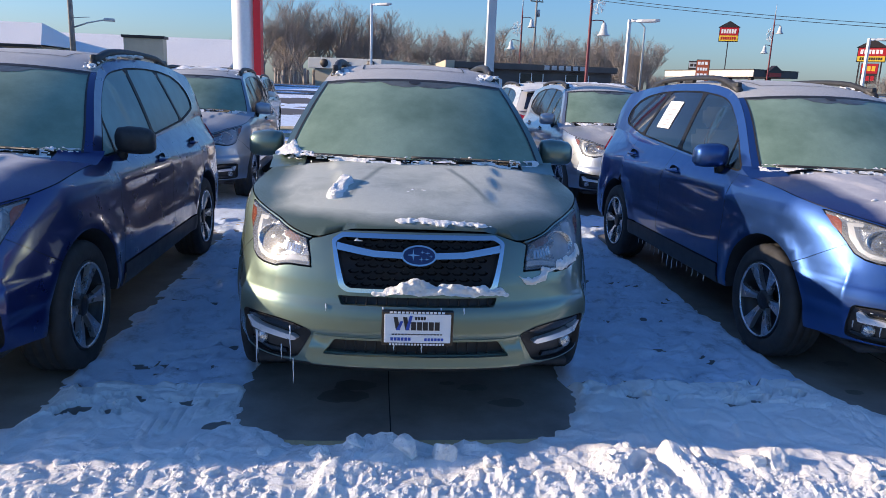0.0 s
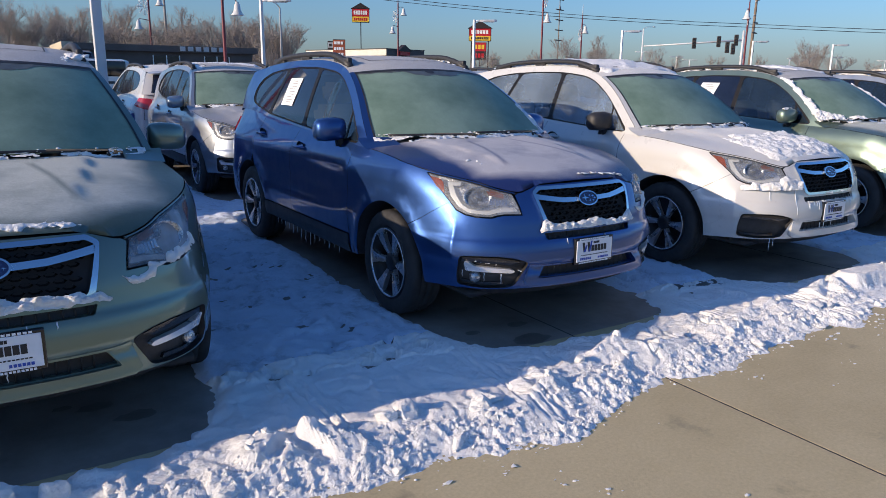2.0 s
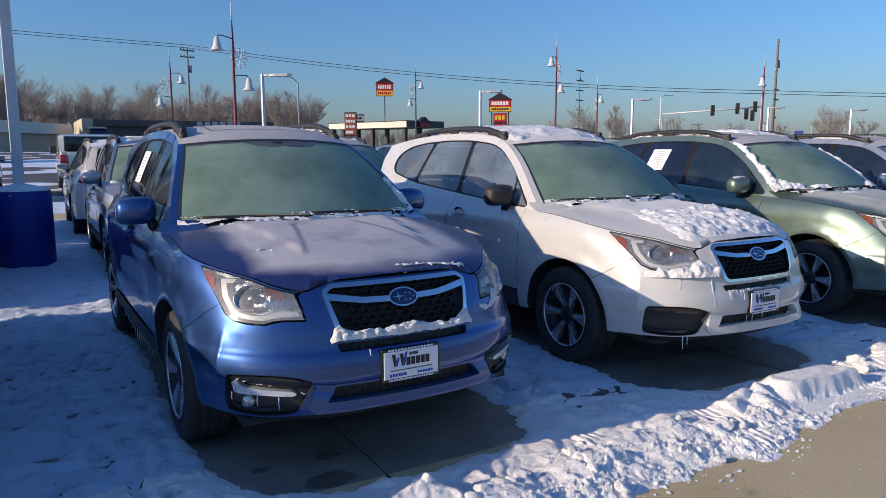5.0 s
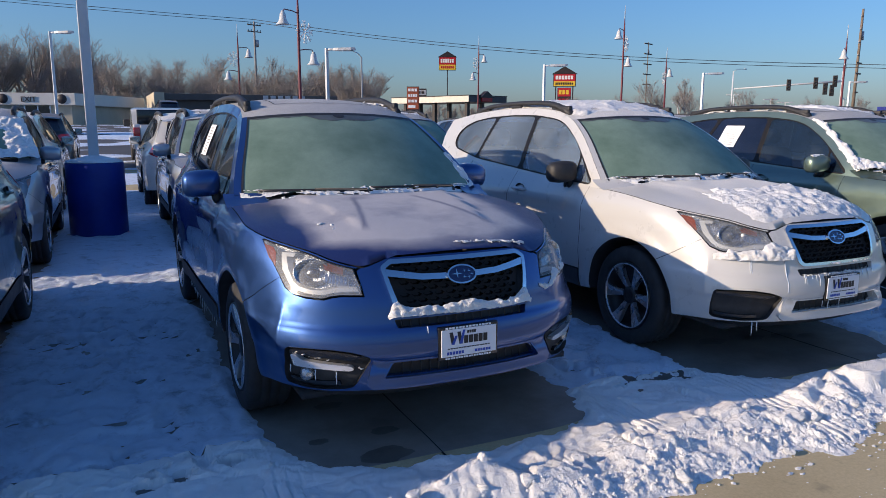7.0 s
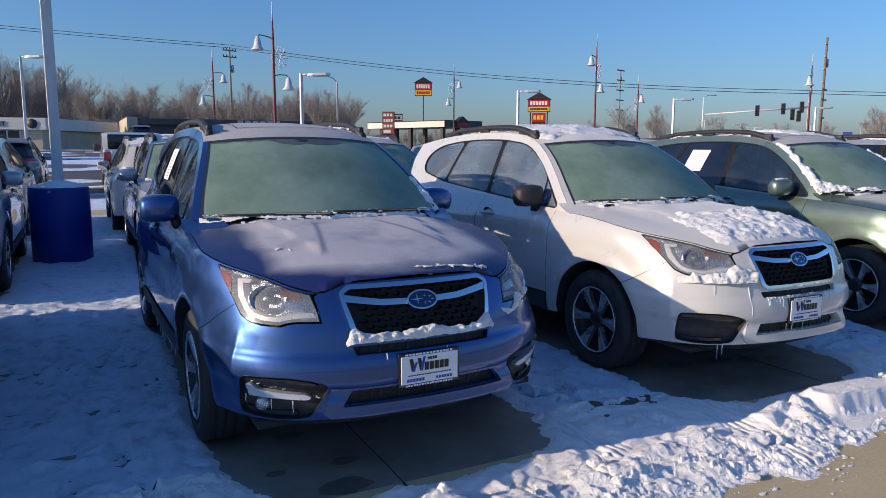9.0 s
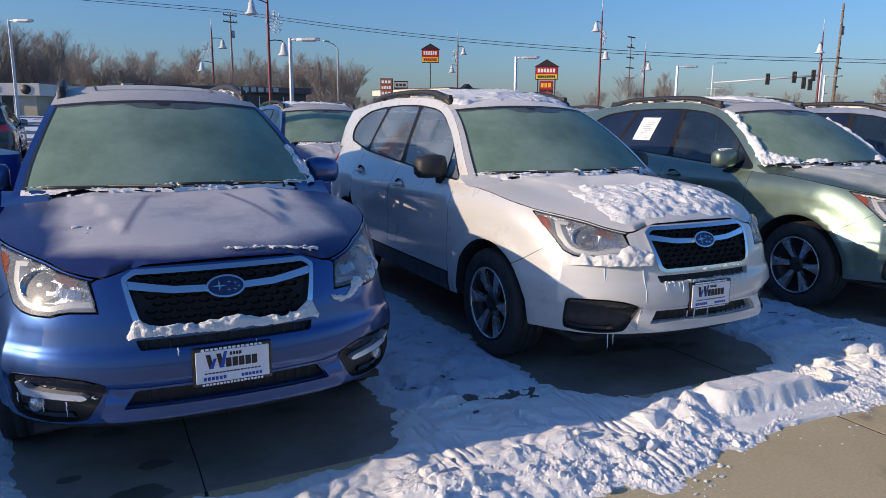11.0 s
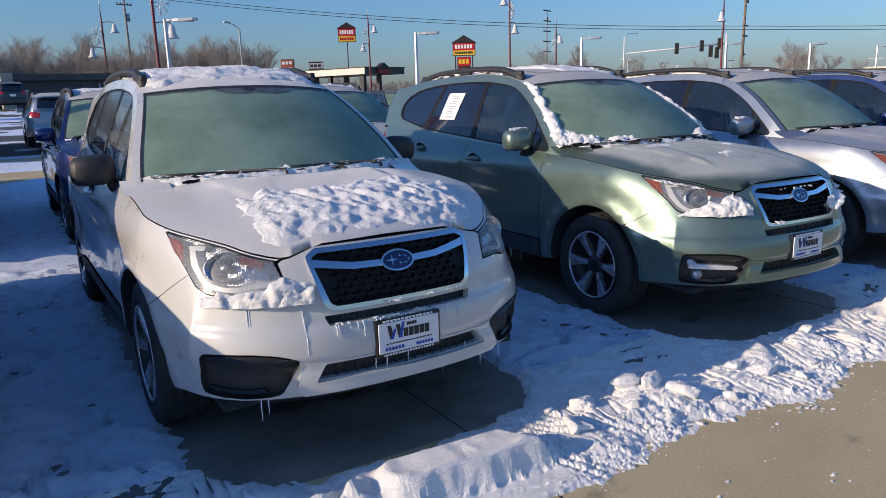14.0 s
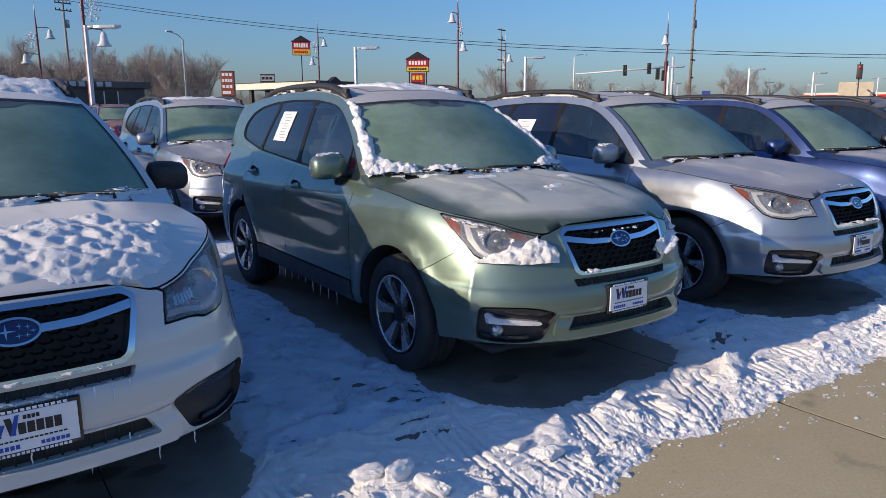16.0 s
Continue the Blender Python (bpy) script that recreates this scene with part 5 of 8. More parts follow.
# ---- a pickup in the lane behind ----
def build_pickup(x, y, label):
    """White pickup seen from its tail, which stands at the origin; it points to +y."""
    truck = new("pickup_truck")
    truck.matrix_basis = pose(x, y, max(0.0, rise(y + 2) - 0.16))
    white = SKIN["white"][0]

    def profile(name, pts, half, material, parent, inset=0.06, label=""):
        """A side profile in (y, z), drawn across the truck with rounded shoulders."""
        bm = bmesh.new()
        pts = soften(pts, 0.07)
        rings = []
        for xx, k in ((-half, 0.93), (-half + inset, 1.0), (half - inset, 1.0), (half, 0.93)):
            cy, cz = sum(p[0] for p in pts) / len(pts), sum(p[1] for p in pts) / len(pts)
            rings.append([bm.verts.new((xx, cy + (a - cy) * (1 - (1 - k) * 0.4), cz + (b - cz) * k)) for a, b in pts])
        for r0, r1 in zip(rings, rings[1:]):
            for q in range(len(pts)):
                bm.faces.new((r0[q], r0[(q + 1) % len(pts)], r1[(q + 1) % len(pts)], r1[q]))
        bm.faces.new(rings[0])
        bm.faces.new(rings[-1])
        bmesh.ops.recalc_face_normals(bm, faces=bm.faces)
        return part(name, bm, material, parent, label, False)

    for s in (-1, 1):
        bm = bmesh.new()
        add_box(bm, s * 0.88 - 0.11, 0.08, 0.62, s * 0.88 + 0.11, 2.0, 1.42, 0.04)
        part("bed_side", bm, white, truck)
        bm = bmesh.new()
        add_box(bm, s * 0.90 - 0.10, 0.0, 0.92, s * 0.90 + 0.095, 0.10, 1.32, 0.025)
        part("tail_lamp", bm, REDLENS, truck, "tall red tail lamp")
    bm = bmesh.new()
    add_box(bm, -0.79, 0.02, 0.70, 0.79, 0.11, 1.40, 0.03)
    gate = part("tailgate", bm, white, truck)
    bm = bmesh.new()
    add_box(bm, -0.14, -0.005, 1.18, 0.14, 0.03, 1.26, 0.01)
    part("handle", bm, BLACK, gate, "black tailgate handle")
    bm = bmesh.new()
    add_box(bm, -0.79, 0.1, 0.66, 0.79, 2.0, 0.74)
    part("bed_floor", bm, BLACK, truck, smooth=False)
    bm = bmesh.new()
    add_box(bm, -0.98, -0.16, 0.50, 0.98, 0.06, 0.70, 0.04)
    part("rear_bumper", bm, CHROME, truck, "chrome rear bumper")
    cab = profile("cab", [(2.0, 0.5), (2.0, 1.42), (2.16, 1.92), (2.6, 1.98), (3.3, 1.97), (3.6, 1.88), (4.25, 1.36), (5.5, 1.24), (5.68, 1.0), (5.66, 0.5)], 0.95, white, truck, 0.16)
    bm = bmesh.new()
    add_box(bm, -0.80, 1.955, 1.40, 0.80, 2.12, 1.90, 0.04)
    part("rear_window", bm, GLOSSBLACK, cab, "dark rear window")
    for s in (-1, 1):
        bm = bmesh.new()
        add_box(bm, s * 0.915 - 0.03, 2.35, 1.40, s * 0.915 + 0.03, 3.7, 1.80, 0.02)
        part("side_window", bm, GLOSSBLACK, cab)
        bm = bmesh.new()
        add_box(bm, s * 1.08 - 0.11, 3.62, 1.34, s * 1.08 + 0.11, 3.76, 1.58, 0.04)
        part("door_mirror", bm, BLACK, cab, "black door mirror")
        for hy in (1.05, 4.7):
            w = lathe_part("wheel", [(s * a, r) for a, r in ((-0.13, 0.22), (-0.13, 0.37), (-0.10, 0.40), (0.10, 0.40), (0.13, 0.37), (0.13, 0.24), (0.11, 0.22))], 32, (s * 0.84, hy, 0.40), RUBBER, truck, "black tyre on a silver wheel")
            lathe_part("rim", [(s * a, r) for a, r in ((0.10, 0.235), (0.105, 0.20), (0.06, 0.12), (0.08, 0.0))], 24, (s * 0.84, hy, 0.40), ALLOY, w)
    return tagged(truck, label, "pickup truck", "cars parked behind")


build_pickup(3.65, 18.9, "white pickup truck seen from behind with red tail lamps")


# ---- ground ----
def noise2(x, y, s, seed=0.0):
    return noise.noise(Vector((x * s, y * s, seed)))


bm = bmesh.new()
xs = [-400, -150, -80, -50, -30, -15, 0, 15, 30, 45, 60, 80, 120, 200, 500]
ys = [-300, -60, -20, -8, 0, 8, 12, 16, 20, 25, 30, 35, 40, 46, 52, 60, 80, 120, 250, 900]
vv = [[bm.verts.new((x, y, rise(y) - 0.16)) for x in xs] for y in ys]
for r0, r1 in zip(vv, vv[1:]):
    for k in range(len(xs) - 1):
        bm.faces.new((r0[k], r0[k + 1], r1[k + 1], r1[k]))
ground = tagged(link_mesh("ground", bm, ROADGREY), "grey asphalt ground that rises gently to the road", "ground", kind="structure")


PADS = [(x, y) for _, x, y, *_ in SLOTS] + [(x, y) for _, x, y, t, *_ in BACK if t == 0 and y < 4]


PADFRONT = {0.2: 0.02, 3.3: 0.03, 5.9: 0.0, 8.7: -0.06, 11.4: -0.04}


def pad_depth(x, y):
    """How far inside the bare ground under a parked car a place lies; below 0: outside."""
    best = -9.0
    for px, py in PADS:
        hw, y0, y1, r = 0.83, py - PADFRONT.get(round(px, 1), 0.0), py + 4.75, 0.5
        qx, qy = abs(x - px) - (hw - r), abs(y - (y0 + y1) / 2) - ((y1 - y0) / 2 - r)
        d = r - math.hypot(max(qx, 0), max(qy, 0)) - min(max(qx, qy), 0)
        best = max(best, d)
    return best


EDGE = [(-9, -3.66), (0.5, -3.66), (1.5, -3.76), (1.9, -3.80), (2.3, -3.90), (2.7, -3.74), (3.1, -3.67), (3.5, -3.76), (4.05, -3.66), (4.7, -3.61), (4.86, -3.77), (5.05, -3.66), (5.3, -3.58), (5.6, -3.54), (5.8, -3.47), (6.07, -3.45), (6.4, -3.54), (7.0, -3.45), (7.6, -3.49), (7.7, -3.61), (8.0, -3.52), (8.3, -3.46), (8.7, -3.51), (9.3, -3.48), (10.0, -3.50), (40, -3.50)]


def edge_y(x):
    return lerp_table(x, EDGE) + 0.03 * noise2(x, 0, 7.0, 1.2) + 0.025 * noise2(x, 0, 23.0, 2.2)


def chunk(x, y, s, seed):
    """Rounded lumps with sharp creases between them."""
    d = noise.voronoi(Vector((x * s, y * s, seed)))[0][0]
    return max(0.0, 1 - (1.25 * d) ** 2)


# tyre tracks: from, to, half width, depth
TRACKS = [
    (5.04, -1.6, 5.06, -3.75, 0.10, 1.0), (5.20, -2.2, 5.48, -3.75, 0.09, 1.0), (4.62, -2.9, 4.85, -3.8, 0.10, 0.8),
    (6.36, -2.9, 6.82, -3.75, 0.11, 1.2), (6.68, -2.8, 6.70, -3.75, 0.10, 1.0), (7.05, -2.9, 7.0, -3.8, 0.10, 0.9),
    (7.83, -1.6, 7.45, -3.7, 0.11, 1.0), (6.85, -2.2, 7.28, -3.3, 0.09, 0.8), (8.25, -2.9, 8.0, -3.8, 0.10, 1.0),
    (9.65, -2.1, 8.60, -3.65, 0.12, 1.2), (9.45, -2.7, 9.52, -3.8, 0.11, 1.2), (10.1, -2.3, 9.75, -3.7, 0.10, 0.9),
    (10.5, -1.5, 10.35, -3.7, 0.10, 1.0), (11.0, -2.9, 11.3, -3.8, 0.10, 1.0), (12.2, -2.5, 12.0, -3.8, 0.10, 1.0),
    (2.45, -2.9, 2.30, -3.7, 0.10, 0.6), (1.25, -1.8, 1.45, -3.4, 0.10, 0.5), (4.25, -1.2, 4.20, -3.4, 0.10, 0.6),
    (3.6, -3.05, 4.5, -3.45, 0.10, 0.8), (7.3, -3.1, 8.6, -3.35, 0.10, 0.8), (-0.9, -1.5, -0.8, -3.4, 0.10, 0.5),
]
for k in range(14):
    q = 6.25 + 0.48 * k
    TRACKS.append((q, -3.0, q + (0.30, -0.15, 0.45, 0.1)[k % 4], -3.7, 0.11, (0.9, 0.6, 1.0)[k % 3]))
TRACKS = [(Vector((a, b)), Vector((c, d)), w, k) for a, b, c, d, w, k in TRACKS]


def pressed(x, y):
    """How far tyres pressed the snow at a place, and the relief of their tread."""
    press, rib = 0.0, 0.0
    for a, b, w, k in TRACKS:
        if abs(x - (a.x + b.x) / 2) > abs(a.x - b.x) / 2 + w + 0.06:
            continue
        ln = (b - a).length
        dx, dy = (b.x - a.x) / ln, (b.y - a.y) / ln
        along = (x - a.x) * dx + (y - a.y) * dy
        if not -0.1 < along < ln + 0.1:
            continue
        bend = 0.05 * math.sin(along * 2.1 + a.x * 5)
        side = (x - a.x) * dy - (y - a.y) * dx + bend
        q = (1 - smooth(w - 0.02, w + 0.02, abs(side))) * smooth(-0.1, 0.1, along) * (1 - smooth(ln - 0.1, ln + 0.1, along)) * k
        q *= smooth(-0.15, 0.12, noise2(x, y, 2.3, 33.0 + a.x))
        if q > press:
            press = q
            rib = -q * max(0.0, math.cos(2 * math.pi * side / 0.052)) ** 2
    return press, rib


def snow_height(x, y):
    p = pad_depth(x, y)
    if p > 0.16:
        return -0.02
    n1, n2, n3, n4 = noise2(x, y, 1.3, 0.5), noise2(x, y, 5.0, 2.5), noise2(x, y, 15.0, 4.5), noise2(x, y, 38.0, 6.5)
    field = 0.036 + 0.010 * n1 + 0.012 * n2 + 0.007 * n3 + 0.003 * n4
    field -= 0.020 * smooth(0.2, 0.5, noise2(x, y * 0.7, 4.2, 9.7))
    field -= 0.012 * smooth(0.1, 0.4, noise2(x * 0.8, y, 8.5, 29.7))
    field += 0.012 * (1 - smooth(0.0, 0.16, abs(noise2(x + 0.08 * n2, y, 3.4, 53.0)))) - 0.010 * (1 - smooth(0.0, 0.2, abs(noise2(x, y + 0.08 * n2, 6.1, 57.0))))
    h = field
    press, rib = pressed(x, y) if y < -1.0 else (0.0, 0.0)
    d = y - edge_y(x)
    if d < 1.1:
        wx, wy = x + 0.10 * noise2(x, y, 4.0, 41.0), y + 0.10 * noise2(x, y, 4.0, 43.0)
        rubble = smooth(-0.35, 0.15, noise2(x, y, 1.4, 61.0) + 0.15 * (x < 4.6))
        big = smooth(-0.1, 0.5, noise2(x, y, 2.3, 6.0))
        near, cell = noise.voronoi(Vector((wx * 3.1, wy * 3.4, 1.0)))[:2]
        level = 0.5 + 0.9 * noise.noise(cell[0] * 5.3)
        tilt = 0.5 * ((wx * 3.1 - cell[0].x) * noise.noise(cell[0] * 3.1) + (wy * 3.4 - cell[0].y))
        plate = smooth(0.02, 0.20, near[1] - near[0]) * max(0.0, level - 0.35 + tilt)
        bits = smooth(0.25, 0.6, chunk(wx, wy, 13.0, 2.0)) * smooth(0.05, 0.3, noise2(x, y, 5.2, 73.0))
        lump = 0.012 + 0.034 * big + rubble * (0.120 * plate + 0.010 * bits)
        lump += 0.006 * noise2(wx, wy, 21.0, 15.0) + 0.005 * noise2(x, y, 47.0, 25.0)
        ridge = smooth(0.08, 0.44, d) * (1 - smooth(0.36 + 0.14 * n2, 0.66 + 0.12 * n2, d))
        ragged = smooth(0.0, 0.20, d + 0.09 * noise2(x, y, 9.0, 81.0) + 0.05 * n4)
        h = 0.7 * field * smooth(-0.02, 0.1, d) * ragged + ridge * (0.006 + 0.82 * lump) - 0.03 * (1 - smooth(-0.06, 0.02, d + 0.03 * n3))
        # crumbs at the thin edge
        if d < 0.28:
            h += (0.020 * max(0.0, chunk(x, y, 24.0, 4.0) - 0.35) + 0.010 * max(0.0, chunk(x, y, 50.0, 5.0) - 0.3)) * smooth(-0.12, 0.06, d) * smooth(-0.15, 0.2, noise2(x, y, 5.0, 91.0) + 0.1)
        # a long smooth loaf of snow beside a flat wheel groove
        c = math.hypot(max(abs(x - 5.98) - 0.30, 0) / 0.10, (y + 3.20 + 0.05 * (x - 6)) / 0.13)
        if c < 1.6:
            loaf = (1 - smooth(0.55, 1.15, c + 0.12 * n2 + 0.1 * n3))
            h = h * (1 - loaf) + loaf * (0.130 + 0.012 * n2 + 0.008 * n3)
        g = 0.9 * smooth(5.5, 5.62, x) * (1 - smooth(6.25, 6.45, x)) * (1 - smooth(0.05, 0.09, abs(y + 3.42 + 0.05 * (x - 6))))
        h = h * (1 - g) + g * 0.018
    if press > 0 and h > 0:
        h = h * (1 - 0.55 * min(1.0, press)) + 0.012 * min(1.0, press) * smooth(0.0, 0.03, h) + 0.024 * rib * smooth(0.0, 0.02, h)
    if p > -0.25:
        wob = 0.06 * noise2(x, y, 4.0, 11.0) + 0.035 * noise2(x, y, 14.0, 13.0) + 0.015 * n4
        h = h * (1 - smooth(-0.10 + wob, 0.0 + wob, p)) - 0.02 * smooth(-0.03 + wob, 0.03 + wob, p)
    if y > 1.2:
        h += 0.012 * noise2(x, y, 0.5, 3.0)
    return h


# scuffs down to the ground, and foot prints: x, y, turn, length, width, depth
rng = random.Random(21)
SCUFFS = []
LANES = [(a + b) / 2 for a, b in zip([-2.34, 0.233, 3.285, 5.905, 8.703, 11.353], [0.233, 3.285, 5.905, 8.703, 11.353, 14.0])]
for c in LANES:
    for k in range(24):
        x0, y0 = c + rng.gauss(0.0, 0.22), rng.uniform(-2.85, 1.5)
        for q in range(rng.choice((1, 2, 3))):
            SCUFFS.append((x0 + rng.gauss(0, 0.08), y0 + rng.gauss(0, 0.06), rng.uniform(-0.9, 0.5), rng.uniform(0.03, 0.08), rng.uniform(0.018, 0.034), 0.11))
    for k in range(18):
        SCUFFS.append((c + rng.uniform(-0.45, 0.45), rng.uniform(-3.0, 1.4), rng.uniform(1.1, 2.0), 0.13, 0.048, 0.030))
    # heels dragged down to the ground
    for k in range(13):
        x0, y0 = c + rng.gauss(0.0, 0.26), rng.uniform(-2.9, 0.9)
        a = rng.uniform(-0.35, 0.55)
        SCUFFS.append((x0, y0, a, rng.uniform(0.06, 0.12), rng.uniform(0.032, 0.052), 0.12))
        if k % 2:
            SCUFFS.append((x0 + 0.14 * math.cos(a), y0 + rng.uniform(-0.09, 0.09), a + 0.4, 0.06, 0.034, 0.12))


def snow_sheet(name, x0, x1, y0, y1, step, label):
    nx, ny = int(round((x1 - x0) / step)), int(round((y1 - y0) / step))
    hs = [[snow_height(x0 + i * step, y0 + j * step) for i in range(nx + 1)] for j in range(ny + 1)]
    if step < 0.05:
        for sx, sy, a, ln, w, dep in SCUFFS:
            ca, sa, reach = math.cos(a), math.sin(a), ln + 0.05
            for j in range(max(0, int((sy - reach - y0) / step)), min(ny, int((sy + reach - y0) / step)) + 1):
                for i in range(max(0, int((sx - reach - x0) / step)), min(nx, int((sx + reach - x0) / step)) + 1):
                    x, y = x0 + i * step - sx, y0 + j * step - sy
                    u, v = (x * ca + y * sa) / ln, (y * ca - x * sa) / max(w, step * 0.7)
                    r = math.sqrt(u * u + v * v) + 0.6 * noise2(x + sx, y + sy, 26.0, 5.0)
                    h = hs[j][i]
                    if h > 0:
                        hs[j][i] = max(-0.004 if dep > 0.05 else 0.006, h - dep * (1 - smooth(0.6, 1.0, r)) + 0.004 * smooth(0.9, 1.05, r) * (1 - smooth(1.05, 1.5, r)))
    verts, ids, faces = [], {}, []

    def vid(i, j):
        if (i, j) not in ids:
            ids[(i, j)] = len(verts)
            verts.append((x0 + i * step, y0 + j * step, hs[j][i]))
        return ids[(i, j)]
    for j in range(ny):
        for i in range(nx):
            if max(hs[j][i], hs[j][i + 1], hs[j + 1][i], hs[j + 1][i + 1]) > 0.001:
                faces.append((vid(i, j), vid(i + 1, j), vid(i + 1, j + 1), vid(i, j + 1)))
    me = bpy.data.meshes.new(name)
    me.from_pydata(verts, [], faces)
    me.polygons.foreach_set("use_smooth", [step > 0.02] * len(me.polygons))
    # the field gets the shade-blue snow, the sunlit ridge the neutral one
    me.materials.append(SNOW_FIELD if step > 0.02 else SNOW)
    return tagged(new(name, me), label, "snow", kind="stuff")


snow_sheet("snow_bank", -4.0, 13.0, -3.95, -2.5, 0.0125, "ploughed ridge of lumpy white snow along the cars")
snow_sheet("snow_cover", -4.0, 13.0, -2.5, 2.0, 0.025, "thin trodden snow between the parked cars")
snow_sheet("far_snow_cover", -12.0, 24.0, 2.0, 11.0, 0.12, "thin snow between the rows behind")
snow_sheet("end_snow_cover", 13.0, 24.0, -4.1, 2.0, 0.08, "snow at the far end of the row")

# patchy snow on the lot and the road behind
def lot_snow(x, y):
    lane = 0.5 * math.sin(y * 0.9 + 0.4) + 0.25 * math.sin(y * 2.3)
    return 0.05 * (noise2(x * 0.35, y, 0.5, 7.0) + 0.45 * noise2(x * 0.5, y, 1.7, 9.0) + 0.55 * lane - 0.02)


nx, ny, verts, faces = 150, 130, [], []
for j in range(ny + 1):
    for i in range(nx + 1):
        x, y = -14 + i * 0.4, 11 + j * 0.3
        verts.append((x, y, max(0.0, rise(y) - 0.16) + lot_snow(x, y)))
for j in range(ny):
    for i in range(nx):
        q = [j * (nx + 1) + i, j * (nx + 1) + i + 1, (j + 1) * (nx + 1) + i + 1, (j + 1) * (nx + 1) + i]
        if max(lot_snow(verts[v][0], verts[v][1]) for v in q) > 0:
            faces.append(q)
me = bpy.data.meshes.new("lot_snow")
me.from_pydata(verts, [], faces)
me.materials.append(SNOW_FIELD)
tagged(new("lot_snow", me), "patchy snow on the lot and road behind", "snow", kind="stuff")

# loose lumps on the bank and crumbs on the concrete
def clod(bm, c, r, rng, fine):
    """A broken lump of snow: a ball cut flat on several sides, with a rough skin."""
    cuts = []
    for k in range(9):
        n = Vector((rng.gauss(0, 1), rng.gauss(0, 1), rng.gauss(0.25, 1))).normalized()
        cuts.append((n, rng.uniform(0.45, 0.85)))
    sc = Vector((rng.uniform(0.9, 1.6), rng.uniform(0.7, 1.1), rng.uniform(0.55, 0.95)))
    turn = Matrix.Rotation(rng.uniform(0, 6.3), 3, "Z")
    seed = Vector((rng.uniform(0, 90), rng.uniform(0, 90), 0))
    for v in bmesh.ops.create_icosphere(bm, subdivisions=3 if fine else 2, radius=1.0)["verts"]:
        d = v.co.normalized()
        k = 1.0
        for n, q in cuts:
            f = n.dot(d)
            if f > 0.05:
                k = min(k, q / f)
        k *= 1 + 0.14 * noise.noise(d * 2.6 + seed) + 0.09 * noise.noise(d * 7.0 + seed)
        v.co = c + turn @ Vector((d.x * sc.x, d.y * sc.y, d.z * sc.z)) * (k * r)


rng = random.Random(11)
bm = bmesh.new()
for i in range(330):
    x = rng.uniform(-3.5, 13.0)
    y = edge_y(x) + (rng.uniform(0.02, 0.30) if i % 3 else rng.gauss(0.40, 0.07))
    if 5.5 < x < 6.45:
        continue
    r = (0.008 + 0.030 * rng.random() ** 2.5) if i % 3 else (0.022 + 0.050 * rng.random() ** 1.8)
    clod(bm, Vector((x, y, max(0.0, snow_height(x, y)) + r * 0.18)), r, rng, r > 0.03)
tagged(link_mesh("snow_lumps", bm, SNOW, smooth=False), "loose broken clods of snow on the ridge", "snow", kind="stuff")
# grit: thousands of small grains along the thin foot of the ridge
verts, faces = [], []
for k in range(7000):
    x = rng.uniform(-3.8, 13.0)
    d = rng.uniform(-0.05, 0.34) + 0.05 * noise2(x, 0, 3.0, 17.0)
    if (d < 0.02 and rng.random() < 0.75) or (5.55 < x < 6.4 and d > 0.05):
        continue
    y = edge_y(x) + d
    r = 0.003 + 0.008 * rng.random() ** 4
    z = max(0.0, snow_height(x, y)) + r * 0.3
    t = rng.uniform(0, 6.3)
    ca, sa = math.cos(t) * r * rng.uniform(0.8, 1.7), math.sin(t) * r
    n = len(verts)
    verts += [(x + ca, y + sa, z), (x - sa, y + ca, z), (x - ca, y - sa, z), (x + sa, y - ca, z), (x, y, z + r * 0.8), (x, y, z - r * 0.6)]
    faces += [(n + a, n + (a + 1) % 4, n + 4) for a in range(4)] + [(n + (a + 1) % 4, n + a, n + 5) for a in range(4)]
me = bpy.data.meshes.new("snow_grit")
me.from_pydata(verts, [], faces)
me.materials.append(SNOW)
tagged(new("snow_grit", me), "coarse grains of snow along the foot of the ridge", "snow", kind="stuff")
bm = bmesh.new()
for i in range(230):
    x0 = rng.uniform(1.5, 13.0) if i % 3 else rng.uniform(7.5, 11.0)
    y0 = edge_y(x0) + 0.06 - 0.9 * rng.random() ** 2.4
    for q in range(rng.choice((1, 2, 4, 7))):
        x, y = x0 + rng.gauss(0, 0.035), y0 + rng.gauss(0, 0.022)
        r = 0.002 + 0.009 * rng.random() ** 3
        res = bmesh.ops.create_icosphere(bm, subdivisions=1, radius=r)
        for v in res["verts"]:
            v.co = Vector((v.co.x * 1.8, v.co.y * 1.1, v.co.z * 0.45)) * (1 + 0.9 * noise.noise(v.co * (0.9 / r) + Vector((i, q, 0)))) + Vector((x, y, r * 0.3))
tagged(link_mesh("snow_crumbs", bm, SNOW, smooth=False), "crumbs of snow strewn on bare concrete", "snow", kind="stuff")

# ---- light poles, signs, trees beyond ----
GALV = mat("galvanised_white_pole", (0.62, 0.64, 0.66), 0.5, 0.1, vary=0.1, scale=2)
REDPOLE = mat("red_pole_paint", (0.15, 0.022, 0.03), 0.45, vary=0.15, scale=2)
WOODPOLE = mat("weathered_pole_wood", (0.20, 0.155, 0.115), 0.9, vary=0.3, scale=3)
OLDWOOD = mat("silvered_pole_wood", (0.27, 0.255, 0.24), 0.9, vary=0.3, scale=3)
LAMPGREY = mat("lamp_housing", (0.5, 0.51, 0.52), 0.45, 0.2, vary=0.1)
BELLGLASS = mat("bell_glass", (0.62, 0.63, 0.62), 0.35, vary=0.1)
BARREL = mat("blue_base_paint", (0.012, 0.03, 0.26), 0.5, vary=0.2, scale=3, bump=0.1, bscale=30)
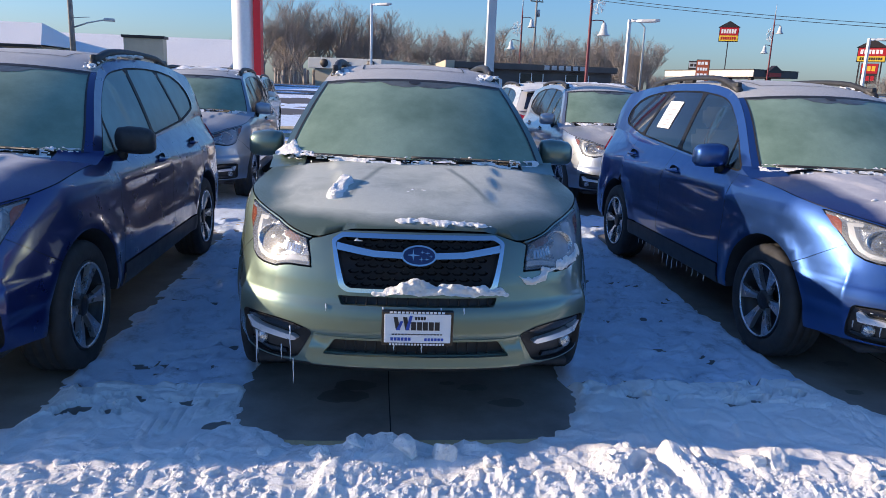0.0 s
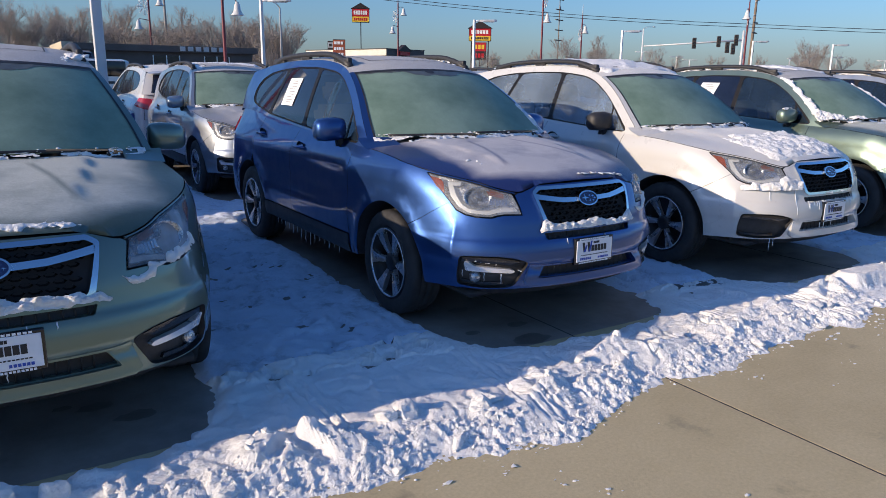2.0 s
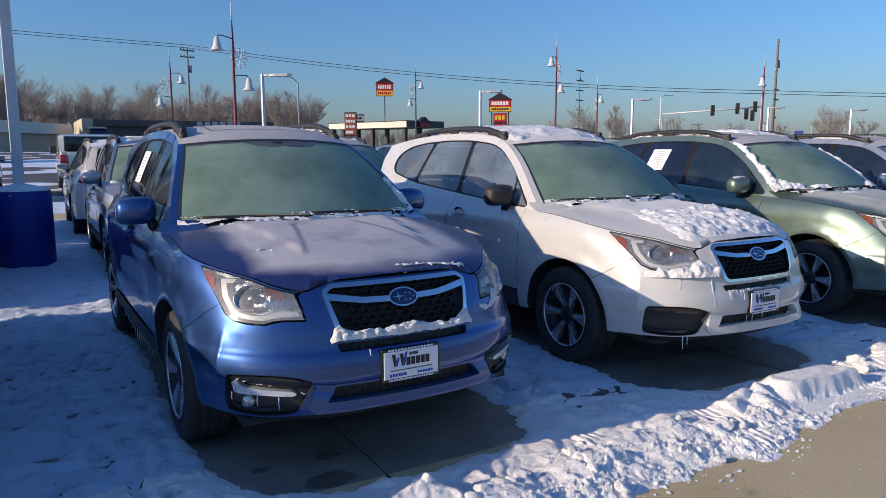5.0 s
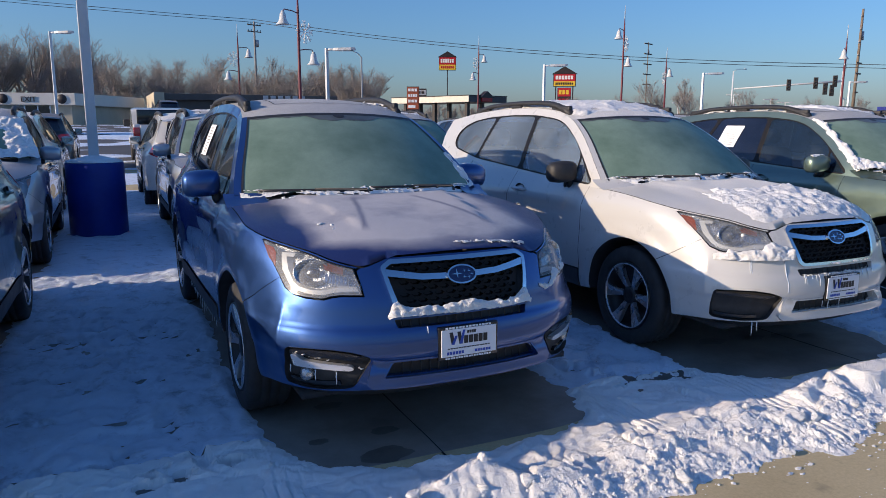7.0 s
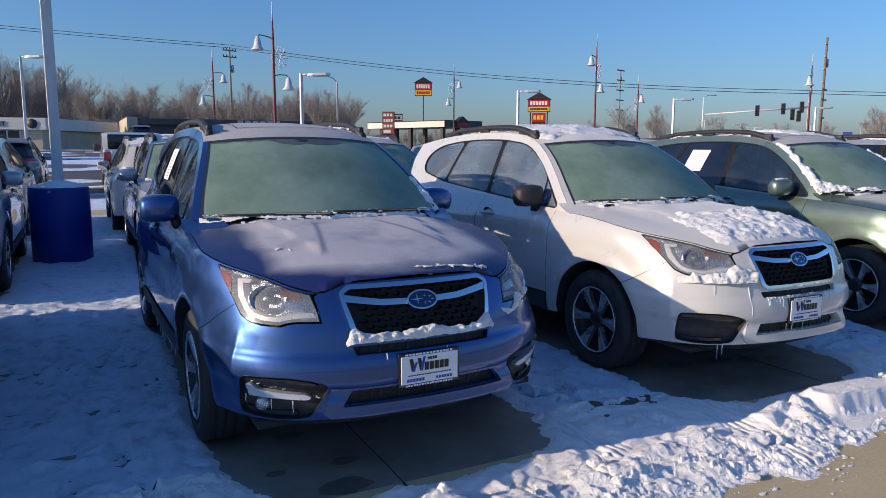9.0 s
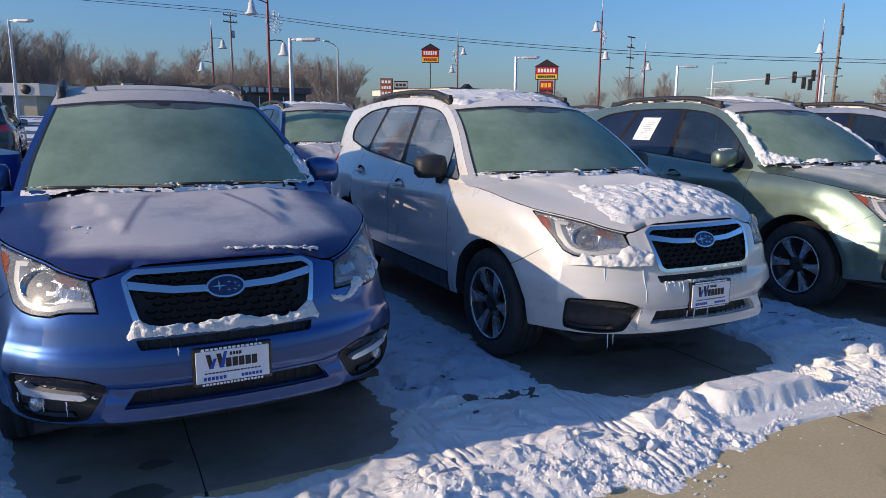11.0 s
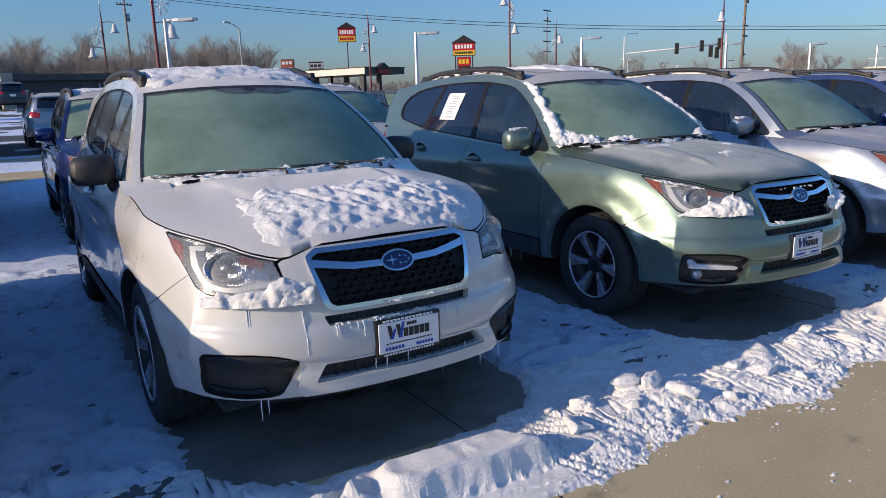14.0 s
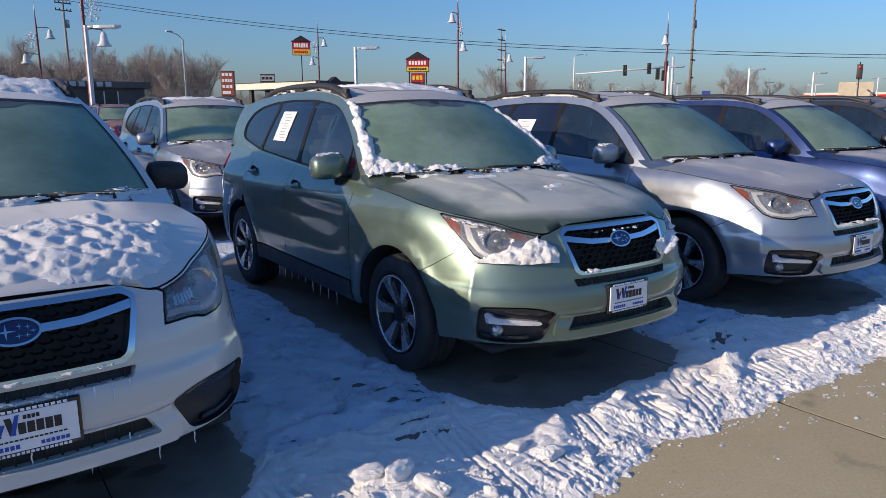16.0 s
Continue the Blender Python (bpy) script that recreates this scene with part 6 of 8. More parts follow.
WIRE = mat("black_wire", (0.02, 0.02, 0.022), 0.6)
SIGNRED = mat("sign_red", (0.45, 0.015, 0.02), 0.4, vary=0.05)
PYLONRED = mat("pylon_red", (0.78, 0.022, 0.03), 0.4, vary=0.05)
SIGNYELLOW = mat("sign_yellow", (0.78, 0.52, 0.03), 0.4, vary=0.05)
SIGNDARK = mat("sign_dark", (0.03, 0.022, 0.02), 0.5, vary=0.1)
SIGNWHITE = mat("sign_white", (0.8, 0.8, 0.78), 0.45, vary=0.05)
BROWN = mat("sign_brown", (0.33, 0.08, 0.03), 0.5, vary=0.1)
TAN = mat("tan_block_wall", (0.52, 0.46, 0.34), 0.9, vary=0.12, scale=0.8, bump=0.2, bscale=6)
CREAM = mat("cream_fascia", (0.70, 0.66, 0.57), 0.7, vary=0.08, scale=0.6)
# brown wall colour that already holds the shade on the front faces
SHADEWALL = mat("shaded_brown_wall", (0.115, 0.10, 0.092), 0.8, vary=0.2, scale=0.7)
BARK = mat("grey_brown_bark", (0.30, 0.265, 0.24), 0.95, vary=0.3, scale=1.5)
GLASSDARK = mat("dark_window", (0.03, 0.035, 0.04), 0.12, vary=0.2)


def thing(name, loc, label, category, group="", turn=0.0):
    ob = new(name)
    ob.matrix_basis = pose(*loc, 0, 0, turn)
    return tagged(ob, label, category, group)


def gz(y):
    return rise(y) - 0.16


def lot_light(x, y, top, turn=0, double=False):
    t = thing("lot_light", (x, y, gz(y)), "white square parking lot light on a tall pole", "lamp post", "parking lot lights", turn)
    h = top - gz(y)
    bm = bmesh.new()
    add_tube(bm, [(0, 0, 0), (0, 0, h - 0.02)], [0.10, 0.085], 4)
    part("pole", bm, GALV, t, smooth=False)
    for s in ((1, -1) if double else (1,)):
        bm = bmesh.new()
        add_tube(bm, [(0, 0, h - 0.09), (s * 0.42, 0, h - 0.07)], [0.06, 0.05], 6)
        part("arm", bm, GALV, t)
        bm = bmesh.new()
        ring = [(0.30, 0.10), (0.55, 0.17), (1.15, 0.19), (1.32, 0.12), (1.32, -0.12), (1.15, -0.19), (0.55, -0.17), (0.30, -0.10)]
        lo = [bm.verts.new((s * a, b, h - 0.14 + 0.02 * a)) for a, b in ring]
        hi = [bm.verts.new((s * (0.04 + a * 0.97), b * 0.85, h - 0.03 + 0.02 * a)) for a, b in ring]
        for k in range(8):
            bm.faces.new((lo[k], lo[(k + 1) % 8], hi[(k + 1) % 8], hi[k]))
        bm.faces.new(lo)
        bm.faces.new(hi)
        bmesh.ops.recalc_face_normals(bm, faces=bm.faces)
        hd = part("lamp_head", bm, LAMPGREY, t, "flat tapered lamp head", False)
        bm = bmesh.new()
        add_box(bm, s * 0.85 - 0.30, -0.13, h - 0.155, s * 0.85 + 0.30, 0.13, h - 0.128)
        part("lamp_glass", bm, BELLGLASS, hd, smooth=False)
    return t


def bell(bm, x, z):
    add_lathe(bm, [(z + 0.22, 0.03), (z + 0.20, 0.11), (z + 0.10, 0.12), (z + 0.06, 0.17), (z - 0.30, 0.23), (z - 0.48, 0.30), (z - 0.60, 0.42), (z - 0.63, 0.42), (z - 0.58, 0.05)], 14, (x, 0, 0), "z")


def red_lamp(x, y, top, side=-1, low=True, flake=True):
    t = thing("street_lamp", (x, y, gz(y)), "dark red street lamp with bell-shaped shades and a snowflake ornament", "street lamp", "red street lamps", 30)
    h = top - gz(y)
    bm = bmesh.new()
    add_tube(bm, [(0, 0, 0), (0, 0, 1.0), (0, 0, h - 1.0), (0, 0, h)], [0.15, 0.11, 0.08, 0.03], 8)
    part("pole", bm, REDPOLE, t)
    bm = bmesh.new()
    add_tube(bm, [(0, 0, h - 0.05), (0, 0, h + 1.1)], [0.05, 0.02], 6)
    part("finial", bm, GALV, t, "pale tapering tip")
    for s, zz, on in ((side, h - 1.3, True), (-side, h - 3.6, low)):
        if not on:
            continue
        bm = bmesh.new()
        pts = [(0, 0, zz + 0.1), (s * 0.5, 0, zz + 0.2), (s * 1.15, 0, zz + 0.22), (s * 1.3, 0, zz + 0.05)]
        add_tube(bm, pts, [0.035] * 4, 6)
        a = part("arm", bm, REDPOLE, t)
        bm = bmesh.new()
        bell(bm, s * 1.3, zz - 0.1)
        part("shade", bm, BELLGLASS, a, "pale bell-shaped shade")
    if flake:
        bm = bmesh.new()
        c = Vector((-side * 0.55, 0, h - 2.3))
        for k in range(8):
            a = math.pi * k / 4
            d = Vector((math.cos(a), 0, math.sin(a)))
            n = Vector((-math.sin(a), 0, math.cos(a)))
            add_tube(bm, [c + d * 0.08, c + d * 0.75], [0.035, 0.03], 4)
            for q in (0.35, 0.55):
                add_tube(bm, [c + d * q, c + d * (q + 0.16) + n * 0.16], [0.028, 0.024], 4)
                add_tube(bm, [c + d * q, c + d * (q + 0.16) - n * 0.16], [0.028, 0.024], 4)
        part("snowflake", bm, SIGNWHITE, t, "white snowflake ornament")
    return t


def utility_pole(x, y, top, lean=0.0, arms=1, gap=0.75, wide=1.0, wood=WOODPOLE):
    t = thing("utility_pole", (x, y, gz(y)), "weathered wooden utility pole with crossarms", "utility pole", "utility poles", 20)
    h = top - gz(y)
    bm = bmesh.new()
    add_tube(bm, [(0, 0, 0), (lean * h, 0, h)], [0.17, 0.11], 8)
    part("pole", bm, wood, t)
    for k in range(arms):
        zz = h - 0.4 - gap * k
        bm = bmesh.new()
        add_box(bm, lean * zz - 0.9 * wide, -0.05 * wide, zz - 0.06 * wide, lean * zz + 0.9 * wide, 0.05 * wide, zz + 0.06 * wide)
        a = part("crossarm", bm, WOODPOLE, t, smooth=False)
        for q in (-0.8, -0.4, 0.4, 0.8):
            bm = bmesh.new()
            add_lathe(bm, [(zz + 0.06, 0.03), (zz + 0.12, 0.06), (zz + 0.2, 0.05), (zz + 0.24, 0.01)], 8, (lean * zz + q * wide, 0, 0), "z")
            part("insulator", bm, GLASSDARK, a)
    bm = bmesh.new()
    add_lathe(bm, [(h - 2.9, 0.0), (h - 2.9, 0.2), (h - 2.1, 0.2), (h - 2.05, 0.0)], 12, (lean * h + 0.32, 0, 0), "z")
    part("transformer", bm, LAMPGREY, t, "grey pole transformer")
    return t


def cobra_lamp(x, y, top, reach, side=1):
    t = thing("road_light", (x, y, gz(y)), "grey road light on a long curved arm", "street lamp", "road lights", 25)
    h = top - gz(y)
    bm = bmesh.new()
    add_tube(bm, [(0, 0, 0), (0, 0, h - 0.6), (side * reach * 0.35, 0, h - 0.2), (side * reach, 0, h)], [0.12, 0.08, 0.05, 0.04], 8)
    part("pole", bm, GALV, t)
    bm = bmesh.new()
    add_box(bm, side * reach - 0.35, -0.12, h - 0.06, side * reach + 0.35, 0.12, h + 0.08, 0.04)
    part("lamp_head", bm, LAMPGREY, t)
    return t


for x, y, top, turn in ((-0.5, 40.2, 6.4, 0), (11.2, 26.8, 4.85, 0), (25.0, 30.1, 4.85, 0), (38.5, 31.5, 4.9, 0), (56.0, 33.5, 4.9, 0), (62.0, 30.0, 4.7, 0), (76.0, 32.0, 4.8, 0), (84.0, 22.0, 4.7, 0)):
    lot_light(x, y, top, turn - 30)
rng = random.Random(8)
for k in range(16):
    lot_light(100 + k * 4.0 + rng.uniform(-2, 2), 95 - k * 4.2 + rng.uniform(-4, 4), rng.uniform(5.2, 6.6), rng.uniform(-60, 20), True)
red_lamp(13.6, 41.5, 9.6, -1)
red_lamp(14.3, 68.7, 9.9, 1)
red_lamp(44.3, 74.8, 11.0, 1)
red_lamp(46.5, 49.9, 11.2, -1)
red_lamp(59.6, 58.6, 8.8, 1, low=False)
red_lamp(63.6, 39.7, 9.3, -1, low=False)
utility_pole(18.7, 83.1, 13.2, 0.0, 2, wood=OLDWOOD)
utility_pole(132.8, 147.3, 22.5, 0.0, 5, 2.6, 2.2)
stub_pole = utility_pole(69.6, 42.4, 12.4, 0.03, 0)
for zz, wide in ((5.2, 0.85), (6.2, 0.80), (3.4, 0.55)):
    bm = bmesh.new()
    add_box(bm, 0.03 * zz - wide, -0.17, zz - 0.07, 0.03 * zz + wide, -0.10, zz + 0.07)
    part("crossarm", bm, WOODPOLE, stub_pole, smooth=False)
for k in range(7):
    zz = 10.6 - 0.62 * k
    s = 1 if k % 2 else -1
    bm = bmesh.new()
    add_tube(bm, [(0.03 * zz, 0, zz), (0.03 * zz + s * 0.34, 0, zz + 0.10)], [0.045, 0.06], 6)
    part("insulator_stub", bm, LAMPGREY, stub_pole)
stub_pole.matrix_basis = pose(169.8, 114.6, 0.75, 0, 0, 20) @ Matrix.Diagonal((2.5, 2.5, 2.5, 1))
cobra_lamp(82.9, 70.9, 9.4, 5.0)
lamp_pole = utility_pole(-18.1, 39.8, 10.5, 0.0, 1, wood=OLDWOOD)
bm = bmesh.new()
add_tube(bm, [(0.1, 0, 3.2), (0.9, -0.3, 3.5), (1.9, -0.7, 3.72)], [0.05, 0.045, 0.04], 6)
add_tube(bm, [(0.1, 0, 3.75), (1.0, -0.35, 3.82)], [0.02, 0.02], 4)
add_box(bm, 1.75, -0.85, 3.62, 2.35, -0.6, 3.80, 0.05)
part("lamp_arm", bm, LAMPGREY, lamp_pole, "street light on a bracket arm")
cobra_lamp(25.9, 65.3, 8.6, 1.5, -1)

# overhead wires
t = thing("overhead_wires", (0, 0, 0), "black overhead power lines sagging between poles", "power line")
for dz in (0.0, -0.32):
    for a, b, sag in (((-70, 112, 21.5 + dz), (18.8, 83.6, 13.5 + dz), 0.8), ((18.8, 83.6, 13.5 + dz), (68.7, 43.1, 7.35 + dz), 1.05), ((68.7, 43.1, 7.35 + dz), (130.0, -7.0, 7.0 + dz), 0.8)):
        bm = bmesh.new()
        a, b = Vector(a), Vector(b)
        add_tube(bm, [a.lerp(b, k / 12) - Vector((0, 0, sag * 4 * k / 12 * (1 - k / 12))) for k in range(13)], [0.028] * 13, 4)
        part("wire", bm, WIRE, t)

# pole on a round blue base in the lot
t = thing("light_pole_base", (1.68, 4.96, 0), "round blue concrete light pole base with snow on top", "pole base")
bm = bmesh.new()
add_lathe(bm, [(0.0, 0.0), (0.0, 0.355), (0.02, 0.362), (0.96, 0.362), (0.985, 0.35), (1.0, 0.32), (1.0, 0.0)], 40, (0, 0, 0), "z")
part("base", bm, BARREL, t)
bm = bmesh.new()
add_lathe(bm, [(0.985, 0.356), (1.01, 0.345), (1.035, 0.22), (1.07, 0.08), (1.075, 0.0)], 28, (0, 0, 0), "z")
part("snow_cap", bm, SNOW, t, "thin snow on the base")
bm = bmesh.new()
add_box(bm, -0.064, -0.064, 1.0, 0.064, 0.064, 9.0, 0.012)
part("pole", bm, GALV, t, "white square steel pole")
bm = bmesh.new()
add_box(bm, -0.15, -0.15, 1.0, 0.15, 0.15, 1.03, 0.01)
part("base_plate", bm, GALV, t)


def pylon_sign(x, y, z0, top, w, panels, roofed=True, turn=0, name="store_sign", label="", posts=1):
    t = thing(name, (x, y, gz(y)), label, "sign", turn=turn)
    g = gz(y)
    for k in range(posts):
        px = 0 if posts == 1 else (-0.4 + 0.8 * k) * w
        bm = bmesh.new()
        add_box(bm, px - 0.12, -0.12, 0, px + 0.12, 0.12, z0 - g)
        part("post", bm, SIGNDARK, t, smooth=False)
    z = z0 - g
    H = top - z0
    bm = bmesh.new()
    add_box(bm, -w * 0.53, -0.235, z - 0.08, w * 0.53, 0.30 * w, z + H + 0.05, 0.02)
    part("cabinet", bm, SIGNDARK, t, "deep dark sign cabinet", False)
    for frac, m, bars, mb in panels:
        bm = bmesh.new()
        add_box(bm, -w / 2, -0.25, z, w / 2, 0.25, z + H * frac, 0.02)
        p = part("panel", bm, m, t, smooth=False)
        if bars:
            bm = bmesh.new()
            n = bars
            wd = w * 0.84 / n
            for k in range(n):
                add_box(bm, -w * 0.42 + k * wd, -0.27, z + H * frac * 0.25, -w * 0.42 + (k + 0.75) * wd, -0.252, z + H * frac * 0.75)
            part("lettering", bm, mb, p, "bars of lettering", False)["kind"] = "stuff"
        z += H * frac
    if roofed:
        bm = bmesh.new()
        vs = [bm.verts.new(v) for v in ((-w * 0.58, -0.4, z), (w * 0.58, -0.4, z), (w * 0.58, 0.35 * w, z), (-w * 0.58, 0.35 * w, z), (0, -0.4, z + w * 0.34), (0, 0.35 * w, z + w * 0.34))]
        for f in ((0, 1, 4), (2, 3, 5), (1, 2, 5, 4), (3, 0, 4, 5), (0, 3, 2, 1)):
            bm.faces.new([vs[i] for i in f])
        part("gable", bm, SIGNDARK, t, "dark pitched top", False)
    return t


pylon_sign(88.0, 175.9, 15.8, 19.2, 4.4, [(0.4, SIGNYELLOW, 7, SIGNRED), (0.6, SIGNRED, 6, SIGNWHITE)], True, -25, "store_sign", "red and yellow store sign on a tall dark post")
pylon_sign(87.4, 119.0, 9.0, 11.4, 4.3, [(0.38, SIGNYELLOW, 10, SIGNDARK), (0.62, SIGNRED, 6, SIGNWHITE)], True, -35, "store_sign", "red and yellow store sign with a pitched top", 2)
pylon_sign(87.4, 119.0, 5.2, 8.6, 2.6, [(0.5, SIGNDARK, 3, SIGNRED), (0.5, SIGNRED, 3, SIGNYELLOW)], False, -35, "price_sign", "small fuel price sign in red and yellow")
pylon_sign(22.8, 44.4, 2.5, 4.1, 0.85, [(0.25, BROWN, 1, SIGNWHITE), (0.25, BROWN, 3, SIGNWHITE), (0.25, BROWN, 4, SIGNWHITE), (0.25, BROWN, 3, SIGNWHITE)], False, -25, "brown_sign", "brown roadside board with pale lines")


# ---- buildings ----
def shop(x0, x1, y, base, top, wall, band, band_h, label, depth=10.0, turn=0.0, windows=(), doors=()):
    t = thing("shop_building", (x0, y, base), label, "building", turn=turn)
    w, h = x1 - x0, top - base
    bm = bmesh.new()
    add_box(bm, 0, 0, -0.5, w, depth, h - band_h)
    part("wall", bm, wall, t, smooth=False)
    bm = bmesh.new()
    add_box(bm, -0.4, -0.4, h - band_h, w + 0.4, depth + 0.4, h, 0.03)
    part("fascia", bm, band, t, smooth=False)
    for a, b, z0, z1 in windows:
        bm = bmesh.new()
        add_box(bm, a, -0.06, z0, b, 0.02, z1)
        wd = part("window", bm, GLASSDARK, t, smooth=False)
        bm = bmesh.new()
        for q in (a - 0.05, (a + b) / 2 - 0.03, b - 0.03):
            add_box(bm, q, -0.09, z0 - 0.05, q + 0.08, -0.05, z1 + 0.05)
        add_box(bm, a - 0.05, -0.09, z0 - 0.08, b + 0.05, -0.05, z0)
        part("frame", bm, SIGNWHITE, wd, smooth=False)
    return t


bA = shop(-4.95, 0.1, 51.7, 1.45, 3.42, TAN, CREAM, 0.80, "low tan block car wash building with a cream fascia", turn=-16.0, windows=((2.1, 3.7, 0.0, 1.1),), depth=3.0)
bm = bmesh.new()
wing = [(5.05, 0.0), (7.2, 9.6), (2.0, 11.0), (0.0, 3.0)]
for z0, z1, off, m, nm in ((-0.5, 1.17, 0.0, TAN, "wing_wall"), (1.17, 1.97, 0.35, CREAM, "wing_fascia")):
    bm = bmesh.new()
    ring = [[bm.verts.new((x + (off if x > 4 else -off), y, z)) for x, y in wing] for z in (z0, z1)]
    for k in range(4):
        bm.faces.new((ring[0][k], ring[0][(k + 1) % 4], ring[1][(k + 1) % 4], ring[1][k]))
    bm.faces.new(ring[1])
    bm.faces.new(ring[0][::-1])
    part(nm, bm, m, bA, smooth=False)
for sx, txt in ((2.5, "EXIT"),):
    cu = bpy.data.curves.new("exit_text", "FONT")
    cu.body, cu.size, cu.extrude, cu.align_x = txt, 0.48, 0.02, "CENTER"
    tmp = bpy.data.objects.new("tmp", cu)
    scene.collection.objects.link(tmp)
    me = bpy.data.meshes.new_from_object(tmp.evaluated_get(bpy.context.evaluated_depsgraph_get()))
    bpy.data.objects.remove(tmp)
    lt = new("exit_lettering", me)
    me.materials.clear()
    me.materials.append(SIGNDARK)
    lt.parent = bA
    lt.matrix_basis = pose(sx, -0.43, 1.39, 90, 0, 0)
for sx in (0.9, 4.6):
    bm = bmesh.new()
    add_lathe(bm, [(-0.45, 0.0), (-0.448, 0.3), (-0.41, 0.32), (-0.41, 0.0)], 24, (sx, 0, 1.57), "y")
    part("round_logo", bm, SIGNDARK, bA, "dark round shop logo")
store = shop(6.0, 20.0, 56.2, 1.45, 3.75, SHADEWALL, SHADEWALL, 0.5, "low store in shade-dark brown, end wall in sunlit tan", windows=((6.0, 8.0, 0.3, 1.5), (10.0, 12.0, 0.3, 1.5)))
# end wall paler than the front: its sunlight is put into the colour
bm = bmesh.new()
add_box(bm, -0.46, -0.46, -0.5, 0.3, 10.45, 2.36)
part("end_wall", bm, TAN, store, "end wall in a sunlit tan", False)
bm = bmesh.new()
t = thing("store_lettering", (14.0, 55.75, 3.35), "pale bars of lettering on a dark store front", "sign")
for k in range(6):
    bm = bmesh.new()
    add_box(bm, k * 0.62, -0.06, 0, k * 0.62 + 0.42, 0, 0.35)
    part("letter_bar", bm, LAMPGREY, t, smooth=False)
# fuel canopy: sunlit cream side, front coloured dark for its shade, with a small gable
t = thing("fuel_canopy", (54.8, 98.0, 1.45), "flat cream fuel station canopy on dark columns", "canopy", turn=18)
bm = bmesh.new()
add_box(bm, 0, 0, 3.38, 9.0, 19.5, 4.38, 0.04)
part("canopy_roof", bm, CREAM, t, smooth=False)
bm = bmesh.new()
add_box(bm, -0.1, -0.1, 4.383, 9.1, 19.6, 4.5, 0.02)
part("roof_edge", bm, SIGNDARK, t, "dark roof edging", False)
# a dark sheet over the cream front paints in the shaded side
bm = bmesh.new()
add_box(bm, 0.02, -0.06, 3.4, 8.98, -0.003, 4.36)
part("front_fascia", bm, SHADEWALL, t, "front fascia coloured dark for its shade", False)
bm = bmesh.new()
vs = [bm.verts.new(v) for v in ((2.2, -0.5, 4.1), (5.6, -0.5, 4.1), (5.6, 0.4, 4.1), (2.2, 0.4, 4.1), (3.9, -0.5, 5.15), (3.9, 0.4, 5.15))]
for f in ((0, 1, 4), (2, 3, 5), (1, 2, 5, 4), (3, 0, 4, 5), (0, 3, 2, 1)):
    bm.faces.new([vs[i] for i in f])
part("gable", bm, SIGNDARK, t, "dark pitched gable", False)
bm = bmesh.new()
add_box(bm, 2.7, -0.42, 3.5, 5.1, -0.1, 4.09)
part("gable_board", bm, SIGNRED, t, "small red board", False)
for cx in (0.9, 4.3):
    for cy in (1.2, 9.0, 16.5):
        bm = bmesh.new()
        add_box(bm, cx - 0.3, cy - 0.3, -0.5, cx + 0.3, cy + 0.3, 3.39)
        part("column", bm, SIGNDARK, t, smooth=False)
pylon_sign(57.9, 125.0, 6.6, 8.0, 2.5, [(0.15, SIGNDARK, 0, SIGNDARK), (0.70, LAMPGREY, 3, SIGNDARK), (0.15, SIGNDARK, 0, SIGNDARK)], False, -25, "grey_sign", "grey framed board on a post behind a canopy")
# white snow-roofed halls on the far left, and the pylon
ROOF_THAW = frosted("thawing_roof", (0.35, 0.34, 0.33), (0.84, 0.83, 0.81), 1.0)


def hall(x, y, label, wall, eave, ridge, hip=None):
    """A long hall under a snowy roof; its front wall runs along x from the origin."""
    t = thing("snow_roof_hall", (x, y, 1.1), label, "building", "snow-roofed halls")
    w, d, h = wall
    bm = bmesh.new()
    add_box(bm, 0, 0, -0.5, w, d, h)
    part("wall", bm, TAN, t, smooth=False)
    bm = bmesh.new()
    nx, ny = 40, 10
    end = hip or 0.0
    lift = lambda u, v: Vector((-0.5 + (w + 1.0) * u - end * max(0.0, u - 0.7) / 0.3 * (1 - abs(2 * v - 1)), -0.6 + (d + 1.2) * v, eave + (ridge - eave) * (1 - abs(2 * v - 1)) + 0.03 * noise2(u * w, v * d, 0.6, 3.0)))
    vv = [[bm.verts.new(lift(i / nx, j / ny)) for i in range(nx + 1)] for j in range(ny + 1)]
    for r0, r1 in zip(vv, vv[1:]):
        for k in range(nx):
            bm.faces.new((r0[k], r0[k + 1], r1[k + 1], r1[k]))
    ends = [r[-1] for r in vv]
    bm.faces.new(ends)
    roof = part("roof", bm, ROOF_THAW, t, "roof under thin thawing snow", False)
    bm = bmesh.new()
    add_box(bm, -0.5, -0.66, eave - 0.16, w + 0.5, -0.56, eave - 0.01)
    part("gutter", bm, SIGNDARK, roof, "dark gutter along the eave", False)
    return t


hall(-26.0, 42.6, "long hall with a snow-covered pitched roof", (16.0, 12.0, 1.08), 1.15, 3.2)
hall(-36.0, 40.6, "hall with a steep snow-covered hipped roof", (15.5, 7.0, 1.95), 2.0, 3.5, 1.6)
t = thing("roof_sign_box", (-15.6, 41.0, 1.68), "tan boxed wall sign with a dark cap", "sign")
bm = bmesh.new()
add_box(bm, 0, 0, -1.0, 2.35, 0.8, 2.1, 0.02)
part("box", bm, TAN, t, smooth=False)
bm = bmesh.new()
add_box(bm, -0.1, -0.1, 2.103, 2.45, 0.9, 2.27, 0.02)
part("cap", bm, SIGNDARK, t, smooth=False)
t = thing("brand_pylon", (-7.8, 38.4, gz(38.4)), "tall white round pylon with a red vertical band", "sign")
bm = bmesh.new()
add_lathe(bm, [(0, 0.75), (12, 0.75)], 32, (0, 0, 0), "z")
part("column", bm, SIGNWHITE, t)
bm = bmesh.new()
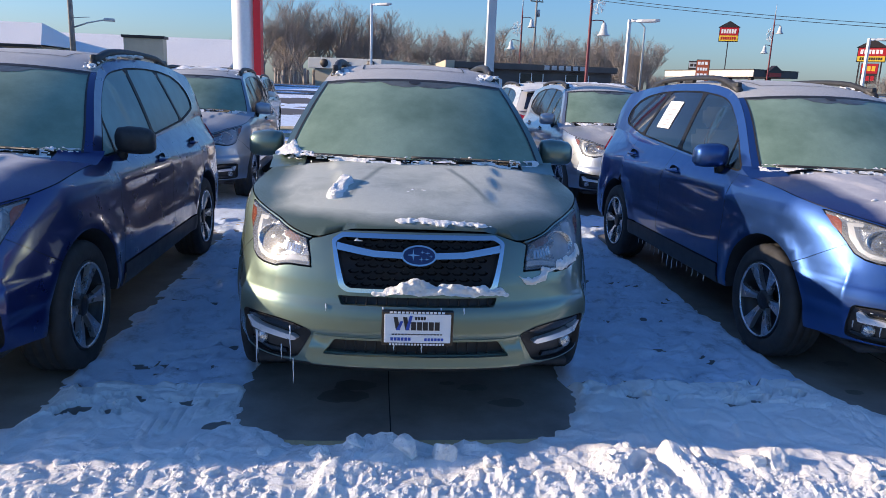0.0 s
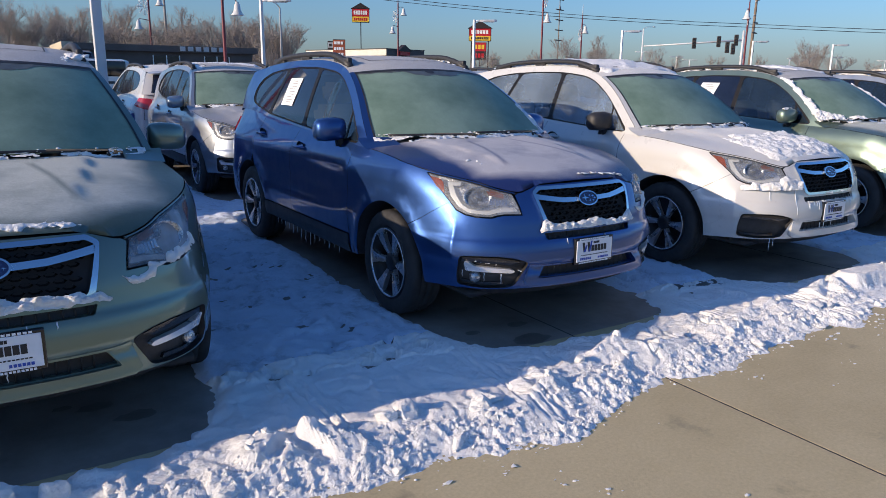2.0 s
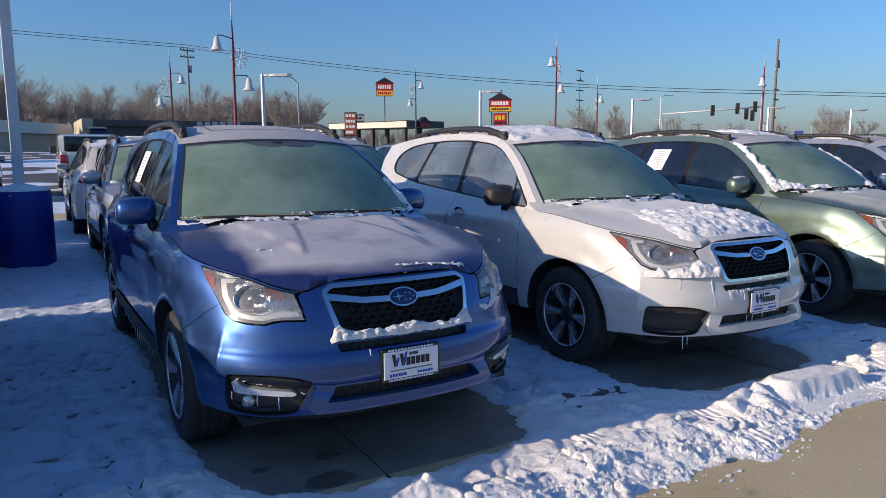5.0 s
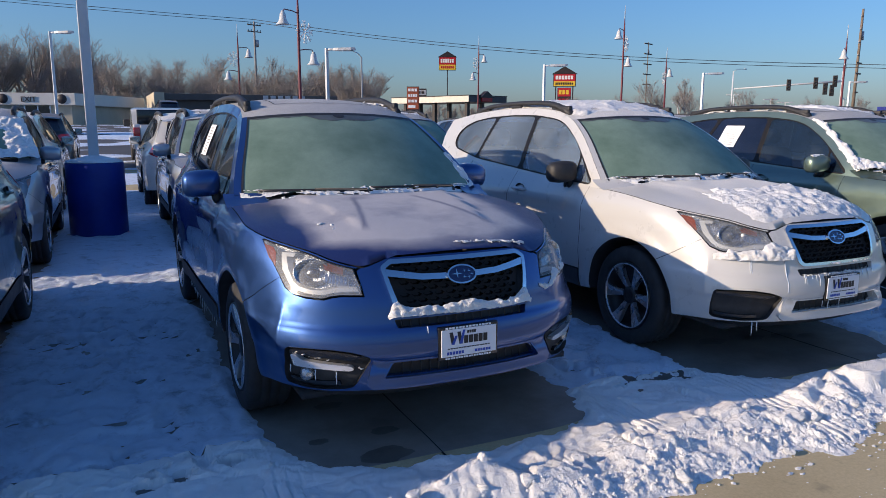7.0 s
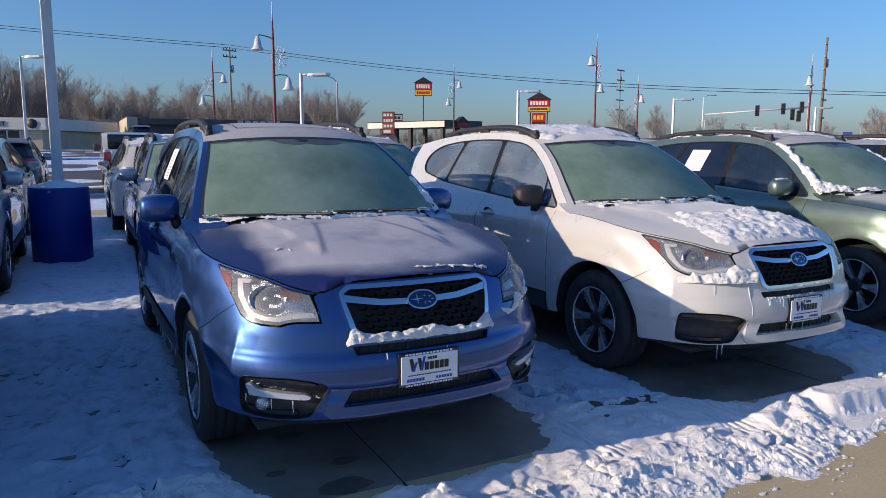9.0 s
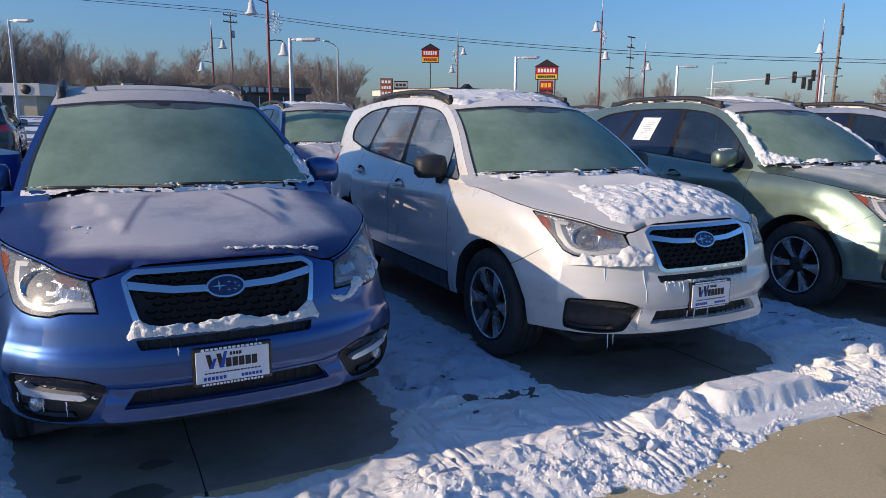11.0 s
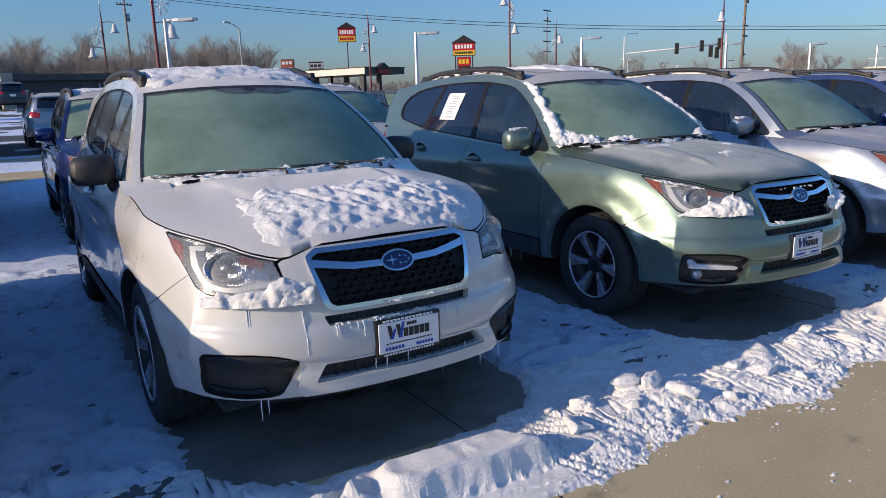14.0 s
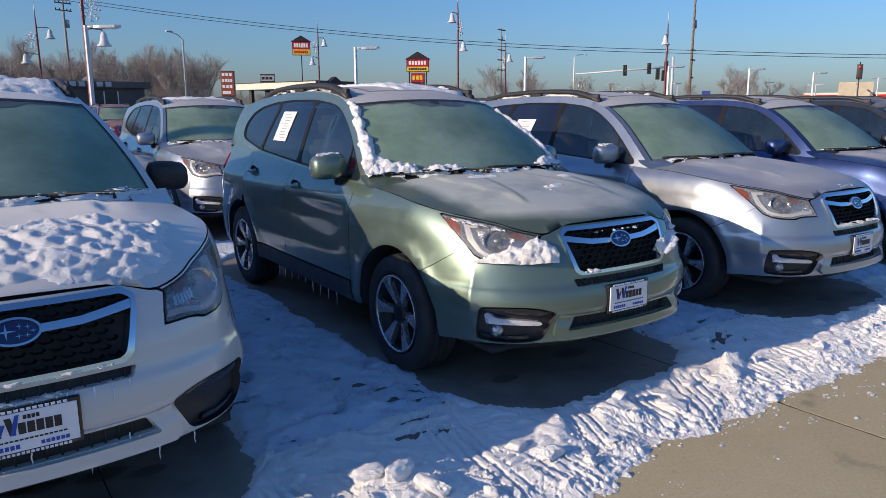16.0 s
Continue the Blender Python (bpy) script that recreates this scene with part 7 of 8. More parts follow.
add_box(bm, 0.58, -0.75, 0, 0.98, 0.2, 12)
part("red_band", bm, PYLONRED, t, smooth=False)

# traffic signal mast
t = thing("traffic_signal", (91.8, 60.5, gz(60)), "traffic signals hanging on a long grey mast arm", "traffic light", turn=-50)
bm = bmesh.new()
add_tube(bm, [(0, 0, 0), (0, 0, 7.2)], [0.22, 0.16], 8)
add_tube(bm, [(0, 0, 5.9), (-13.6, 0, 5.1)], [0.15, 0.08], 8)
part("mast", bm, GALV, t)
for dx, dz in ((-0.9, 5.9), (-2.0, 4.9), (-3.2, 5.7), (-6.5, 5.5), (-1.2, 4.7)):
    bm = bmesh.new()
    add_box(bm, dx - 0.28, -0.15, dz - 0.75, dx + 0.28, 0.15, dz + 0.75, 0.03)
    sg = part("signal_head", bm, SIGNDARK, t, "black signal head")
    for k in range(3):
        bm = bmesh.new()
        add_lathe(bm, [(-0.26, 0.17), (-0.151, 0.17), (-0.151, 0.0)], 14, (dx, 0, dz - 0.46 + 0.46 * k), "y")
        part("lens_hood", bm, GLASSDARK, sg)
t = thing("traffic_signal", (69.1, 24.5, gz(24)), "traffic signal on a wire with a red lens", "traffic light", turn=-65)
bm = bmesh.new()
add_box(bm, -0.22, -0.12, 3.6, 0.22, 0.12, 4.8, 0.03)
add_tube(bm, [(0, 0.2, 0), (0, 0.2, 5.0)], [0.06, 0.05], 6)
sg = part("signal_head", bm, SIGNDARK, t)
bm = bmesh.new()
add_lathe(bm, [(-0.16, 0.0), (-0.15, 0.13), (-0.121, 0.14)], 14, (0, 0, 4.55), "y")
part("red_lens", bm, REDLENS, sg, "red lens")
t = thing("road_sign", (83.4, 49.0, gz(49)), "small blue road sign on a grey post", "sign", turn=-60)
bm = bmesh.new()
add_tube(bm, [(0, 0.05, 0), (0, 0.05, 2.0)], [0.05, 0.05], 6)
part("post", bm, GALV, t)
bm = bmesh.new()
add_box(bm, -0.5, -0.03, 1.25, 0.5, 0.02, 2.25, 0.02)
part("sign_face", bm, BARREL, t, "plain blue face", False)
bm = bmesh.new()
add_box(bm, -0.3, -0.05, 1.55, 0.3, -0.034, 1.75)
part("white_bar", bm, SIGNWHITE, t, smooth=False)
# far low shops on the horizon
t = thing("far_shop", (137.8, 66.4, 1.75), "long low tan shop with a red line far away", "building", turn=-62)
bm = bmesh.new()
add_box(bm, 0, 0, -1, 45, 14, 2.3)
part("wall", bm, CREAM, t, smooth=False)
bm = bmesh.new()
add_box(bm, -0.1, -0.15, 1.5, 45.1, 0, 1.9)
part("red_line", bm, SIGNRED, t, smooth=False)
bm = bmesh.new()
add_box(bm, 5.6, -0.6, -1, 11, 3, 4.1, 0.05)
part("tower", bm, TAN, t, smooth=False)

# ---- bare trees ----
def grow(bm, p, d, length, r, level, rng):
    segs = (4, 3, 3, 2, 1)[level]
    pts, radii = [p.copy()], [r]
    q, dd = p.copy(), d.copy()
    for k in range(segs):
        dd = (dd + Vector((rng.gauss(0, 0.14), rng.gauss(0, 0.14), rng.gauss(0.06, 0.06)))).normalized()
        q = q + dd * length / segs
        pts.append(q.copy())
        radii.append(max(0.0055, r * (1 - 0.6 * (k + 1) / segs)))
    add_tube(bm, pts, radii, 5 if level < 2 else 3, False)
    if level >= 4:
        return
    for k in range((7, 5, 5, 5)[level]):
        f = rng.uniform(0.3, 1.0)
        i = min(int(f * segs), segs - 1)
        base = pts[i].lerp(pts[i + 1], f * segs - i)
        a = rng.uniform(0, 2 * math.pi)
        nd = (dd * rng.uniform(0.5, 1.0) + Vector((math.cos(a), math.sin(a), 0)) * rng.uniform(0.4, 0.9) + Vector((0, 0, 0.25))).normalized()
        grow(bm, base, nd, length * rng.uniform(0.5, 0.72), max(0.0065, r * 0.48), level + 1, rng)


TREES = []
for k in range(5):
    rng = random.Random(30 + k)
    bm = bmesh.new()
    t = tagged(new("bare_tree"), "leafless grey-brown tree in winter", "tree", "bare trees along the road")
    grow(bm, Vector((0, 0, 0)), Vector((0, 0, 1)), 3.3, 0.13, 0, rng)
    part("crown", bm, BARK, t)
    bm = bmesh.new()
    add_tube(bm, [(0, 0, -0.3), (0, 0, 0.4), (0, 0, 1.6)], [0.22, 0.16, 0.13], 7)
    part("trunk", bm, BARK, t)
    TREES.append(t)
rng = random.Random(77)
spots = []
for k in range(70):
    x = -13 + k * 0.75
    spots.append((x + rng.uniform(-0.8, 0.8), rng.uniform(68, 86), rng.uniform(0.75, 1.1) * (1.5 if x < 2 else 1.0)))
for k in range(40):
    spots.append((rng.uniform(-14, 42), rng.uniform(86, 104), rng.uniform(1.0, 1.5)))
for k in range(40):
    spots.append((rng.uniform(-10, 40), rng.uniform(64, 72), rng.uniform(0.35, 0.55)))
spots = [q for q in spots if q[0] < 6.1 + 0.336 * q[1]]
for k in range(22):
    spots.append((44 + k * 3 + rng.uniform(-1.5, 1.5), rng.uniform(72, 95) - k * 1.5, rng.uniform(0.55, 0.95)))
spots = [q for q in spots if q[0] < 6.1 + 0.336 * q[1] or q[0] > 7.4 + 0.587 * q[1]]
# single trees along the far road
spots += [(65.6, 68.2, 0.95), (66.8, 67.4, 0.7), (84.7, 47.1, 0.62), (86.7, 44.0, 0.55), (88.6, 40.6, 0.5), (75.0, 60.5, 0.45)]
# a low thicket behind the fuel station
for k in range(46):
    y = rng.uniform(128, 142)
    spots.append((y * (0.40 + 0.0062 * k) + rng.uniform(-1, 1), y, rng.uniform(0.45, 0.75)))
for i, (x, y, s) in enumerate(spots):
    src = TREES[i % 5]
    m = pose(x, y, 1.2, 0, 0, rng.uniform(0, 360))
    if i < 5:
        o = src
        o.matrix_basis = m
    else:
        o = copy_thing(src, m)
    o.scale = (s, s, s * rng.uniform(0.85, 1.1))

# ---- paving: concrete slabs with open joints ----
pavement = tagged(new("pavement"), "tan concrete paving in large jointed slabs", "pavement", kind="structure")
slabs = {}
for i in range(-4, 9):
    for j in range(-4, 6):
        x0, x1 = 0.13 + 3.025 * i + 0.007, 0.13 + 3.025 * (i + 1) - 0.007
        y0, y1 = 1.9 + 4.6 * j + 0.006, 1.9 + 4.6 * (j + 1) - 0.006
        if "slab" not in slabs:
            bm = bmesh.new()
            add_box(bm, 0, 0, -0.16, x1 - x0, y1 - y0, 0.0)
            ob = part("slab", bm, CONCRETE, pavement, smooth=False)
            slabs["slab"] = ob.data
        else:
            ob = new("slab", slabs["slab"])
            ob.parent = pavement
        ob.location = (x0, y0, 0)
bm = bmesh.new()
for i in range(-4, 10):
    x = 0.13 + 3.025 * i
    add_box(bm, x - 0.0069, -16.4, -0.16, x + 0.0069, 29.0, -0.0012)
part("joint_seal", bm, DARK, pavement, "dark sealed joints between the slabs", False)


# ---- snow, ice and papers on the cars ----
def snow_object(name, bm, label, car, material=SNOW):
    ob = tagged(link_mesh(name, bm, material), label, "snow" if "snow" in name else "ice", kind="stuff" if name in ("icicles", "snow_strip", "snow_crust") else "")
    ob.matrix_basis = car.matrix_basis.copy()
    return ob


def crust(ob, size):
    m = ob.modifiers.new("crust", "REMESH")
    m.mode, m.voxel_size, m.use_smooth_shade = "VOXEL", size, True


def strip(car, pts, r0, r1, per_m, label, seed, spread=0.02, flat=0.7, gap=-0.28):
    """Crusty snow lying along a line, as many small joined lumps."""
    rng = random.Random(seed)
    bm = bmesh.new()
    pts = [Vector(p) for p in pts]
    total = sum((b - a).length for a, b in zip(pts, pts[1:]))
    for k in range(int(total * per_m * 3.2)):
        f = rng.random() * total
        for a, b in zip(pts, pts[1:]):
            d = (b - a).length
            if f <= d:
                p = a.lerp(b, f / d)
                break
            f -= d
        if noise2(p.x + p.z, p.y, 9.0, seed) < gap:
            continue
        along = (b - a).normalized()
        up = Vector((0, -0.2, 1)) if abs(along.z) < 0.8 else Vector((0, -1, 0.2))
        side = along.cross(up).normalized()
        up = side.cross(along).normalized()
        r = (r0 + (r1 - r0) * rng.random() ** 3) * 0.74 * (1 + 0.5 * noise2(p.x + p.z, p.y, 14.0, seed + 3))
        q = p + side * rng.gauss(0, spread) + up * (rng.uniform(-0.4, 0.15) * r)
        res = bmesh.ops.create_icosphere(bm, subdivisions=1, radius=1.0)
        sx = rng.uniform(0.9, 2.6)
        tw = rng.uniform(-0.6, 0.6)
        e1 = along * math.cos(tw) + side * math.sin(tw)
        e2 = side * math.cos(tw) - along * math.sin(tw)
        for v in res["verts"]:
            n = 1 + 0.55 * noise.noise(v.co * 1.7 + Vector((k * 1.3, seed, 0))) + 0.25 * noise.noise(v.co * 4.1 + Vector((0, k * 1.3, seed)))
            v.co = q + (e1 * (v.co.x * sx) + e2 * (v.co.y * 1.1) + up * (v.co.z * flat)) * (n * r)
    ob = snow_object("snow_strip", bm, label, car)
    crust(ob, 0.0055)
    return ob


def blanket(car, base, x0, x1, y0, y1, step, mask, thick, label, seed, rough=1.0):
    """A crust of snow over a curved panel; mask(x, y) from 0 to 1."""
    nx, ny = int((x1 - x0) / step), int((y1 - y0) / step)
    hs = {}
    for i in range(nx + 1):
        for j in range(ny + 1):
            x, y = x0 + i * step, y0 + j * step
            n = 0.5 + 0.5 * noise2(x, y, 5, seed) + rough * (0.35 * noise2(x, y, 16, seed + 1) + 0.2 * noise2(x, y, 40, seed + 2))
            m = mask(x, y) + 0.45 * noise2(x, y, 7, seed + 5) + 0.25 * noise2(x, y, 22, seed + 7)
            hs[(i, j)] = (thick * (0.35 + max(0, n)) * smooth(0.45, 0.65, m) - 0.003)
    bm = bmesh.new()
    vs = {}
    for i in range(nx):
        for j in range(ny):
            c = ((i, j), (i + 1, j), (i + 1, j + 1), (i, j + 1))
            if max(hs[q] for q in c) <= 0:
                continue
            f = []
            for q in c:
                if q not in vs:
                    x, y = x0 + q[0] * step, y0 + q[1] * step
                    vs[q] = bm.verts.new((x, y, base(x, y) + 0.003 + hs[q]))
                f.append(vs[q])
            bm.faces.new(f)
    return snow_object("snow_crust", bm, label, car)


def cowl(s, t=0.02, off=0.012):
    return screen_point(s, t, off)


def cowl_line(a, b, t=0.022, off=0.012, n=14):
    return [cowl(a + (b - a) * k / n, t + 0.01 * math.sin(k * 2.1), off) for k in range(n + 1)]


def cowl_snow(car, a, b, cover, thick, label, seed):
    """A ragged crust of snow from the foot of the glass down onto the bonnet."""
    ns, nv = int((b - a) / 0.012), 12
    pts, on = {}, {}
    for i in range(ns + 1):
        s = a + (b - a) * i / ns
        top = screen_point(s, 0.030 + 0.018 * noise2(s, 0, 6.0, seed) + 0.010 * noise2(s, 0, 21.0, seed + 1), 0.001)
        foot = screen_point(s, 0.0)
        y1 = foot.y - 0.035 - 0.03 * noise2(s, 0, 5.0, seed + 2) - 0.012 * noise2(s, 0, 24.0, seed + 3)
        low = Vector((foot.x, y1, hood_z(foot.x, y1) + 0.003))
        for j in range(nv + 1):
            f = j / nv
            n = 0.6 + 0.5 * noise2(s, f, 8.0, seed + 4) + 0.35 * noise2(s * 3, f, 11.0, seed + 5)
            pts[(i, j)] = top.lerp(low, f) + Vector((0, -0.4, 0.9)) * (thick * max(0.0, n) * math.sin(math.pi * f) ** 0.6)
            on[(i, j)] = noise2(s, f * 0.25, 7.0, seed + 6) + 0.5 * noise2(s, f * 0.4, 22.0, seed + 7) + cover
    bm = bmesh.new()
    vs = {}
    for i in range(ns):
        for j in range(nv):
            c = ((i, j), (i + 1, j), (i + 1, j + 1), (i, j + 1))
            if min(on[q] for q in c) < 0:
                continue
            for q in c:
                if q not in vs:
                    vs[q] = bm.verts.new(pts[q])
            bm.faces.new([vs[q] for q in c])
    bmesh.ops.recalc_face_normals(bm, faces=bm.faces)
    return snow_object("snow_crust", bm, label, car)


def drape(car, surf, up, us, vs, cover, thick, label, seed, f=9.0):
    """A ragged crust of snow over any panel: surf(u, v) is the panel, cover(u, v) where it lies."""
    pts, on = {}, {}
    up = Vector(up).normalized()
    for i, u in enumerate(us):
        for j, v in enumerate(vs):
            p = surf(u, v)
            n1, n2, n3 = noise.noise(p * f + Vector((seed, 0, 0))), noise.noise(p * (f * 2.7) + Vector((0, seed, 0))), noise.noise(p * (f * 7) + Vector((0, 0, seed)))
            m = cover(u, v) + 0.30 * n1 + 0.20 * n2 + 0.10 * n3
            on[(i, j)] = m
            pts[(i, j)] = p + up * (thick * smooth(0.42, 0.95, m) * (0.75 + 0.5 * n1 + 0.45 * n2 + 0.25 * n3) )
    bm = bmesh.new()
    vs2 = {}
    cut = 0.44
    edge = {}
    for (i, j), m in on.items():
        if m < cut:
            near = [(i + a, j + b) for a in (-1, 0, 1) for b in (-1, 0, 1) if on.get((i + a, j + b), 0) >= cut]
            if near:
                edge[(i, j)] = sum((pts[q].lerp(pts[(i, j)], (on[q] - cut) / (on[q] - m)) for q in near), Vector()) / len(near) - up * 0.004
    for i in range(len(us) - 1):
        for j in range(len(vs) - 1):
            c = ((i, j), (i + 1, j), (i + 1, j + 1), (i, j + 1))
            if max(on[q] for q in c) < cut:
                continue
            for q in c:
                if q not in vs2:
                    vs2[q] = bm.verts.new(edge.get(q, pts[q]))
            bm.faces.new([vs2[q] for q in c])
    bmesh.ops.recalc_face_normals(bm, faces=bm.faces)
    return snow_object("snow_crust", bm, label, car)


def steps(a, b, d):
    return np.linspace(a, b, max(3, int(abs(b - a) / d))).tolist()


def nose(u, z, off=0.01):
    return body_skin(u, z, off)


def icicles(car, spots, seed):
    rng = random.Random(seed)
    bm = bmesh.new()
    for u, z, ln in spots:
        p = body_skin(u, z, 0.004)
        pts = [p]
        for k in range(1, 6):
            zz = z - ln * k / 5
            q = body_skin(u, max(zz, 0.34), 0.004)
            pts.append(Vector((p.x + 0.0015 * math.sin(k * 2 + u * 9), min(p.y, q.y), zz)))
        add_tube(bm, pts, [0.003, 0.0028, 0.0026, 0.0022, 0.0018, 0.0006], 6)
    return snow_object("icicles", bm, "thin clear icicles hanging from the bumper", car, ICE)


L, G, B, W, H, S, B2, D = CARS[:8]
box = lambda x0, x1, y0, y1, f=0.06: (lambda x, y: smooth(x0 - f, x0 + f, x) * (1 - smooth(x1 - f, x1 + f, x)) * smooth(y0 - f, y0 + f, y) * (1 - smooth(y1 - f, y1 + f, y)))
for car, a, b, cover, thick, label, seed in (
    (L, 0.45, 0.96, 0.05, 0.010, "thin snow at the foot of a frosted windscreen", 301.0),
    (G, -0.97, 0.96, 0.14, 0.012, "ragged snow along the foot of a frosted windscreen", 311.0),
    (B, -0.96, 0.95, 0.20, 0.012, "ragged snow along the foot of a frosted windscreen", 321.0),
    (W, -0.97, 0.96, 0.42, 0.014, "snow along the foot of a frosted windscreen", 331.0),
    (H, -0.98, 0.97, 0.12, 0.014, "snow along the foot of a frosted windscreen", 341.0),
    (S, -0.95, 0.95, -0.05, 0.008, "thin snow at the foot of a frosted windscreen", 351.0),
):
    cowl_snow(car, a, b, cover, thick, label, seed)
# blue wagon at the start of the row
strip(L, cowl_line(0.55, 0.95), 0.0050, 0.0124, 70, "snow in the windscreen corner of a blue wagon", 1)
strip(L, [(0.54, y, roof_z(0.54, y) + 0.02) for y in (2.05, 2.3, 2.6, 3.0)], 0.012, 0.03, 50, "snow caught along a black roof rail", 2, 0.03)
# green wagon
strip(G, cowl_line(-0.95, 0.95), 0.0037, 0.0105, 90, "crusty snow along the foot of a frosted windscreen", 3, 0.016)
blanket(G, hood_z, -0.50, -0.22, 0.38, 0.84, 0.009, lambda x, y: 1.15 * math.exp(-(((x + 0.375 - 0.16 * (y - 0.6)) / 0.042) ** 2)) * smooth(0.40, 0.50, y) * (1 - smooth(0.68, 0.78, y)), 0.034, "long ragged clump of snow on a frosted bonnet", 5.0)
strip(G, [(x, 0.56, hood_z(x, 0.56)) for x in (-0.06, 0.0, 0.06)], 0.005, 0.013, 130, "small crumbs of snow on a frosted bonnet", 6, 0.02, 0.5)
strip(G, [(x, 0.21 + 0.05 * (x > 0.3), hood_z(x, 0.21) + 0.002) for x in (-0.10, 0.05, 0.2, 0.28, 0.36, 0.46)], 0.007, 0.018, 170, "snow along the front edge of the bonnet", 7, 0.013, 0.7, -0.5)
strip(G, [(-0.46, 2.12, roof_z(0.46, 2.12) + 0.01), (-0.53, 2.2, roof_z(0.53, 2.2) + 0.02)], 0.01, 0.03, 90, "snow at the roof rail's foot", 10, 0.03)
strip(G, [(0.42, 2.08, roof_z(0.42, 2.08) + 0.01), (0.53, 2.2, roof_z(0.53, 2.2) + 0.03)], 0.012, 0.035, 100, "snow at the roof rail's foot", 110, 0.03)
icicles(G, [(-0.79, 0.43, 0.20), (-0.78, 0.43, 0.12), (-0.62, 0.40, 0.07), (-0.56, 0.50, 0.17), (-0.56, 0.34, 0.12), (-0.4, 0.612, 0.03), (-0.15, 0.612, 0.04), (0.1, 0.612, 0.05), (0.2, 0.612, 0.03), (-0.1, 0.447, 0.03), (0.02, 0.447, 0.04)], 1)
# bright blue wagon
strip(B, cowl_line(-0.95, 0.9), 0.0037, 0.0112, 90, "crusty snow along the foot of a frosted windscreen", 12, 0.016)
strip(B, [(-0.48, 0.52, hood_z(-0.48, 0.52)), (-0.42, 0.60, hood_z(-0.42, 0.60)), (-0.36, 0.52, hood_z(-0.36, 0.52))], 0.004, 0.015, 110, "crumbs of snow on a frosted bonnet", 14, 0.03, 0.5)
strip(B, [(x, 0.20 + 0.1 * max(0, x - 0.3), hood_z(x, 0.22) + 0.002) for x in (0.02, 0.15, 0.3, 0.42)], 0.004, 0.012, 120, "thin snow along the front edge of the bonnet", 15, 0.01)
strip(B, [nose(u, z, 0.01) for u, z in ((-0.9, 0.51), (-0.8, 0.505), (-0.62, 0.48), (-0.5, 0.44))], 0.003, 0.008, 70, "ice crumbs on the fog lamp bezel", 18, 0.006)
icicles(B, [(-0.62, 0.425, 0.06), (-0.85, 0.44, 0.04), (-0.72, 0.43, 0.05), (-0.2, 0.612, 0.03), (0.1, 0.612, 0.03)], 2)
strip(B, [(0.48, 2.1, roof_z(0.48, 2.1)), (0.53, 2.4, roof_z(0.53, 2.4) + 0.02), (0.53, 2.9, roof_z(0.53, 2.9) + 0.02)], 0.008, 0.022, 50, "snow along the far roof edge", 19, 0.03)
rng = random.Random(4)
icicles(B, [(-u_at_y(1.7 + 0.09 * k), BOTTOM(u_at_y(1.7 + 0.09 * k)) + 0.004, rng.uniform(0.03, 0.11)) for k in range(15)], 21)
icicles(H, [(-u_at_y(1.75 + 0.13 * k), BOTTOM(u_at_y(1.75 + 0.13 * k)) + 0.004, rng.uniform(0.02, 0.09)) for k in range(9)], 22)
# white wagon
blanket(W, roof_z, -0.54, 0.54, 1.98, 3.8, 0.022, lambda x, y: 1.15 * box(-0.50, 0.50, 2.06, 3.7)(x, y), 0.036, "patchy snow on a white roof", 23.0)
strip(W, cowl_line(-0.97, 0.95), 0.0050, 0.0124, 110, "snow along the foot of a frosted windscreen", 24, 0.016)
strip(W, [nose(u, 0.615, 0.004) for u in (-0.32, -0.1, 0.1, 0.32)], 0.004, 0.009, 90, "ice along the bumper slot", 26, 0.006)
strip(W, [nose(u, 0.675, 0.012) for u in (-0.1, 0.1, 0.3)], 0.004, 0.012, 90, "snow under the grille", 27, 0.008)
icicles(W, [(-0.66, 0.735, 0.20), (-0.665, 0.70, 0.10), (-0.44, 0.72, 0.25), (-0.63, 0.335, 0.09), (-0.60, 0.335, 0.06), (-0.3, 0.612, 0.05), (-0.22, 0.612, 0.035), (-0.12, 0.612, 0.045), (0.02, 0.612, 0.04), (0.12, 0.612, 0.05), (0.2, 0.612, 0.035), (-0.15, 0.447, 0.05), (-0.1, 0.447, 0.07), (0.0, 0.447, 0.05), (0.17, 0.40, 0.09), (0.3, 0.42, 0.05), (0.4, 0.36, 0.08), (0.55, 0.335, 0.05)] + [(-0.31 + 0.057 * k, 0.614, (0.05, 0.025, 0.07, 0.035)[k % 4]) for k in range(12)] + [(-0.33 + 0.083 * k, 0.400, (0.03, 0.055, 0.04)[k % 3]) for k in range(9)], 3)
# second green wagon
strip(H, cowl_line(-0.5, 0.95), 0.0025, 0.0074, 80, "thin snow at the windscreen's foot", 33, 0.012)
strip(H, [(x, y, hood_z(x, y)) for x, y in ((-0.05, 0.60), (0.03, 0.57), (0.0, 0.66))], 0.005, 0.014, 130, "small snow patches on a frosted bonnet", 35, 0.05, 0.4)
blanket(H, hood_z, -0.5, 0.5, 0.3, 1.15, 0.012, lambda x, y: 0.75 * max(box(0.02, 0.16, 0.62, 0.72, 0.05)(x, y), box(0.30, 0.42, 0.86, 0.94, 0.04)(x, y), box(-0.32, -0.05, 1.02, 1.08, 0.04)(x, y)), 0.010, "flat flakes of snow on a green bonnet", 77.0)
strip(H, [(x, y, hood_z(x, y)) for x, y in ((0.0, 1.05), (0.15, 1.0), (0.32, 0.97))], 0.004, 0.010, 60, "small snow patches near the windscreen", 36, 0.03, 0.4)
blanket(H, roof_z, -0.54, 0.54, 1.98, 3.9, 0.022, lambda x, y: box(-0.1, 0.52, 2.2, 3.6)(x, y), 0.028, "snow lying on a green roof", 37.0)
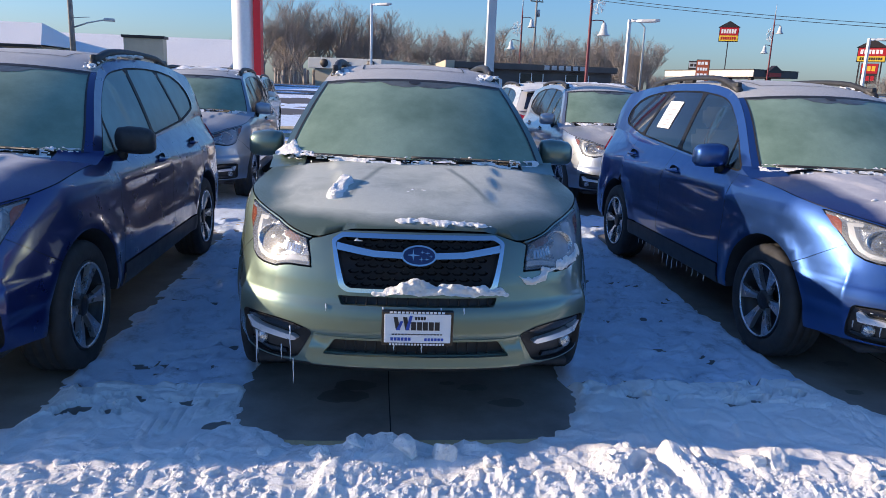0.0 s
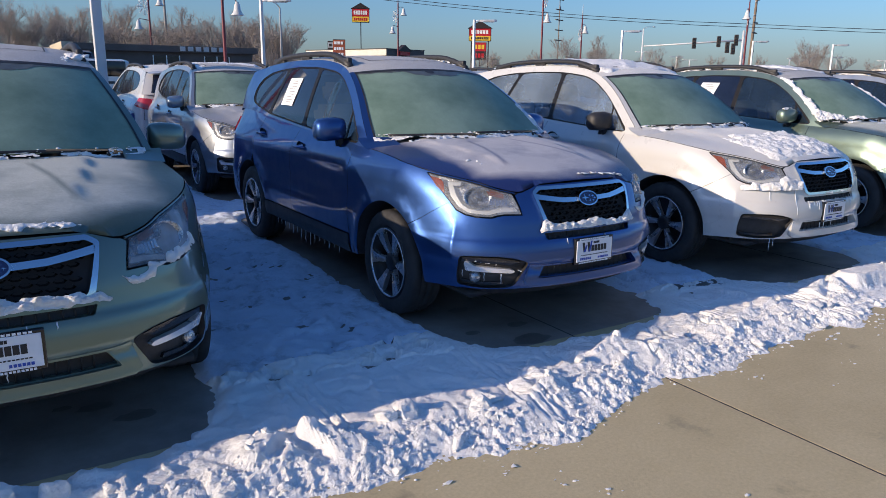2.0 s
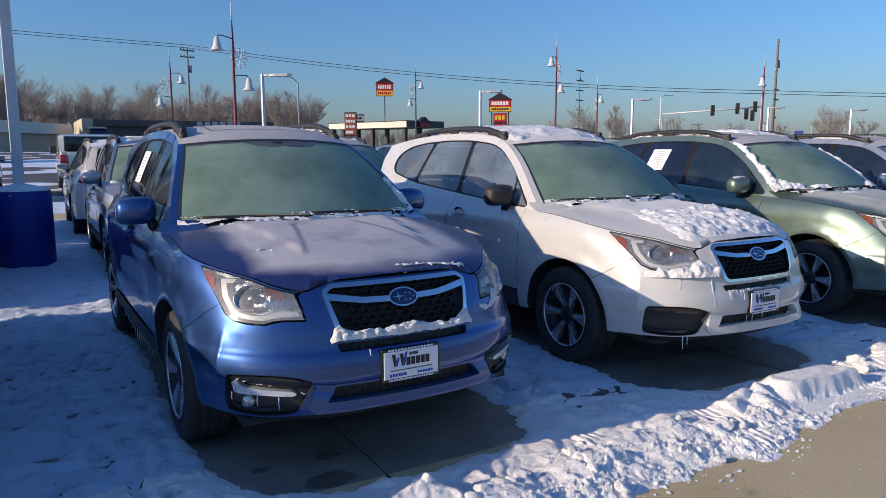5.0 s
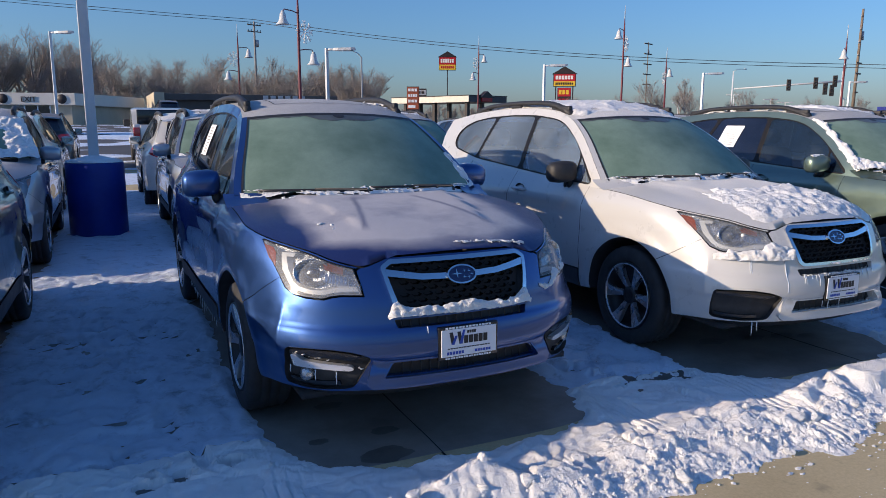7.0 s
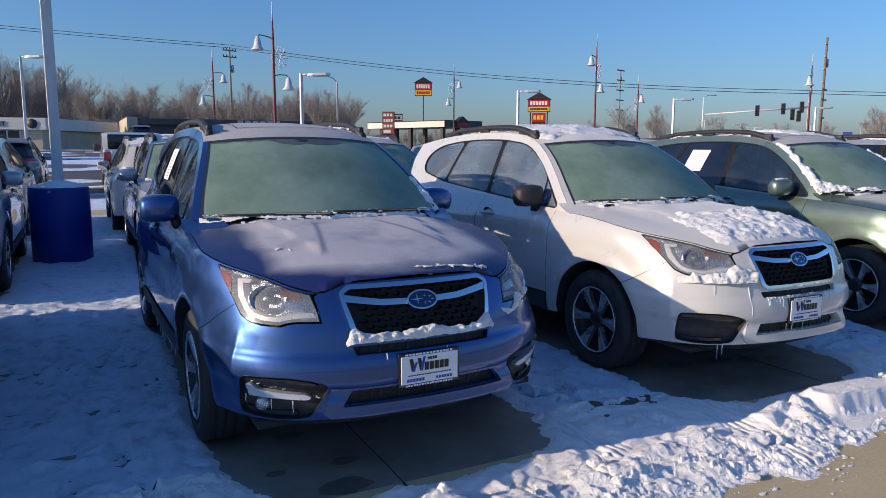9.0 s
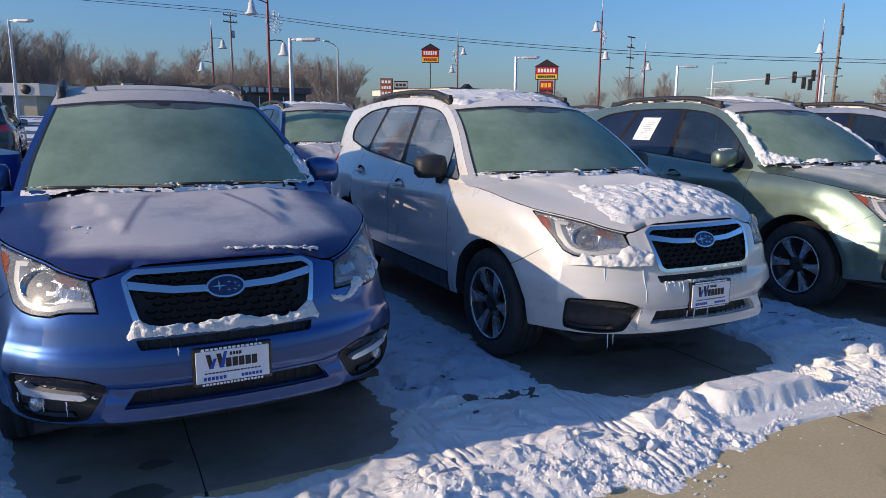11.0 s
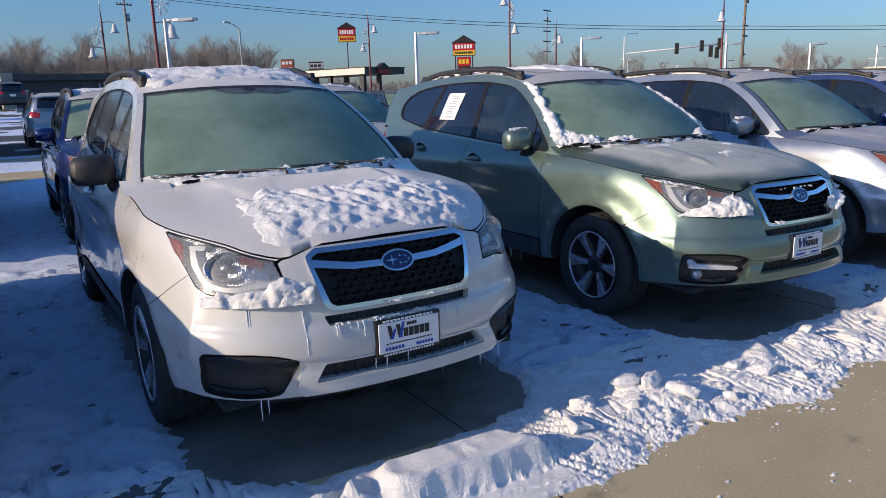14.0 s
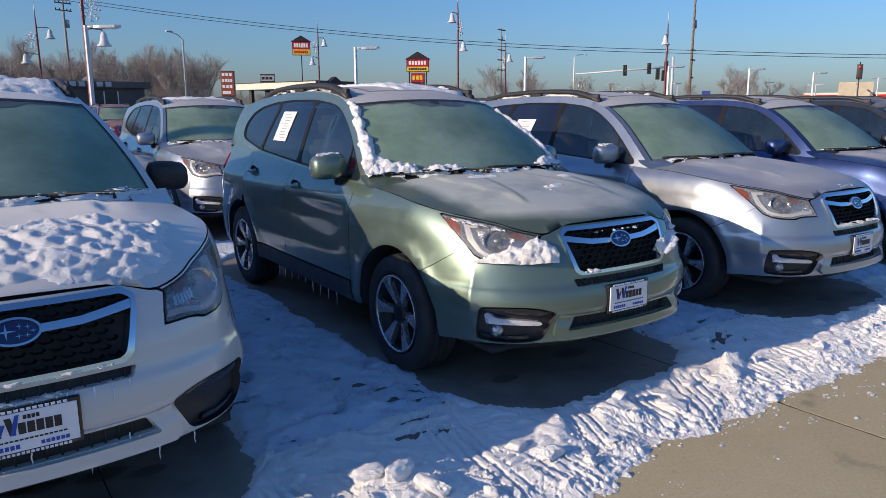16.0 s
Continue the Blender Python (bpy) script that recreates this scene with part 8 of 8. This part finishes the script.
strip(H, [nose(u, z, 0.012) for u, z in ((-1.1, 0.945), (-0.9, 0.918), (-0.75, 0.90))], 0.006, 0.014, 120, "snow along the top of a headlamp", 39, 0.012)
strip(H, [nose(u, z, 0.016) for u, z in ((0.33, 0.78), (0.32, 0.72), (0.37, 0.74), (0.5, 0.80), (0.6, 0.83))], 0.010, 0.028, 140, "snow clinging beside the grille", 40, 0.018)
strip(H, [nose(u, z, 0.016) for u, z in ((-0.26, 0.69), (-0.2, 0.685))], 0.008, 0.018, 200, "snow in the grille corner", 41, 0.012)
strip(H, [nose(u, 0.872, 0.012) for u in (-0.2, -0.17, 0.02, 0.05, 0.2)], 0.006, 0.012, 20, "bits of snow on the grille bar", 42, 0.006)
glass = lambda s, t: screen_point(s, t, 0.002)
skin = lambda u, z: body_skin(u, z, 0.006)
bump = lambda x, c, w: math.exp(-(((x - c) / w) ** 2))
# drifts in the corners and along the pillars of the windscreens
drape(H, glass, (-0.3, -0.5, 0.8), steps(-1.05, -0.80, 0.011), steps(-0.02, 1.06, 0.012), lambda s, t: 1.10 - abs(s + 0.968 - 0.008 * math.sin(t * 9)) / (0.036 + 0.02 * (1 - t)) * 0.62, 0.030, "thick ragged snow along the windscreen pillar", 30.0)
drape(H, glass, (-0.1, -0.6, 0.8), steps(-1.04, -0.28, 0.012), steps(-0.03, 0.30, 0.012), lambda s, t: 0.62 + (0.045 + 0.16 * bump(s, -0.93, 0.11) + 0.05 * bump(s, -0.72, 0.12) - t) * 7, 0.036, "snow heaped in the windscreen corner", 32.0, 11.0)
drape(H, glass, (0.3, -0.5, 0.8), steps(0.82, 1.05, 0.011), steps(-0.02, 0.85, 0.012), lambda s, t: 1.0 - abs(s - 0.972) / 0.042 * 0.6 - 0.5 * max(0.0, t - 0.55), 0.024, "snow along the far windscreen pillar", 31.0)
drape(H, glass, (0.1, -0.6, 0.8), steps(0.55, 1.04, 0.012), steps(-0.03, 0.20, 0.012), lambda s, t: 0.6 + (0.03 + 0.09 * bump(s, 0.85, 0.14) - t) * 8, 0.03, "snow heaped in the far windscreen corner", 34.0, 11.0)
drape(G, glass, (-0.1, -0.6, 0.8), steps(-1.04, -0.62, 0.012), steps(-0.03, 0.22, 0.012), lambda s, t: 0.55 + (0.02 + 0.13 * bump(s, -0.95, 0.08) + 0.03 * bump(s, -0.8, 0.06) - t) * 8, 0.034, "snow piled in the windscreen corner", 4.0, 11.0)
drape(B, glass, (0.2, -0.5, 0.8), steps(0.86, 1.03, 0.010), steps(-0.02, 0.40, 0.012), lambda s, t: 0.85 - abs(s - 0.955) / 0.05 * 0.5 - 1.0 * max(0.0, t - 0.2), 0.016, "snow on the windscreen's edge", 13.0)
# crusts on headlamps and in the foot of the grilles
drape(H, skin, (-0.4, -0.8, 0.45), steps(-0.92, -0.44, 0.009), steps(0.735, 0.885, 0.008), lambda u, z: 0.62 + (0.800 + 0.045 * bump(u, -0.56, 0.09) - 0.30 * max(0.0, -u - 0.72) - z) * 13, 0.038, "snow frozen onto the lower headlamp", 38.0, 12.0)
drape(W, skin, (-0.4, -0.8, 0.45), steps(-0.98, -0.38, 0.009), steps(0.70, 0.86, 0.008), lambda u, z: 0.48 + (0.768 + 0.034 * bump(u, -0.50, 0.09) + 0.012 * bump(u, -0.86, 0.07) - z) * 14 - 14 * max(0.0, 0.735 - 0.03 * bump(u, -0.5, 0.12) - z) - 2.6 * max(0.0, -u - 0.66) + 0.25 * noise2(u, z, 12.0, 6.0), 0.034, "snow frozen onto the lower headlamp", 25.0, 12.0)
for car, sd in ((G, 9.0), (B, 17.0)):
    drape(car, skin, (0.4, -0.8, 0.45), steps(0.40, 1.10, 0.007), steps(0.67, 0.885, 0.006), lambda u, z: 0.60 - abs(z - 0.758 - 0.14 * max(0.0, u - 0.74) + 0.05 * bump(u, 0.53, 0.07)) * (17 if z < 0.758 else 11) + 0.34 * noise2(u, z, 11.0, sd) + 0.24 * noise2(u, z, 34.0, sd) - 5 * max(0.0, 0.50 - u) - 5 * max(0.0, u - 0.98), 0.013, "thin snow frozen onto the lower headlamp", sd, 16.0)
drape(B, lambda u, z: body_skin(u, z, 0.013), (0, -0.8, 0.6), steps(-0.40, 0.42, 0.008), steps(0.655, 0.79, 0.006), lambda u, z: 0.56 + (0.688 + 0.016 * bump(u, 0.04, 0.09) + 0.03 * bump(u, -0.33, 0.05) + 0.035 * bump(u, 0.34, 0.04) - z) * 16 - 22 * max(0.0, 0.668 - z) - 12 * max(0.0, abs(u) - 0.345 - 0.25 * (z - 0.69)), 0.026, "snow lying in the foot of the grille", 16.0, 13.0)
drape(G, lambda u, z: body_skin(u, z, 0.013), (0, -0.8, 0.6), steps(-0.26, 0.42, 0.008), steps(0.655, 0.79, 0.006), lambda u, z: 0.62 + (0.690 + 0.026 * bump(u, -0.02, 0.08) + 0.012 * bump(u, 0.2, 0.1) + 0.02 * bump(u, 0.36, 0.05) - z) * 16 - 22 * max(0.0, 0.670 - z) - 1.2 * max(0.0, -0.08 - u) * 4 - 5 * max(0.0, u - 0.26), 0.034, "snow lying in the foot of the grille", 8.0, 13.0)
for car, sd in ((G, 81.0), (B, 82.0)):
    drape(car, lambda u, z: body_skin(u, z, 0.004), (0, -0.6, 0.8), steps(-0.34, 0.34, 0.009), steps(0.868, 0.897, 0.006), lambda u, z: 0.30 + 0.5 * noise2(u, 0, 6.0, sd) - 12 * abs(z - 0.878), 0.012, "bits of snow behind the grille bar", sd, 16.0)
# half-thawed snow with hollows on the white bonnet
HOOD_WIDE = [(p[1], p[0]) for p in HE]
drape(W, lambda x, y: Vector((x, y, hood_z(x, y) + 0.004)), (0, 0, 1), steps(-0.72, 0.76, 0.011), steps(0.10, 1.0, 0.011), lambda x, y: 0.84 * box(-0.50, 0.60, 0.20, 0.80, 0.09)(x - 0.10 * (y - 0.4), y) - 9 * max(0.0, abs(x) - lerp_table(y, HOOD_WIDE) + 0.10) - 9 * max(0.0, 0.17 + 0.25 * x * x - y) - 0.5 * smooth(0.10, 0.5, noise2(x + 0.4 * y, 0.5 * y, 9.0, 5.0)) * smooth(0.35, 0.6, y), 0.024, "half-thawed snow with hollows on a white bonnet", 20.0, 8.0)
drape(BEHIND[1], glass, (0.2, -0.5, 0.8), steps(0.35, 1.05, 0.02), steps(-0.02, 1.0, 0.02), lambda s, t: 0.35 + 0.45 * smooth(0.55, 0.95, s) + 0.3 * (1 - smooth(0.0, 0.3, t)), 0.05, "thick snow on the windscreen of a wagon behind", 61.0, 6.0)
for car, sd in ((BEHIND[0], 62.0), (BEHIND[3], 63.0), (BEHIND[4], 64.0), (BEHIND[5], 65.0)):
    cowl_snow(car, -0.95, 0.95, 0.15, 0.02, "snow along the foot of a frosted windscreen behind", sd)
    drape(car, lambda x, y: Vector((x, y, roof_z(x, y) + 0.004)), (0, 0, 1), steps(-0.5, 0.5, 0.03), steps(2.1, 3.7, 0.03), lambda x, y: 0.5 + 0.25 * noise2(x, y, 1.5, sd), 0.03, "patchy snow on the roof of a wagon behind", sd, 4.0)
for car, sd in ((H, 71.0), (S, 72.0)):
    for s in (-1, 1):
        drape(car, lambda x, y: Vector((s * x, y, roof_z(x, y) + 0.004)), (0, 0, 1), steps(0.46, 0.56, 0.014), steps(2.42, 3.6, 0.014), lambda x, y: 0.75 - abs(x - 0.51) * 6 - 1.5 * bump(y, 3.02, 0.08), 0.035, "snow lodged under a roof rail", sd + s, 7.0)
# silver wagon
strip(S, cowl_line(-0.95, 0.95), 0.0031, 0.0074, 80, "thin snow at the windscreen's foot", 50, 0.012)
strip(S, [nose(u, 0.69, 0.012) for u in (-0.3, -0.1, 0.1, 0.3)], 0.006, 0.016, 120, "snow lying in the foot of the grille", 51, 0.012)
strip(S, [(x, 0.22, hood_z(x, 0.22)) for x in (-0.3, 0.0, 0.25)], 0.004, 0.012, 110, "snow along the front edge of the bonnet", 52, 0.03, 0.5)
strip(B2, cowl_line(-0.95, 0.9), 0.0037, 0.0099, 80, "snow at the windscreen's foot", 55, 0.014)
strip(D, cowl_line(-0.95, 0.9), 0.0037, 0.0099, 80, "snow at the windscreen's foot", 56, 0.014)
for car, sd in ((H, 60), (S, 61)):
    c = upper_skin(1.77, 1.115, 0, -1) + Vector((-0.130, -0.04, 0.035))
    strip(car, [c + Vector((d, -0.01, 0.078)) for d in (-0.07, 0.0, 0.07)], 0.010, 0.022, 260, "snow cap on a door mirror", sd, 0.014, 0.6)


def paper(car, y, z, side=-1):
    lift = lambda a, b: upper_skin(y + a - 0.28 * b, z + b, -0.003, side)
    bm = bmesh.new()
    add_patch(bm, [(-0.135, -0.115), (0.135, -0.115), (0.135, 0.115), (-0.135, 0.115)], lift, 0.1)
    p = part("window_paper", bm, PAPER, car, "white printed sheet behind the window")
    lift2 = lambda a, b: upper_skin(y + a - 0.28 * b, z + b, -0.0008, side)
    rng = random.Random(3)
    for k in range(9):
        bm = bmesh.new()
        b = 0.090 - k * 0.022
        a0 = -0.08 if k % 3 else -0.05
        add_patch(bm, [(a0, b - 0.004), (a0 + rng.uniform(0.08, 0.15), b - 0.004), (a0 + 0.13, b + 0.004), (a0, b + 0.004)], lift2, 0.1)
        part("printed_line", bm, INKGREY, p)


for car, z in ((B, 1.38), (H, 1.38), (S, 1.31)):
    paper(car, 3.04, z)


# ---- damp concrete left under the cars ----
DAMP = mat("damp_concrete", (0.24, 0.215, 0.185), 0.55, vary=0.3, scale=2.5, bump=0.25, bscale=70, bdist=0.003)
CRACK = mat("joint_shadow", (0.02, 0.019, 0.018), 0.9, vary=0.2)
for px, py in PADS:
    bm = bmesh.new()
    for x0, x1 in ((-9.0, 9.0),):
        ring = []
        for k in range(64):
            a = 2 * math.pi * k / 64
            ca, sa = math.cos(a), math.sin(a)
            x = math.copysign(abs(ca) ** 0.35, ca) * 0.96
            y = math.copysign(abs(sa) ** 0.2, sa) * 2.5
            q = 1 + 0.03 * noise2(px + x, py + y, 3.0, 51.0)
            ring.append((px + x * q, py + 2.50 + y))
    add_patch(bm, ring, lambda x, y: Vector((x, y, 0.0012)), 0.25)
    ob = tagged(link_mesh("damp_patch", bm, DAMP), "dark damp concrete bared of snow under a parked car", "damp patch", "damp patches under the cars", kind="stuff")
WET = mat("wet_dirty_ground", (0.12, 0.108, 0.094), 0.4, vary=0.3, scale=4, bump=0.2, bscale=50, bdist=0.003)
for c in LANES:
    bm = bmesh.new()
    ring = [(c + 0.62 * math.cos(a) * (1 + 0.06 * math.cos(5 * a)), -0.75 + math.copysign(abs(math.sin(a)) ** 0.3, math.sin(a)) * 2.45) for a in np.linspace(0, 2 * math.pi, 41)[:-1]]
    add_patch(bm, ring, lambda x, y: Vector((x, y, 0.0010)), 0.3)
    tagged(link_mesh("wet_ground", bm, WET), "dark wet ground under trodden snow", "wet ground", "wet ground between the cars", kind="stuff")
rng = random.Random(91)
bm = bmesh.new()
for px, py in PADS[:6]:
    for k in range(5):
        cx, cy, r = px + rng.uniform(-0.7, 0.5), py + rng.uniform(0.05, 0.8), rng.uniform(0.02, 0.08)
        ring = [(cx + r * 1.7 * math.cos(a) * (1 + 0.4 * noise2(cx + math.cos(a), cy + math.sin(a), 1.5, 3.0)), cy + r * math.sin(a) * (1 + 0.4 * noise2(cx + math.cos(a), cy + math.sin(a), 1.9, 8.0))) for a in np.linspace(0, 2 * math.pi, 19)[:-1]]
        add_patch(bm, ring, lambda x, y: Vector((x, y, 0.0022)), 0.2)
tagged(link_mesh("wet_stains", bm, WET), "dark wet stains on the concrete under the cars", "stain", kind="stuff")
bm = bmesh.new()
for i in range(-1, 6):
    x = 0.13 + 3.025 * i
    add_tube(bm, [(x + 0.004 * noise2(x, y, 3.0, 5.0), y, -0.0005) for y in np.linspace(-3.5, 2.0, 60)], [0.0045] * 60, 4)
tagged(link_mesh("joint_filler", bm, CRACK), "dark filler in the joints between damp slabs", "joint filler", kind="stuff")
